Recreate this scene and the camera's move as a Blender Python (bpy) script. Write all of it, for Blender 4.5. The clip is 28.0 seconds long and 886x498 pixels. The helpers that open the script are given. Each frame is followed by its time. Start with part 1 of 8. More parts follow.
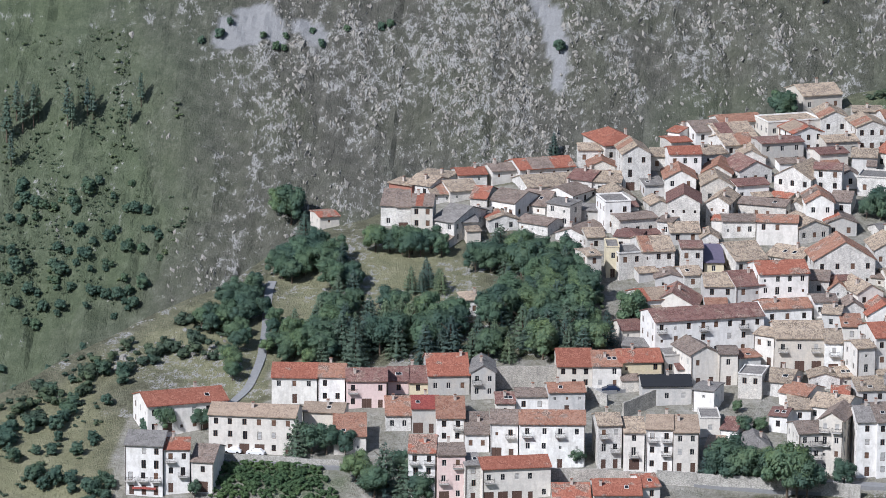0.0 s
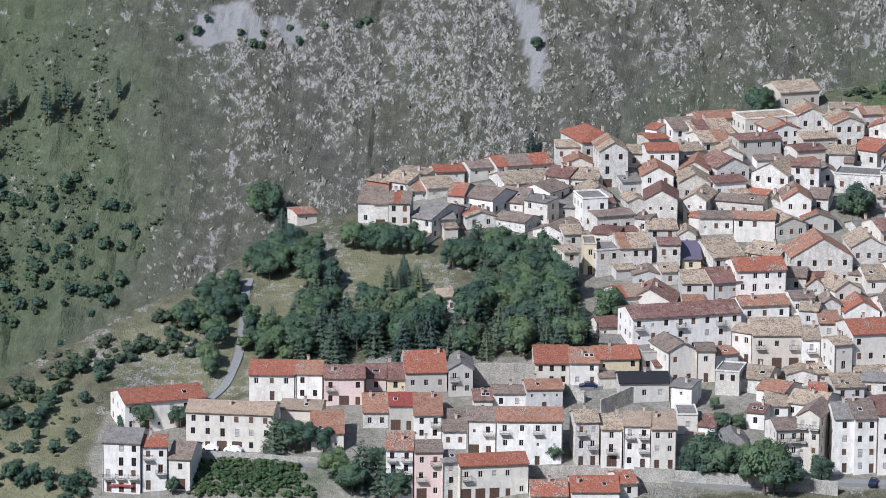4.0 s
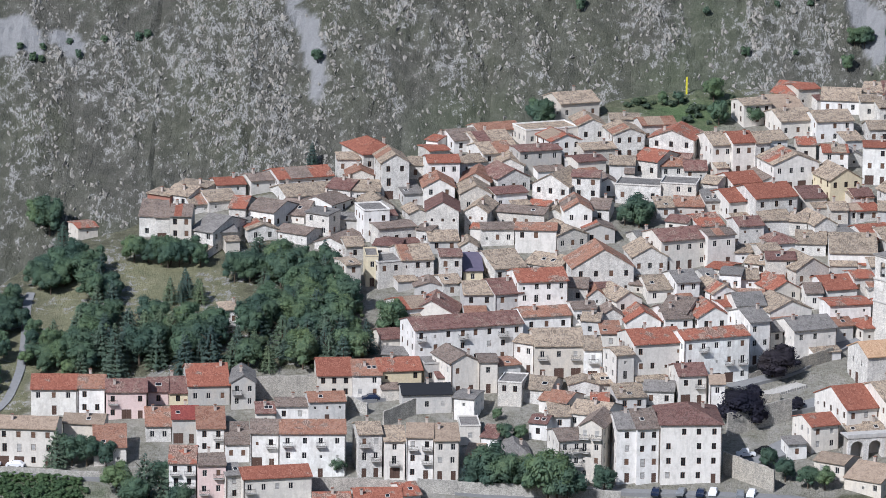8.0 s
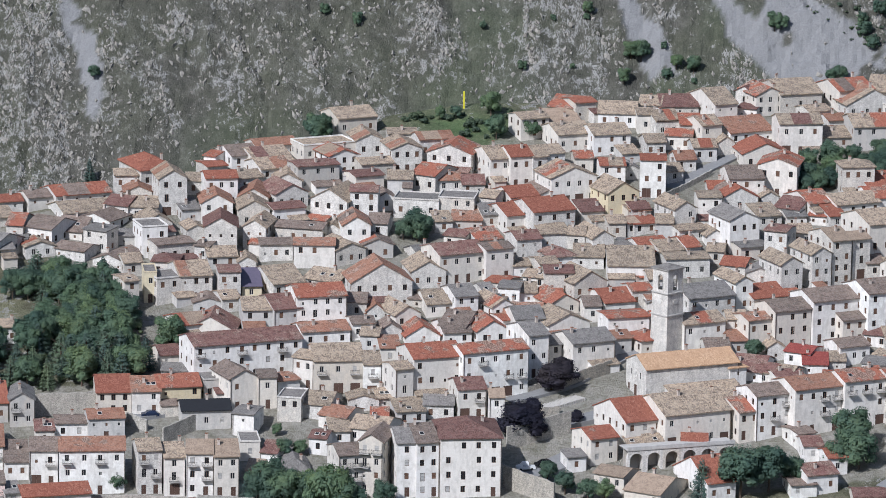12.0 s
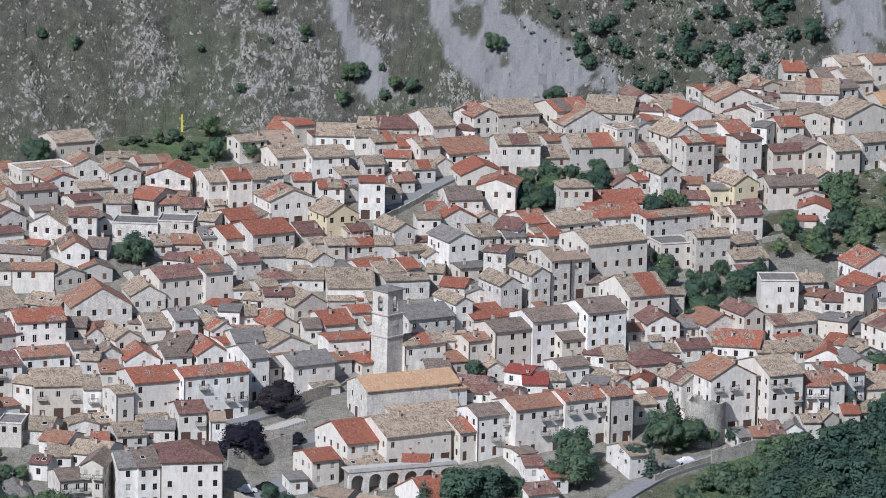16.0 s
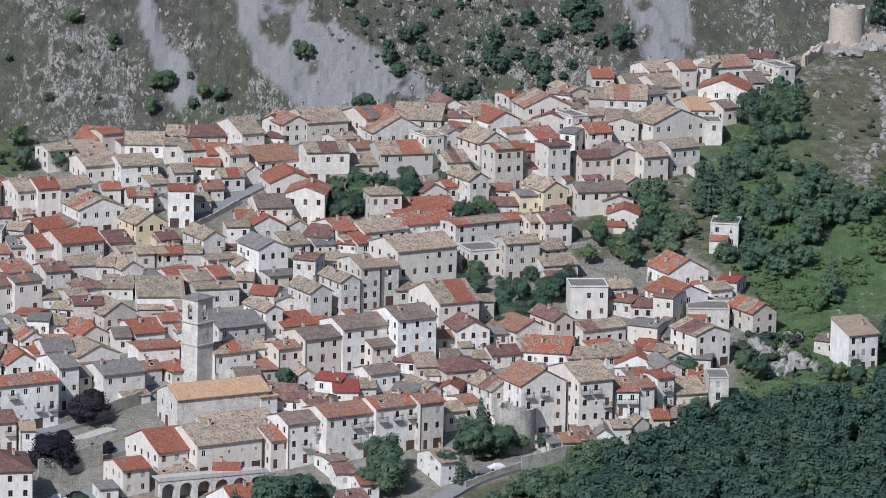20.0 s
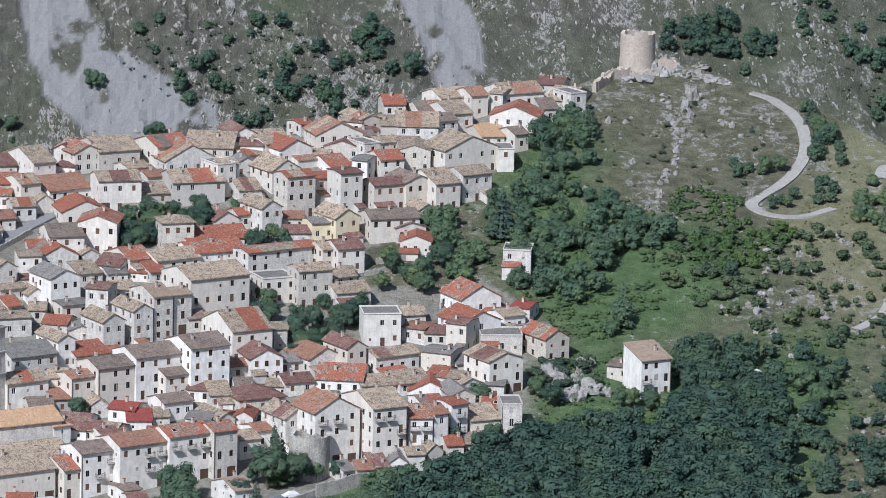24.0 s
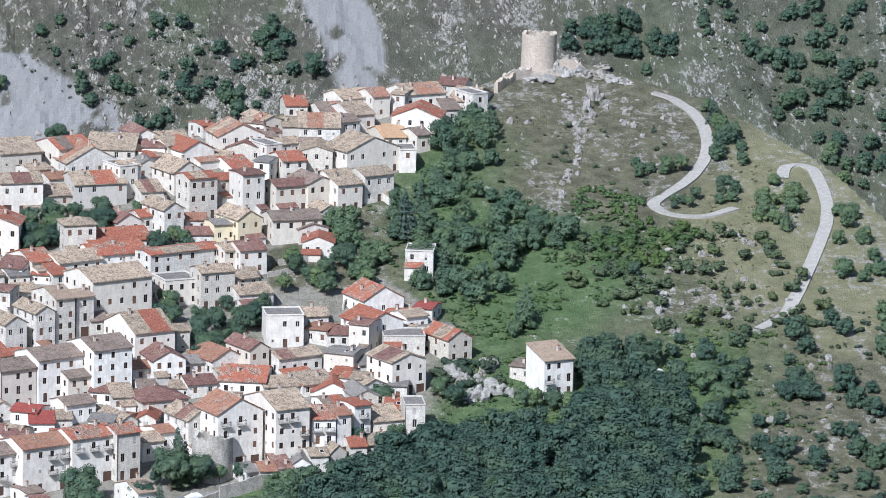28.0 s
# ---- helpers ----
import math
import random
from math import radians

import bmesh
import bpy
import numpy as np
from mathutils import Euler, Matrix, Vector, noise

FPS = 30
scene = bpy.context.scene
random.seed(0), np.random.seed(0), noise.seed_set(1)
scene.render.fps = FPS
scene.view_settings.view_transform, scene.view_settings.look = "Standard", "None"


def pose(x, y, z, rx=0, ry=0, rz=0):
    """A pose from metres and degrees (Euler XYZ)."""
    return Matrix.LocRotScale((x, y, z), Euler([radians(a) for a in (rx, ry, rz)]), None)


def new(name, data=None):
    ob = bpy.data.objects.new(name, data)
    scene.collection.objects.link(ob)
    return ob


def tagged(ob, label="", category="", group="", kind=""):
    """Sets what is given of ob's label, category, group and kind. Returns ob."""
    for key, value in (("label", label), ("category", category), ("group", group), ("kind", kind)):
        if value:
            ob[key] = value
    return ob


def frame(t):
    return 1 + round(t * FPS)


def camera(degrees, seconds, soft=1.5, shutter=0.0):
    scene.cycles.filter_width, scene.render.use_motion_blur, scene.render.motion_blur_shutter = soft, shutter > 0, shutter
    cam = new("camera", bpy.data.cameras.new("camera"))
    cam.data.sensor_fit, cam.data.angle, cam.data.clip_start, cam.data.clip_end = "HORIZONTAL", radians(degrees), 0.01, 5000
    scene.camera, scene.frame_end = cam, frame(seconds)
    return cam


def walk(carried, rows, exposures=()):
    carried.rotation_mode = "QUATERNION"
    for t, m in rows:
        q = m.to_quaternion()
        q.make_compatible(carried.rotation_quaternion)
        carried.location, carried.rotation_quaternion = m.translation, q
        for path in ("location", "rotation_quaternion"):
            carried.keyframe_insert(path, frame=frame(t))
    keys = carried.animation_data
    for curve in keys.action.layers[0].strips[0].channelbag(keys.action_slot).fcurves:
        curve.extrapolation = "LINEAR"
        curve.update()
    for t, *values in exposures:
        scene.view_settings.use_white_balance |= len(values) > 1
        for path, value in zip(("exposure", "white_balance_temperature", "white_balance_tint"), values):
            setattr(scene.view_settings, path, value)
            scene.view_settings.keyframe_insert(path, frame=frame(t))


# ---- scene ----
# The camera stands on a hillside across the valley and turns with a long lens.
cam = camera(10.0, 28.0, soft=0.55)
EYE = 295.0
POSES = [
    (0, 7.281, -13.052, -0.503),
    (0.5, 7.275, -13.044, -0.435),
    (1, 7.246, -13.062, -0.446),
    (1.5, 7.217, -13.088, -0.503),
    (2, 7.197, -13.061, -0.49),
    (2.5, 7.209, -13.054, -0.463),
    (4.5, 6.88, -13.09, -0.548),
    (5, 6.623, -13.036, -0.574),
    (5.5, 6.14, -12.994, -0.578),
    (6, 5.943, -12.991, -0.62),
    (6.5, 5.63, -12.985, -0.637),
    (7, 5.393, -13.002, -0.661),
    (7.5, 4.979, -12.962, -0.669),
    (8, 4.534, -12.918, -0.719),
    (8.5, 4.336, -12.866, -0.726),
    (9, 3.998, -12.845, -0.79),
    (9.5, 3.58, -12.855, -0.823),
    (10, 3.261, -12.803, -0.71),
    (10.5, 3.103, -12.785, -0.841),
    (11, 2.901, -12.765, -0.781),
    (11.5, 2.447, -12.726, -0.872),
    (12, 2.001, -12.714, -0.88),
    (12.5, 1.571, -12.702, -0.976),
    (14.5, -0.014, -12.538, -1.047),
    (15, -0.442, -12.494, -0.987),
    (15.5, -0.717, -12.474, -1.059),
    (16, -1.213, -12.407, -1.048),
    (16.5, -1.497, -12.374, -1.033),
    (17, -1.718, -12.406, -1.062),
    (17.5, -2.001, -12.397, -1.074),
    (18, -2.509, -12.334, -1.086),
    (18.5, -2.97, -12.261, -1.113),
    (19, -3.083, -12.271, -1.108),
    (19.5, -3.191, -12.299, -1.153),
    (20, -3.389, -12.281, -1.183),
    (20.5, -3.784, -12.217, -1.208),
    (22.5, -4.689, -12.152, -1.308),
    (23, -4.966, -12.092, -1.282),
    (23.5, -5.409, -11.997, -1.347),
    (24, -5.76, -11.918, -1.311),
    (24.5, -6.029, -11.931, -1.286),
    (25, -6.343, -11.925, -1.316),
    (25.5, -6.771, -11.87, -1.349),
    (26, -7.13, -11.821, -1.351),
    (26.5, -7.122, -11.821, -1.345),
    (27, -7.017, -11.863, -1.307),
    (27.5, -6.902, -11.876, -1.306),
    (28, -6.889, -11.883, -1.311),
]

walk(cam, [(t, pose(0, 0, EYE, 90 + pitch, roll, yaw)) for t, yaw, pitch, roll in POSES],
     exposures=[(0, 0.34, 6010, 12.2), (11, 0.17, 6010, 12.2), (20.5, 0.03, 6010, 12.2), (23, 0.12, 5960, 11.5), (26, 0.42, 5900, 10.8), (28, 0.54, 5880, 10.5)])

# ---- sky, sun ----
world = bpy.data.worlds.new("sky")
scene.world = world
world.use_nodes = True
SUN_ELEVATION, SUN_AZIMUTH = radians(43), radians(-145)  # azimuth from +y, clockwise
sky = world.node_tree.nodes.new("ShaderNodeTexSky")
sky.sky_type, sky.sun_disc = "NISHITA", False
sky.sun_elevation, sky.sun_rotation = SUN_ELEVATION, SUN_AZIMUTH
background = world.node_tree.nodes["Background"]
background.inputs["Strength"].default_value = 0.1
world.node_tree.links.new(sky.outputs[0], background.inputs[0])
sun = new("sun", bpy.data.lights.new("sun", "SUN"))
sun.data.energy, sun.data.angle, sun.data.color = 4.5, radians(0.5), (1.0, 0.99, 0.98)
sun_way = Vector((math.sin(SUN_AZIMUTH) * math.cos(SUN_ELEVATION), math.cos(SUN_AZIMUTH) * math.cos(SUN_ELEVATION), math.sin(SUN_ELEVATION)))
sun.matrix_world = Matrix.Translation((0, 1100, 400)) @ sun_way.to_track_quat("Z", "Y").to_matrix().to_4x4()


# ---- materials ----
def material(name, roughness=0.9):
    m = bpy.data.materials.new(name)
    m.use_nodes = True
    b = m.node_tree.nodes["Principled BSDF"]
    b.inputs["Roughness"].default_value = roughness
    b.inputs["Specular IOR Level"].default_value = 0.25
    return m, m.node_tree, b


def node(tree, kind, **inputs):
    n = tree.nodes.new(kind)
    for key, value in inputs.items():
        n.inputs[key.replace("_", " ")].default_value = value
    return n


def noise_of(tree, vector, scale, detail=4.0, rough=0.6):
    n = node(tree, "ShaderNodeTexNoise", Scale=scale, Detail=detail, Roughness=rough)
    tree.links.new(vector, n.inputs["Vector"])
    return n.outputs["Fac"]


def ramp(tree, fac, stops):
    n = tree.nodes.new("ShaderNodeValToRGB")
    e = n.color_ramp.elements
    while len(e) < len(stops):
        e.new(0.5)
    for item, (at, c) in zip(e, stops):
        item.position = at
        item.color = (*c, 1) if len(c) == 3 else c
    tree.links.new(fac, n.inputs["Fac"])
    return n.outputs["Color"]


def mix(tree, fac, a, b, blend="MIX"):
    n = tree.nodes.new("ShaderNodeMix")
    n.data_type, n.blend_type = "RGBA", blend
    for value, socket in ((fac, n.inputs[0]), (a, n.inputs[6]), (b, n.inputs[7])):
        if isinstance(value, (int, float)):
            socket.default_value = value
        elif isinstance(value, tuple):
            socket.default_value = (*value, 1)
        else:
            tree.links.new(value, socket)
    return n.outputs[2]


def calc(tree, how, a, b=0.0, c=0.0):
    n = tree.nodes.new("ShaderNodeMath")
    n.operation = how
    for value, socket in zip((a, b, c), n.inputs):
        if isinstance(value, (int, float)):
            socket.default_value = value
        else:
            tree.links.new(value, socket)
    return n.outputs[0]


def bump(tree, shader, height, strength, distance):
    n = node(tree, "ShaderNodeBump", Strength=strength, Distance=distance)
    tree.links.new(height, n.inputs["Height"])
    tree.links.new(n.outputs["Normal"], shader.inputs["Normal"])


def position(tree):
    return tree.nodes.new("ShaderNodeNewGeometry").outputs["Position"]


def stretched(tree, vector, scale):
    n = tree.nodes.new("ShaderNodeMapping")
    n.inputs["Scale"].default_value = scale
    tree.links.new(vector, n.inputs["Vector"])
    return n.outputs["Vector"]


def per_object(tree):
    return tree.nodes.new("ShaderNodeObjectInfo").outputs["Random"]


def plaster(name, colour, dirt, patch, stone=0.0):
    """Lime plaster: large grey stains, rain streaks, fine grain; each house a little different."""
    m, tree, b = material(name, 0.93)
    at = position(tree)
    warm = tuple(c * k for c, k in zip(colour, (0.78, 0.74, 0.68)))
    cool = tuple(c * k for c, k in zip(colour, (0.84, 0.845, 0.85)))
    tone = ramp(tree, per_object(tree), [(0, warm), (0.22, tuple(c * 0.9 for c in colour)), (0.42, cool), (0.6, colour), (0.8, tuple(c * 0.95 for c in warm)), (1, tuple(min(0.86, c * 1.12) for c in colour))])
    stain = ramp(tree, calc(tree, "ADD", noise_of(tree, at, 0.45, 6, 0.68), calc(tree, "MULTIPLY", per_object(tree), 0.12)), [(0.50, (0, 0, 0)), (0.66, (1, 1, 1))])
    streak = ramp(tree, noise_of(tree, stretched(tree, at, (1.3, 1.3, 0.3)), 1.0, 6), [(0.46, (0, 0, 0)), (0.66, (1, 1, 1))])
    c = mix(tree, calc(tree, "MULTIPLY", stain, patch), tone, dirt)
    c = mix(tree, calc(tree, "MULTIPLY", streak, patch * 0.75), c, tuple(d * 0.8 for d in dirt))
    if stone:
        cell = node(tree, "ShaderNodeTexVoronoi", Scale=4.2)
        tree.links.new(stretched(tree, at, (1, 1, 1.7)), cell.inputs["Vector"])
        grey = tree.nodes.new("ShaderNodeRGBToBW")
        tree.links.new(cell.outputs["Color"], grey.inputs[0])
        c = mix(tree, stone, c, mix(tree, 0.4, c, ramp(tree, grey.outputs[0], [(0.2, (0.16, 0.155, 0.15)), (0.8, (0.8, 0.79, 0.78))]), "OVERLAY"))
    fine = noise_of(tree, at, 2.2, 4, 0.65)
    c = mix(tree, 0.3, c, ramp(tree, fine, [(0.3, (0.36, 0.35, 0.34)), (0.7, (0.70, 0.70, 0.69))]), "OVERLAY")
    tree.links.new(c, b.inputs["Base Color"])
    bump(tree, b, fine, 0.35, 0.05)
    return m


def tiles(name, dark, mid, light, lichen=0.0, worn=0.0):
    """Fired roof tiles laid in courses: every tile its own tone, with patches of lichen."""
    m, tree, b = material(name, 0.85)
    at = tree.nodes.new("ShaderNodeTexCoord").outputs["Object"]
    cells = tree.nodes.new("ShaderNodeTexWhiteNoise")
    snap = tree.nodes.new("ShaderNodeVectorMath")
    snap.operation = "SNAP"
    snap.inputs[1].default_value = (0.24, 0.42, 50)
    tree.links.new(at, snap.inputs[0])
    tree.links.new(snap.outputs[0], cells.inputs["Vector"])
    c = ramp(tree, cells.outputs["Value"], [(0.0, dark), (0.5, mid), (1.0, light)])
    big = noise_of(tree, at, 0.5, 5)
    c = mix(tree, ramp(tree, big, [(0.44, (0, 0, 0)), (0.6, (0.7, 0.7, 0.7))]), c, light if lichen else mid)
    c = mix(tree, ramp(tree, noise_of(tree, at, 1.4, 4), [(0.5, (0, 0, 0)), (0.66, (0.65, 0.65, 0.65))]), c, dark)
    c = mix(tree, 0.35, c, ramp(tree, per_object(tree), [(0, (0.3, 0.3, 0.3)), (1, (0.72, 0.68, 0.66))]), "OVERLAY")
    if worn:
        old = ramp(tree, calc(tree, "ADD", noise_of(tree, at, 0.3, 3), calc(tree, "MULTIPLY", per_object(tree), 0.22)), [(0.675, (0, 0, 0)), (0.72, (1, 1, 1))])
        aged = ramp(tree, cells.outputs["Value"], [(0.0, (0.12, 0.086, 0.068)), (0.5, (0.25, 0.178, 0.138)), (1.0, (0.40, 0.30, 0.24))])
        c = mix(tree, calc(tree, "MULTIPLY", old, worn), c, aged)
    if lichen:
        grey = ramp(tree, noise_of(tree, at, 1.7, 6, 0.7), [(0.48, (0, 0, 0)), (0.66, (1, 1, 1))])
        c = mix(tree, calc(tree, "MULTIPLY", grey, lichen), c, (0.27, 0.255, 0.23))
    tree.links.new(c, b.inputs["Base Color"])
    wave = node(tree, "ShaderNodeTexWave", Scale=2.1, Distortion=0.6)
    tree.links.new(at, wave.inputs["Vector"])
    bump(tree, b, calc(tree, "ADD", wave.outputs["Fac"], cells.outputs["Value"]), 0.7, 0.05)
    return m


def plain(name, colour, roughness=0.6, metallic=0.0, vary=0.25):
    m, tree, b = material(name, roughness)
    at = position(tree)
    c = mix(tree, vary, colour, ramp(tree, noise_of(tree, at, 1.3, 5), [(0.3, tuple(x * 0.5 for x in colour)), (0.7, tuple(min(0.9, x * 1.4) for x in colour))]))
    tree.links.new(c, b.inputs["Base Color"])
    b.inputs["Metallic"].default_value = metallic
    return m


def foliage(name, dark, mid, light):
    """Leaves: tone by clump and by spray, every tree its own green."""
    m, tree, b = material(name, 0.75)
    at = position(tree)
    clump = mix(tree, 0.5, noise_of(tree, at, 0.22, 2), noise_of(tree, at, 1.4, 4, 0.7))
    fac = mix(tree, 0.22, clump, tree.nodes.new("ShaderNodeNewGeometry").outputs["Random Per Island"])
    c = ramp(tree, fac, [(0.3, dark), (0.5, mid), (0.7, light)])
    c = mix(tree, 0.5, c, ramp(tree, noise_of(tree, at, 0.09, 2), [(0.38, (0.36, 0.42, 0.45)), (0.5, (0.5, 0.5, 0.5)), (0.62, (0.66, 0.62, 0.46))]), "OVERLAY")
    c = mix(tree, 0.65, c, ramp(tree, per_object(tree), [(0, (0.24, 0.30, 0.33)), (0.45, (0.45, 0.48, 0.46)), (0.8, (0.62, 0.62, 0.46)), (1, (0.78, 0.72, 0.52))]), "OVERLAY")
    tree.links.new(c, b.inputs["Base Color"])
    thin = tree.nodes.new("ShaderNodeBsdfTranslucent")
    tree.links.new(c, thin.inputs["Color"])
    both = node(tree, "ShaderNodeMixShader", Fac=0.44)
    tree.links.new(b.outputs[0], both.inputs[1])
    tree.links.new(thin.outputs[0], both.inputs[2])
    tree.links.new(both.outputs[0], tree.nodes["Material Output"].inputs["Surface"])
    return m


WALLS = {
    "w": plaster("white plaster", (0.80, 0.772, 0.732), (0.47, 0.443, 0.405), 0.46),
    "c": plaster("cream plaster", (0.69, 0.65, 0.595), (0.46, 0.435, 0.395), 0.5),
    "y": plaster("yellow plaster", (0.70, 0.61, 0.43), (0.50, 0.44, 0.33), 0.4),
    "p": plaster("pink plaster", (0.72, 0.55, 0.51), (0.58, 0.47, 0.43), 0.35),
    "g": plaster("grey render", (0.53, 0.51, 0.485), (0.38, 0.375, 0.36), 0.6),
    "s": plaster("rubble stone", (0.635, 0.61, 0.57), (0.41, 0.393, 0.365), 0.65, 0.65),
    "m": plaster("red-brown plaster", (0.34, 0.15, 0.11), (0.28, 0.17, 0.13), 0.4),
}
ROOFS = {
    "r": tiles("orange-red tiles", (0.20, 0.068, 0.045), (0.29, 0.108, 0.070), (0.37, 0.165, 0.112), 0.0, 0.85),
    "R": tiles("crimson tiles", (0.16, 0.04, 0.036), (0.23, 0.058, 0.048), (0.28, 0.09, 0.07)),
    "o": tiles("rust tiles", (0.18, 0.085, 0.055), (0.27, 0.13, 0.085), (0.34, 0.19, 0.13), 0.25, 0.8),
    "O": tiles("pale orange tiles", (0.34, 0.21, 0.125), (0.43, 0.28, 0.17), (0.50, 0.35, 0.23)),
    "m": tiles("maroon tiles", (0.10, 0.048, 0.04), (0.155, 0.078, 0.066), (0.22, 0.125, 0.105), 0.2, 0.5),
    "k": tiles("brown tiles", (0.10, 0.076, 0.063), (0.165, 0.125, 0.103), (0.25, 0.195, 0.16), 0.4),
    "b": tiles("tan tiles", (0.22, 0.165, 0.122), (0.29, 0.22, 0.162), (0.36, 0.28, 0.21), 0.1),
    "t": tiles("weathered barrel tiles", (0.13, 0.10, 0.078), (0.27, 0.212, 0.158), (0.43, 0.345, 0.252), 0.35),
    "g": tiles("grey sheet and slate", (0.115, 0.108, 0.10), (0.168, 0.158, 0.148), (0.235, 0.222, 0.208), 0.3),
    "K": plain("black roofing felt", (0.02, 0.021, 0.024), 0.7),
    "P": plain("faded purple sheet", (0.115, 0.10, 0.14), 0.5),
}
GLASS = plain("dark window glass", (0.02, 0.022, 0.025), 0.12, 0.0, 0.1)
FRAME_BROWN = plain("brown window frame", (0.12, 0.07, 0.045), 0.6)
FRAME_PALE = plain("pale stone surround", (0.55, 0.53, 0.49), 0.85)
SHUTTER_BROWN = plain("brown shutter", (0.13, 0.075, 0.05), 0.65)
SHUTTER_GREY = plain("grey shutter", (0.36, 0.35, 0.33), 0.65)
DOOR_WOOD = plain("dark door wood", (0.095, 0.058, 0.045), 0.6)
IRON = plain("dark iron", (0.03, 0.03, 0.032), 0.5, 0.6)
CONCRETE = plain("weathered concrete", (0.42, 0.40, 0.37), 0.9)
ASPHALT = plain("grey asphalt", (0.20, 0.20, 0.20), 0.9)
BRICK_STACK = plain("chimney render", (0.44, 0.38, 0.33), 0.9)
STONE_WALL = plaster("dry stone walling", (0.42, 0.40, 0.36), (0.22, 0.21, 0.19), 0.6, 0.9)
CASTLE_STONE = plaster("pale castle stone", (0.47, 0.425, 0.375), (0.40, 0.325, 0.275), 0.6, 0.9)
GREEN = foliage("broad leaves", (0.074, 0.122, 0.096), (0.112, 0.168, 0.120), (0.160, 0.216, 0.142))
NEEDLES = foliage("conifer needles", (0.074, 0.110, 0.096), (0.114, 0.158, 0.134), (0.162, 0.210, 0.174))
PLUM = foliage("dark plum leaves", (0.024, 0.021, 0.034), (0.042, 0.036, 0.054), (0.064, 0.056, 0.078))
SCRUB = foliage("scrub leaves", (0.072, 0.102, 0.074), (0.108, 0.142, 0.096), (0.154, 0.188, 0.124))
LIME = foliage("fresh green undergrowth", (0.078, 0.126, 0.062), (0.110, 0.170, 0.080), (0.146, 0.206, 0.104))
DRY = foliage("dry grass tufts", (0.10, 0.095, 0.060), (0.15, 0.142, 0.088), (0.21, 0.195, 0.13))
BARK = plain("bark", (0.10, 0.075, 0.055), 0.95)
PAINTS = {"white": plain("white car paint", (0.7, 0.7, 0.7), 0.3), "van": plain("white van paint", (0.66, 0.66, 0.65), 0.35), "grey": plain("grey car paint", (0.22, 0.23, 0.24), 0.3, 0.3),
          "navy": plain("navy car paint", (0.02, 0.03, 0.06), 0.25, 0.2), "black": plain("black car paint", (0.012, 0.012, 0.013), 0.25)}
TYRE = plain("tyre rubber", (0.02, 0.02, 0.02), 0.9)
YELLOW = plain("yellow paint", (0.55, 0.50, 0.04), 0.5)
PALE_ROAD = plain("worn pale asphalt", (0.315, 0.30, 0.275), 0.95, 0.0, 0.45)
CRAG_STONE = plaster("cracked limestone", (0.325, 0.316, 0.298), (0.17, 0.165, 0.152), 0.7, 0.6)
PIPE = plain("copper-brown drainpipe", (0.16, 0.13, 0.11), 0.5, 0.4)


# ---- ground ----
CREST_X = [-258, -237, -225, -212, -195, -185, -177, -167, -159, -142, -116, -96, -76, -67, -62, -54, -36, -18, -1, 14, 29, 44, 59, 76, 101, 124, 144, 152, 171, 188, 207, 225, 237, 244, 253, 258, 264, 270, 294]
CREST_Y = [1064, 1085, 1104, 1123, 1144, 1166, 1176, 1182, 1194, 1201, 1216, 1229, 1244, 1260, 1254, 1266, 1274, 1276, 1271, 1271, 1273, 1276, 1278, 1284, 1298, 1312, 1318, 1324, 1326, 1339, 1345, 1328, 1319, 1306, 1290, 1282, 1264, 1241, 1197]


def lower(y):
    """The village slope, before its crest, with a steeper bank below the road."""
    return np.where(y < 1047.5, 0.22 * -15 + 0.42 * (y - 1047.5), 0.22 * (y - 1062.5))


def hill(x, y):
    yc = np.interp(x, CREST_X, CREST_Y)
    front, back = lower(y), lower(yc) - 0.8 * (y - yc)
    return np.where(np.abs(front - back) < 3, (front + back) / 2 - (3 + (front - back) ** 2 / 3) / 4, np.minimum(front, back))


def value_noise(x, y, seed):
    xi, yi = np.floor(x), np.floor(y)
    fx, fy = x - xi, y - yi
    fx, fy = fx * fx * (3 - 2 * fx), fy * fy * (3 - 2 * fy)

    def lattice(i, j):
        h = np.sin(i * 127.1 + j * 311.7 + seed * 74.7) * 43758.5453
        return h - np.floor(h)

    a, b = lattice(xi, yi), lattice(xi + 1, yi)
    c, d = lattice(xi, yi + 1), lattice(xi + 1, yi + 1)
    return (a * (1 - fx) + b * fx) * (1 - fy) + (c * (1 - fx) + d * fx) * fy


def fractal(x, y, size, octaves, seed, ridged=False):
    total, gain = 0.0, 0.5
    for k in range(octaves):
        n = value_noise(x / size + 17 * k, y / size - 9 * k, seed + k)
        total = total + gain * ((1 - np.abs(2 * n - 1)) if ridged else n)
        size, gain = size / 2.1, gain / 2
    return total


def mountain(x, y):
    """The bare mountainside behind the village: a steep face with gullies, ledges and outcrops."""
    face = -80 + 1.05 * (y - 1375)
    rough = np.clip((240 - x) / 150, 0.35, 1.0)
    gully = fractal(x + 0.25 * y, y * 0.35, 42, 3, 3, True) * 8.8
    rock = fractal(x, y * 0.7, 11, 4, 11, True) * 4.0 * rough
    fine = fractal(x, y, 3.0, 2, 23, True) * 1.4 * rough
    cracks = 1 - np.abs(2 * value_noise((x + 11 * fractal(x, y, 17, 2, 53)) / 24 + 0.01 * y, y / 140, 51) - 1)
    cracks = np.clip((cracks - 0.9) / 0.1, 0, 1) * (value_noise(x / 38, y / 20, 57) > 0.45) * 1.7
    return face + gully + rock + fine - cracks - 8.8


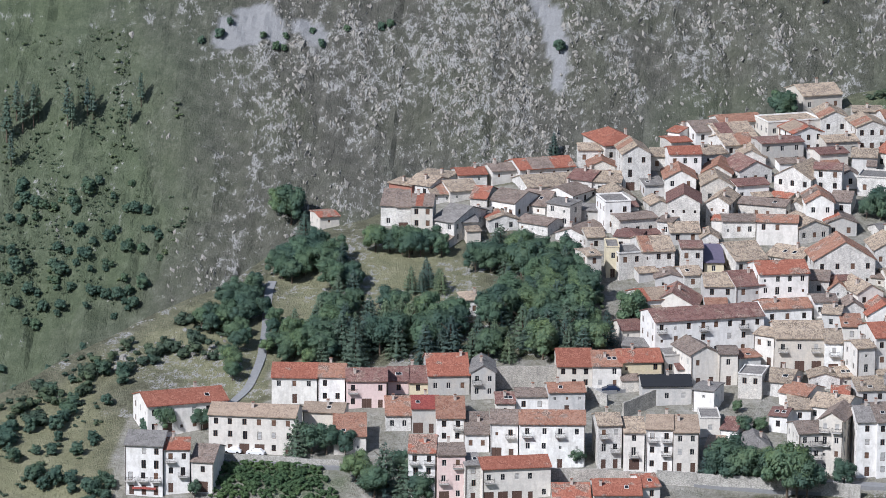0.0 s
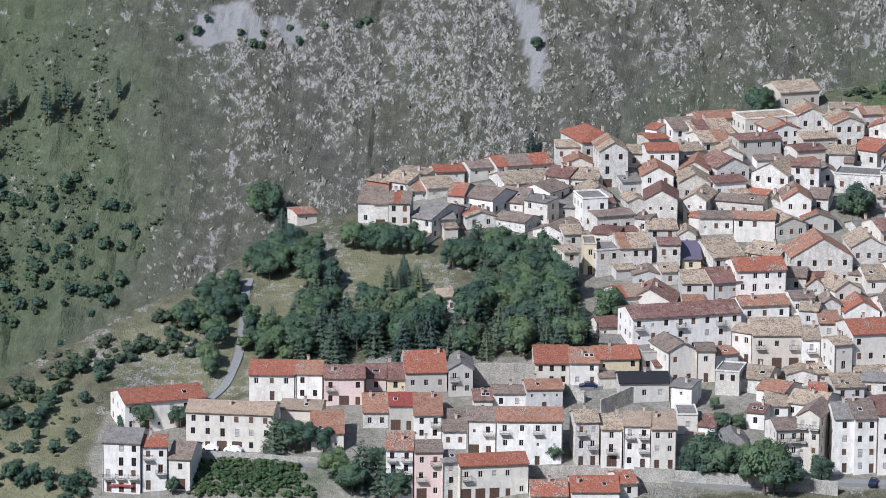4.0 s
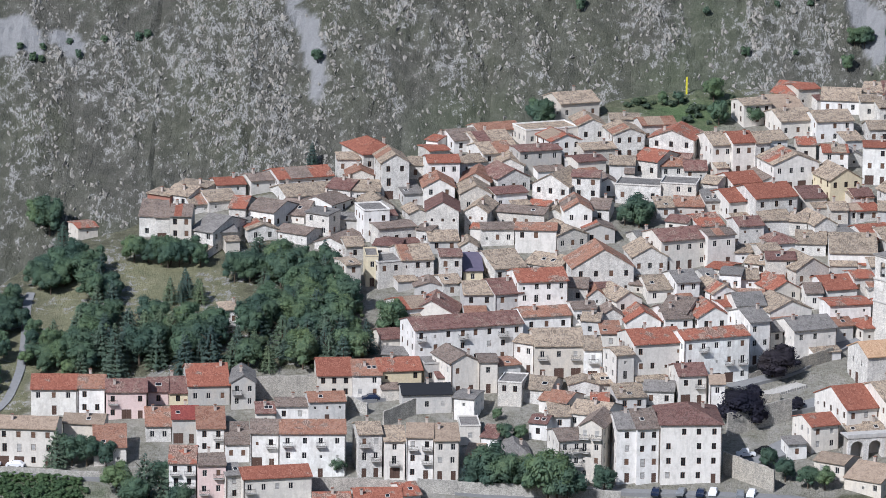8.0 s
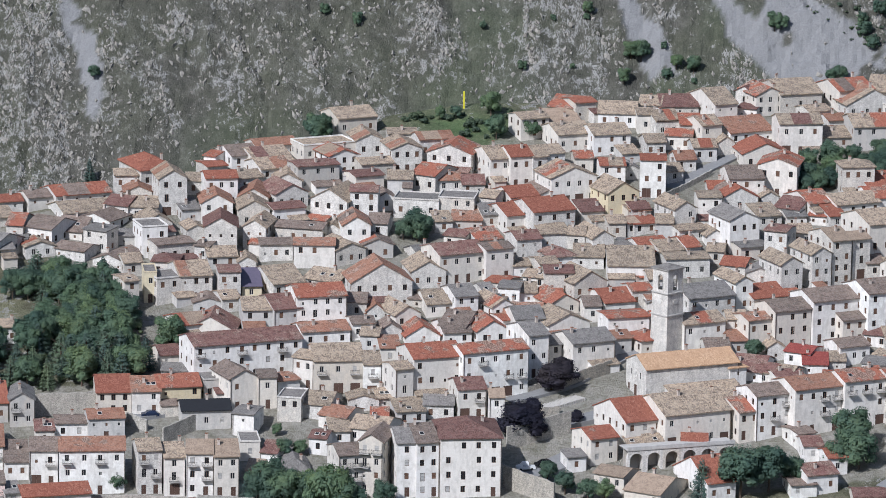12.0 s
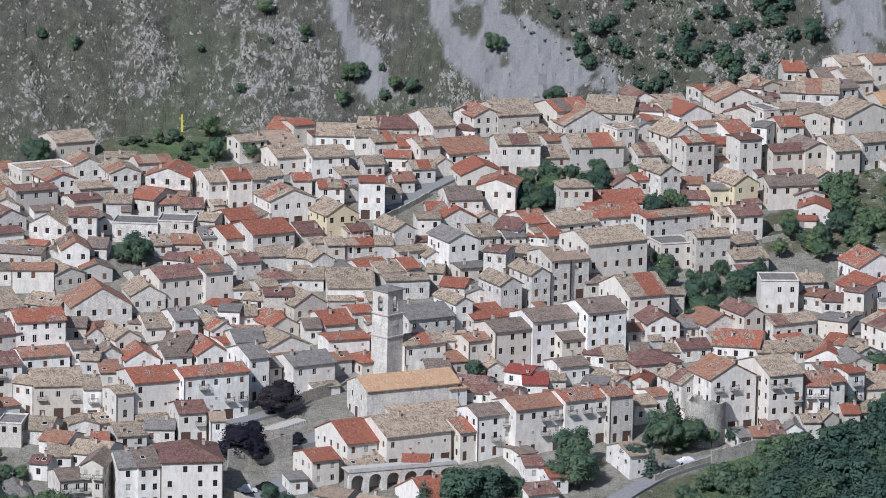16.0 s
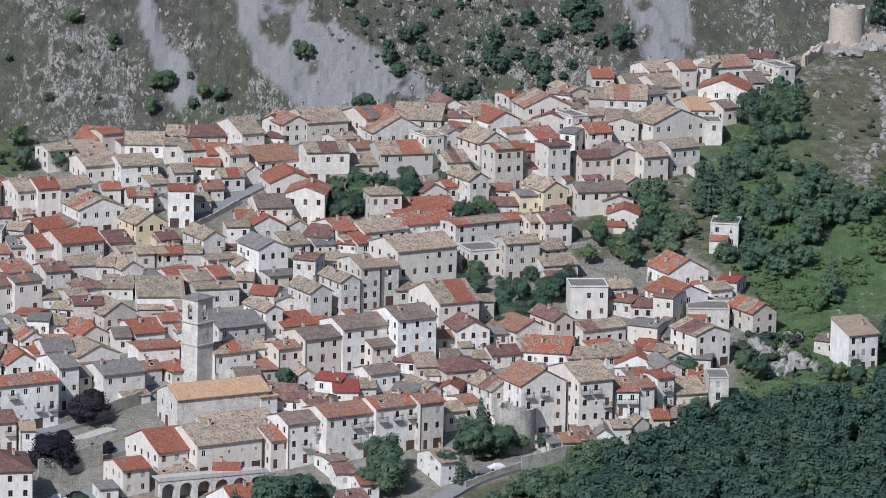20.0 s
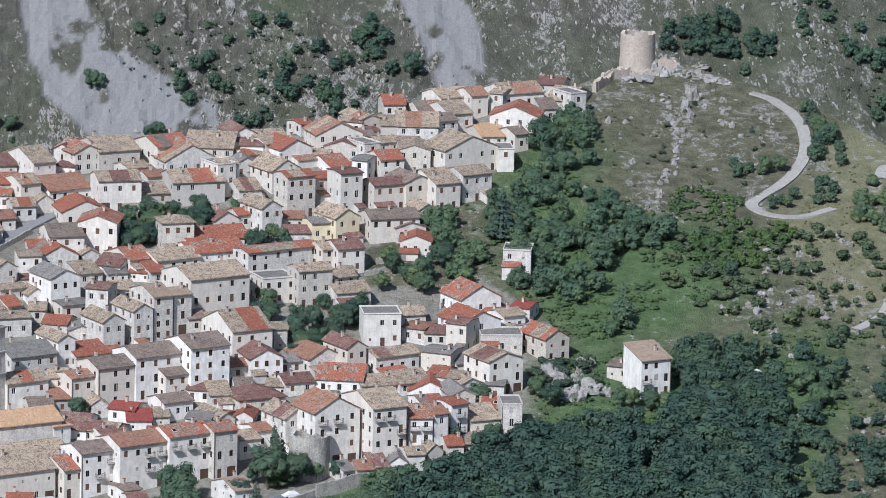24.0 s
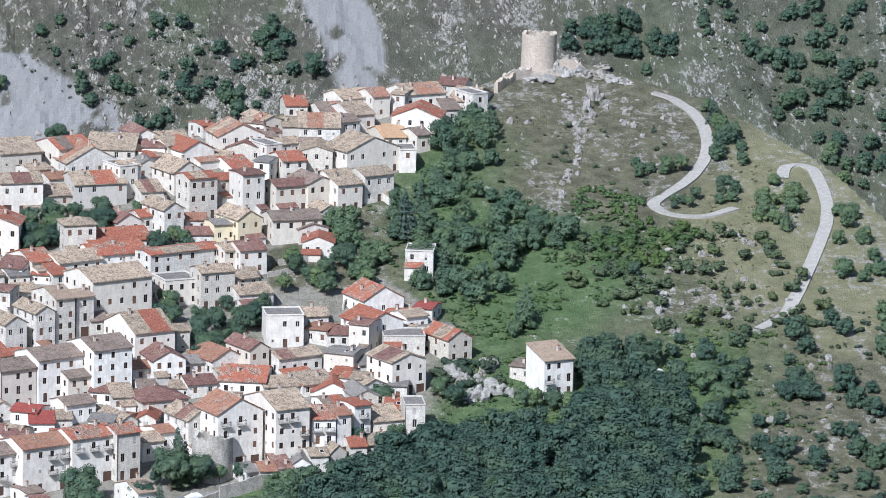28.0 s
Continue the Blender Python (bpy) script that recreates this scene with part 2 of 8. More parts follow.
def ground(x, y):
    near = np.where(y > 0, 293.2 - 0.95 * y, 293.2 - 0.3 * y)
    land = np.maximum(np.maximum(hill(x, y), near), -187 + 8 * fractal(x, y, 110, 3, 41))
    on_slope = np.clip((y - 875) / 75, 0, 1)
    land = land + on_slope * (fractal(x, y, 17, 3, 5) - 0.44) * 1.5
    return np.maximum(land, mountain(x, y))


def height(x, y):
    return float(ground(np.array([float(x)]), np.array([float(y)]))[0])


def steps(*runs):
    return np.unique(np.concatenate([np.arange(a, b, s) for a, b, s in runs]))


def mesh_of(name, verts, faces, *mats):
    me = bpy.data.meshes.new(name)
    me.from_pydata(verts, [], faces)
    for m in mats:
        me.materials.append(m)
    return me


TOWN = [(-203.4, 1039), (-205.8, 1061.2), (-205.3, 1075.8), (-186.5, 1077.5), (-175.8, 1082.5), (-177.4, 1100.2), (-159.8, 1104.5), (-116.5, 1109.8), (-108.6, 1133.2), (-112.6, 1165.8), (-132.2, 1177.2), (-163, 1172.2), (-164, 1183.5), (-136.2, 1201.3), (-96.4, 1225.8), (-58.5, 1256.2), (-29, 1245.8), (-15.3, 1272.2), (13.5, 1268), (44.1, 1273), (73.4, 1280.1), (108.5, 1299.5), (128.9, 1310.5), (149.1, 1318.8), (163, 1322.2), (176.3, 1323), (155, 1281.8), (139.2, 1257), (125.7, 1236.2), (110.4, 1223), (108.8, 1203.2), (127.9, 1200), (136.9, 1206.5), (147.6, 1190.5), (154.3, 1165.5), (158.6, 1156.5), (146.8, 1147.5), (136.9, 1118.8), (105.5, 1102.2), (67.2, 1077), (1.4, 1057.8), (-47.5, 1055), (-115.9, 1039.2)]
SCREE = [
    (41.2, 1497, 45.3, 1483.5, 10),
    (45.3, 1483.5, 60.2, 1471.5, 10),
    (58.7, 1481, 68.7, 1475, 6.9),
    (68.7, 1475, 80.3, 1469.5, 6.9),
    (4.9, 1489.5, 16.8, 1477, 4.4),
    (16.8, 1477, 21.8, 1469, 4.4),
    (151.5, 1505, 157.3, 1491, 8.8),
    (157.3, 1491, 161.7, 1483, 8.8),
    (-252.9, 1467.5, -236.4, 1466, 3.8),
    (-157.8, 1480.5, -152.1, 1468.5, 3),
    (-152.1, 1468.5, -147.3, 1456.5, 3),
    (154, 1496.5, 160.1, 1485.5, 6.9),
    (160.1, 1485.5, 159.8, 1481.5, 6.9),
    (-247.7, 1472, -223.2, 1468.5, 2.5),
]
CRAG = [
    (-234.6, 1454.5, -230.4, 1439.5, 4.4),
    (-212.5, 1465.5, -181.2, 1459, 9.4),
    (-207, 1451, -180.2, 1452, 6.9),
    (-176.5, 1474.5, -166.9, 1452.5, 5),
    (-133.1, 1464, -125.3, 1454, 2.5),
    (-122.7, 1476.5, -120.3, 1470, 2.5),
    (-182, 1469.5, -176, 1449.5, 6.2),
    (-129.2, 1479.5, -108.2, 1470.5, 5.6),
    (-51.8, 1478.5, -17.9, 1470, 6.9),
    (-18.4, 1482, -1.2, 1468, 6.2),
    (-18.6, 1488.5, -1.6, 1476.5, 6.2),
    (207.4, 1332, 202.4, 1313, 1.2),
    (202.4, 1313, 198.9, 1294, 1.2),
    (198.9, 1294, 193.5, 1271, 1.2),
    (193.5, 1271, 184.2, 1246, 1.2),
    (197.7, 1317.5, 197.2, 1298, 1.2),
    (214.3, 1316, 211.1, 1300, 1.1),
    (224.9, 1312.5, 223.7, 1291, 1),
    (183.2, 1260, 189.7, 1270.5, 1.2),
    (186, 1259.5, 188.5, 1246, 2.5),
    (230.2, 1226, 245, 1212.5, 3.8),
    (203.6, 1202.5, 213.6, 1177.5, 3.8),
    (173, 1183.5, 178.3, 1172, 5),
]
LUSH = [
    [(-326.5, 1453), (-274.9, 1452), (-256, 1431.5), (-259.6, 1404.5), (-293.2, 1389), (-312.8, 1387.5)],
    [(200.6, 1174), (223, 1184), (218.3, 1141), (203.2, 1106.5), (194.4, 1069), (183.6, 1064.5)],
    [(79.2, 1071), (89, 1087), (103.9, 1100), (108.9, 1098), (104.1, 1056)],
    [(142.8, 1264), (162.3, 1307), (176.9, 1303.5), (170.7, 1254), (191.4, 1235.5), (210.2, 1236), (204, 1196), (164.4, 1160), (177.9, 1159.5), (205, 1158.5), (194, 1090), (89, 1086.5), (119.7, 1116.5), (141.5, 1136.5), (148.4, 1185)],
    [(-52.5, 1262), (-35.4, 1267.5), (-21, 1269.5), (-20.5, 1249.5), (-34.8, 1247), (-43.6, 1254)],
    [(-182.9, 1057), (-154.2, 1057.5), (-150.7, 1042.5), (-181.4, 1041)],
]
MEADOW = [
    [(-169.4, 1164.7), (-158.4, 1169.0), (-144.4, 1166.0), (-136.8, 1148.1), (-140.4, 1134.5), (-153.2, 1131.3), (-162.9, 1125.5)],
    [(-183.3, 1145.0), (-176.6, 1163.0), (-170.8, 1151.3), (-162.6, 1106.0), (-175.0, 1101.5)],
    [(-227, 1075), (-216.1, 1098), (-201.9, 1128.5), (-189.2, 1140), (-183.2, 1128), (-178.4, 1091), (-184.7, 1082.5), (-206.4, 1102), (-216.3, 1079.5), (-223.3, 1057)],
    [(-241.7, 1071.5), (-221.9, 1088), (-205.7, 1064), (-203.1, 1037.5), (-233.7, 1035)],
    [(212.1, 1229.5), (308.4, 1464), (264.9, 1183.5), (242, 1159), (223, 1184)],
]


def inside(x, y, outline):
    hit = np.zeros(x.shape, bool)
    for (ax, ay), (bx, by) in zip(outline, outline[1:] + outline[:1]):
        hit ^= ((ay > y) != (by > y)) & (x < (bx - ax) * (y - ay) / (by - ay + 1e-9) + ax)
    return hit


def strokes(x, y, lines):
    """Soft-edged patches along lines (x0, y0, x1, y1, radius)."""
    best = np.zeros_like(x)
    for ax, ay, bx, by, r in lines:
        k = np.clip(((x - ax) * (bx - ax) + (y - ay) * (by - ay)) / ((bx - ax) ** 2 + (by - ay) ** 2), 0, 1)
        gap = np.hypot(x - ax - k * (bx - ax), y - ay - k * (by - ay)) / r
        best = np.maximum(best, np.clip((1.05 - gap) * 12, 0, 1))
    return best


def ground_masks(x, y, z):
    """Where the mountain shows, where scree and bare crags lie, where it is green and where the town is paved."""
    rock = np.clip((mountain(x, y) - hill(x, y)) / 2 + 0.5, 0, 1)
    edge = fractal(x, y, 9, 4, 61)
    wobble_x, wobble_y = x + 12 * (fractal(x, y, 14, 3, 71) - 0.44), y + 12 * (fractal(x, y, 14, 3, 77) - 0.44)
    crag = fractal(x + 0.2 * y, y * 0.45, 25, 4, 83, True)
    ledge = fractal(x, y * 0.7, 11, 4, 11, True)
    crag = np.clip((0.55 * crag + 0.45 * ledge - 0.54) * 6, 0, 1) + strokes(wobble_x, wobble_y, CRAG) * np.clip(edge * 2.4 - 0.45, 0, 1)
    green = np.zeros_like(x)
    for dx, dy in ((0, 0), (7, 2), (-6, 4), (3, -7), (-4, -6), (11, -3), (-11, 1), (2, 10)):
        green += sum(inside(wobble_x + dx, wobble_y + dy, p) for p in LUSH) / 8
    green = np.maximum(green, np.clip((fractal(x, y, 38, 3, 91) - 0.5) * 5, 0, 1) * rock * 0.7)
    green = np.maximum(green, np.clip((x - 215) / 80, 0, 0.42) * rock * np.clip(0.4 + 1.4 * fractal(x, y, 24, 3, 97), 0, 1))
    green = np.maximum(green, np.clip((-238 - x) / 40, 0, 1) * rock * np.clip(1.5 * fractal(x, y, 30, 4, 105) + 0.1, 0, 0.9))
    grass = np.zeros_like(x)
    for dx, dy in ((0, 0), (5, 2), (-5, 3), (2, -5), (-3, -4)):
        grass += sum(inside(wobble_x + dx, wobble_y + dy, p) for p in MEADOW) / 5
    return {"grass": np.clip(grass, 0, 1), "rock": rock, "crag": np.clip(crag, 0, 1), "scree": strokes(wobble_x, wobble_y, SCREE) * np.clip((edge - 0.33) * 22, 0, 1), "green": np.clip(green, 0, 1),
            "town": inside(x + 2 * (edge - 0.45), y, TOWN) * np.clip(1.4 - 1.6 * green, 0, 1)}


def ground_material():
    m, tree, b = material("mountain ground", 0.95)
    at = position(tree)

    def mask(name):
        n = tree.nodes.new("ShaderNodeAttribute")
        n.attribute_name = name
        return n.outputs["Fac"]

    n1 = noise_of(tree, at, 0.24, 8, 0.68)
    n2 = noise_of(tree, at, 1.2, 6, 0.75)
    n3 = noise_of(tree, stretched(tree, at, (1, 1, 0.3)), 0.9, 6, 0.72)
    n4 = noise_of(tree, at, 3.2, 4, 0.7)
    grain = mix(tree, 0.5, n2, n4)
    slant = tree.nodes.new("ShaderNodeMapping")
    slant.inputs["Rotation"].default_value = (0, 0.16, 0.1)
    tree.links.new(at, slant.inputs["Vector"])
    along = stretched(tree, slant.outputs["Vector"], (1.0, 0.5, 0.32))

    def ribs(scale, sharp):
        wave = noise_of(tree, along, scale, 4, 0.62)
        return calc(tree, "SUBTRACT", 1.0, calc(tree, "MULTIPLY", calc(tree, "ABSOLUTE", calc(tree, "SUBTRACT", wave, 0.5)), sharp))

    rib = calc(tree, "MAXIMUM", calc(tree, "MAXIMUM", ribs(0.5, 15), ribs(1.3, 9)), 0.0)
    turf = ramp(tree, mix(tree, 0.45, grain, n1), [(0.36, (0.040, 0.039, 0.033)), (0.5, (0.082, 0.080, 0.066)), (0.64, (0.150, 0.144, 0.124))])
    turf = mix(tree, ramp(tree, noise_of(tree, at, 0.035, 4), [(0.42, (0, 0, 0)), (0.62, (0.8, 0.8, 0.8))]), turf, ramp(tree, mix(tree, 0.45, grain, n1), [(0.36, (0.042, 0.045, 0.031)), (0.5, (0.080, 0.083, 0.059)), (0.64, (0.136, 0.138, 0.104))]))
    lush = ramp(tree, mix(tree, 0.35, grain, n1), [(0.34, (0.042, 0.066, 0.032)), (0.5, (0.078, 0.115, 0.050)), (0.66, (0.13, 0.165, 0.082))])
    stone = ramp(tree, mix(tree, 0.45, rib, mix(tree, 0.5, grain, n3)), [(0.30, (0.045, 0.044, 0.041)), (0.48, (0.125, 0.121, 0.112)), (0.60, (0.225, 0.219, 0.205)), (0.76, (0.34, 0.332, 0.312))])
    wild = mix(tree, calc(tree, "MULTIPLY", mask("green"), 0.5), turf, lush)
    fleck = noise_of(tree, stretched(tree, at, (1.0, 1.0, 0.55)), 0.45, 5, 0.6)
    spread = calc(tree, "ADD", calc(tree, "MULTIPLY", mask("crag"), 0.095), calc(tree, "MULTIPLY", mask("green"), -0.09))
    patch = calc(tree, "ADD", calc(tree, "MULTIPLY", rib, 0.17), mix(tree, 0.35, fleck, n1))
    broken = ramp(tree, calc(tree, "ADD", spread, patch), [(0.712, (0, 0, 0)), (0.770, (0.9, 0.9, 0.9))])
    wild = mix(tree, broken, wild, stone)
    hay = ramp(tree, mix(tree, 0.4, grain, n1), [(0.41, (0.062, 0.063, 0.040)), (0.5, (0.115, 0.112, 0.072)), (0.59, (0.195, 0.182, 0.125))])
    meadow = ramp(tree, mix(tree, 0.4, grain, n1), [(0.36, (0.105, 0.108, 0.060)), (0.5, (0.185, 0.180, 0.105)), (0.64, (0.275, 0.258, 0.165))])
    hay = mix(tree, mask("grass"), hay, meadow)
    verdant = ramp(tree, mix(tree, 0.4, grain, n1), [(0.40, (0.042, 0.076, 0.030)), (0.5, (0.080, 0.132, 0.052)), (0.60, (0.14, 0.185, 0.086))])
    hay = mix(tree, calc(tree, "MULTIPLY", mask("green"), 0.95), hay, verdant)
    hay = mix(tree, ramp(tree, calc(tree, "ADD", calc(tree, "MULTIPLY_ADD", mask("green"), -0.09, calc(tree, "MULTIPLY", mask("crag"), 0.17)), patch), [(0.812, (0, 0, 0)), (0.85, (1, 1, 1))]), hay, stone)
    c = mix(tree, mask("rock"), hay, wild)
    gravel = ramp(tree, mix(tree, 0.5, grain, n4), [(0.34, (0.125, 0.125, 0.124)), (0.5, (0.195, 0.194, 0.193)), (0.66, (0.28, 0.278, 0.275))])
    c = mix(tree, mask("scree"), c, gravel)
    paving = ramp(tree, mix(tree, 0.5, n1, n2), [(0.36, (0.12, 0.115, 0.08)), (0.5, (0.235, 0.222, 0.185)), (0.64, (0.33, 0.315, 0.285))])
    c = mix(tree, mask("town"), c, paving)
    tree.links.new(c, b.inputs["Base Color"])
    relief = calc(tree, "ADD", calc(tree, "MULTIPLY", rib, 0.3), mix(tree, 0.5, n2, n3))
    bump(tree, b, calc(tree, "MULTIPLY", relief, calc(tree, "MULTIPLY_ADD", mask("scree"), -0.7, 1.0)), 0.85, 0.75)
    return m



def build_ground():
    xs = steps((-1800, -360, 60), (-358, 358, 1.32), (360, 1801, 60))
    ys = steps((-400, 875, 50), (875, 1000, 5), (1000, 1250, 1.6), (1250, 1545, 0.88), (1545, 1625, 5), (1625, 2500, 50))
    gx, gy = np.meshgrid(xs, ys)
    gz = ground(gx, gy)
    n, m = len(ys), len(xs)
    me = bpy.data.meshes.new("ground")
    me.vertices.add(n * m)
    me.vertices.foreach_set("co", np.stack([gx, gy, gz], -1).astype(np.float32).ravel())
    i = np.arange(n * m).reshape(n, m)
    quads = np.stack([i[:-1, :-1], i[:-1, 1:], i[1:, 1:], i[1:, :-1]], -1).reshape(-1, 4)
    me.loops.add(quads.size)
    me.polygons.add(len(quads))
    me.loops.foreach_set("vertex_index", quads.ravel().astype(np.int32))
    me.polygons.foreach_set("loop_start", np.arange(0, quads.size, 4, dtype=np.int32))
    masks = ground_masks(gx, gy, gz)
    for key, value in masks.items():
        a = me.attributes.new(key, "FLOAT", "POINT")
        a.data.foreach_set("value", value.astype(np.float32).ravel())
    me.update()
    me.validate()
    me.shade_flat()
    me.materials.append(ground_material())
    tagged(new("ground", me), "steep hillside of pale rock, dry grass and scree", "ground", kind="structure")


build_ground()


# ---- houses ----
def part(name, mesh, parent, at=None, label="", kind=""):
    ob = new(name, mesh)
    ob.parent = parent
    if at is not None:
        ob.matrix_basis = at
    return tagged(ob, label, kind=kind)


def solid(name, boxes, *mats):
    """One mesh of boxes (x0, y0, z0, x1, y1, z1, material index)."""
    verts, faces, which = [], [], []
    for x0, y0, z0, x1, y1, z1, k in boxes:
        b = len(verts)
        verts += [(x0, y0, z0), (x1, y0, z0), (x1, y1, z0), (x0, y1, z0), (x0, y0, z1), (x1, y0, z1), (x1, y1, z1), (x0, y1, z1)]
        for f in ((0, 3, 2, 1), (4, 5, 6, 7), (0, 1, 5, 4), (1, 2, 6, 5), (2, 3, 7, 6), (3, 0, 4, 7)):
            faces.append([b + v for v in f])
            which.append(k)
    me = mesh_of(name, verts, faces, *mats)
    me.polygons.foreach_set("material_index", which)
    return me


def window_mesh(w, h, kind):
    """A casement frame with a mullion, one piece, set back in its reveal. It faces -y, its foot at z 0."""
    t = 0.07
    xs, zs = (-w / 2, -w / 2 + t, -0.03, 0.03, w / 2 - t, w / 2), (0, t, h - t, h)
    verts = [(x, y, z) for y in (0.10, 0.17) for z in zs for x in xs]
    at = lambda i, j, k: k * 24 + j * 6 + i
    faces = []
    for i in range(5):
        for j in range(3):
            if j == 1 and i in (1, 3):
                ring = [(i, j), (i + 1, j), (i + 1, j + 1), (i, j + 1)]
                faces += [[at(*q, 0), at(*p, 0), at(*p, 1), at(*q, 1)] for p, q in zip(ring, ring[1:] + ring[:1])]
            else:
                faces.append([at(i, j, 0), at(i + 1, j, 0), at(i + 1, j + 1, 0), at(i, j + 1, 0)])
    return mesh_of("window", verts, faces, FRAME_BROWN if kind == "brown" else FRAME_PALE)


def pane_mesh(w, h, kind):
    t = 0.07
    if kind == "glass":
        return solid("pane", [(-w / 2 + t, 0.145, t, w / 2 - t, 0.16, h - t, 0)], GLASS)
    # a louvred shutter: one folded sheet
    n = max(3, int(h / 0.16))
    rows = [(0.06 if k % 2 else 0.10, t + (h - 2 * t) * k / n) for k in range(n + 1)]
    verts = [(s * (w / 2 - t), y, z) for y, z in rows for s in (-1, 1)]
    return mesh_of("shutter", verts, [[2 * k, 2 * k + 1, 2 * k + 3, 2 * k + 2] for k in range(n)], SHUTTER_BROWN if kind == "shut" else SHUTTER_GREY)


def door_mesh(w, h):
    boxes = [(-w / 2, 0.10, 0, -0.01, 0.16, h, 0), (0.01, 0.10, 0, w / 2, 0.16, h, 0)]
    boxes += [(s * w / 4 - w / 6, 0.075, z, s * w / 4 + w / 6, 0.099, z + h * 0.25, 0) for s in (-1, 1) for z in (0.12 * h, 0.42 * h, 0.71 * h)]
    return solid("door", boxes, DOOR_WOOD)


SIZES = {"tall": (1.0, 1.9), "mid": (0.95, 1.4), "small": (0.6, 0.75), "slit": (0.45, 0.5)}
WINDOWS = {(s, k): window_mesh(*SIZES[s], k) for s in SIZES for k in ("brown", "pale")}
PANES = {(s, k): pane_mesh(*SIZES[s], k) for s in SIZES for k in ("glass", "shut", "pale")}


def joined(one, two):
    """One mesh of a frame and what fills it, for houses far up the slope."""
    verts = [tuple(v.co) for me in (one, two) for v in me.vertices]
    faces = [list(f.vertices) for f in one.polygons] + [[v + len(one.vertices) for v in f.vertices] for f in two.polygons]
    me = mesh_of("window", verts, faces, one.materials[0], two.materials[0])
    me.polygons.foreach_set("material_index", [0] * len(one.polygons) + [1] * len(two.polygons))
    return me


WHOLE = {(s, k, shut): joined(WINDOWS[s, k], PANES[s, "shut" if shut else "glass"]) for s in SIZES for k in ("brown", "pale") for shut in (True, False)}
DOORS = {"door": ((1.05, 2.15), door_mesh(1.05, 2.15)), "garage": ((2.2, 2.4), door_mesh(2.2, 2.4))}
BALCONY = solid("balcony", [(-1.1, -0.95, -0.16, 1.1, 0.0, 0.0, 0), (-0.9, -0.6, -0.34, -0.75, 0.0, -0.17, 0), (0.75, -0.6, -0.34, 0.9, 0.0, -0.17, 0)], CONCRETE)


def railing_mesh():
    """An iron balustrade round three sides of a balcony: one pierced sheet of bars between two rails."""
    stops = [0.0]
    while stops[-1] < 3.94:
        stops += [stops[-1] + 0.03, stops[-1] + 0.13]

    def where(s):
        return (-1.08, -s) if s < 0.9 else (-1.08 + (s - 0.9), -0.9) if s < 3.06 else (1.08, -0.9 + (s - 3.06))

    zs = (0.06, 0.11, 0.92, 0.98)
    verts = [(*where(s), z) for s in stops for z in zs]
    faces = []
    for i in range(len(stops) - 1):
        for j in range(3):
            if j != 1 or i % 2 == 0:
                faces.append([i * 4 + j, i * 4 + 4 + j, i * 4 + 5 + j, i * 4 + 1 + j])
    return mesh_of("railing", verts, faces, IRON)


RAILING = railing_mesh()
CHIMNEY = solid("chimney", [(-0.28, -0.28, -0.8, 0.28, 0.28, 1.0, 0), (-0.36, -0.36, 1.001, 0.36, 0.36, 1.09, 0), (-0.25, -0.25, 1.091, -0.12, 0.25, 1.3, 0),
                            (0.12, -0.25, 1.091, 0.25, 0.25, 1.3, 0), (-0.34, -0.34, 1.301, 0.34, 0.34, 1.4, 1)], BRICK_STACK, ROOFS["o"])


SKYLIGHT = solid("skylight", [(-0.5, -0.6, -0.05, 0.5, 0.6, 0.1, 0), (-0.4, -0.5, 0.101, 0.4, 0.5, 0.12, 1)], FRAME_PALE, GLASS)


def pierced(verts, faces, place, width, z0, z1, holes, depth=0.2):
    """A wall face of that width from z0 to z1 with rectangular holes (x0, z0, x1, z1) and their reveals. place maps (x, inward, z) to the house."""
    xs = sorted({-width / 2, width / 2, *[v for h in holes for v in (h[0], h[2])]})
    zs = sorted({z0, z1, *[v for h in holes for v in (h[1], h[3])]})
    index = {}

    def vertex(x, i, z):
        key = (round(x, 4), i, round(z, 4))
        if key not in index:
            index[key] = len(verts)
            verts.append(place(x, i, z))
        return index[key]

    for a, b in zip(xs, xs[1:]):
        for c, d in zip(zs, zs[1:]):
            mx, mz = (a + b) / 2, (c + d) / 2
            if not any(h[0] < mx < h[2] and h[1] < mz < h[3] for h in holes):
                faces.append([vertex(a, 0, c), vertex(b, 0, c), vertex(b, 0, d), vertex(a, 0, d)])
    for x0, h0, x1, h1 in holes:
        ring = [(x0, h0), (x1, h0), (x1, h1), (x0, h1)]
        for (ax, az), (bx, bz) in zip(ring, ring[1:] + ring[:1]):
            faces.append([vertex(bx, 0, bz), vertex(ax, 0, az), vertex(ax, depth, az), vertex(bx, depth, bz)])
        faces.append([vertex(x, depth, z) for x, z in ring])


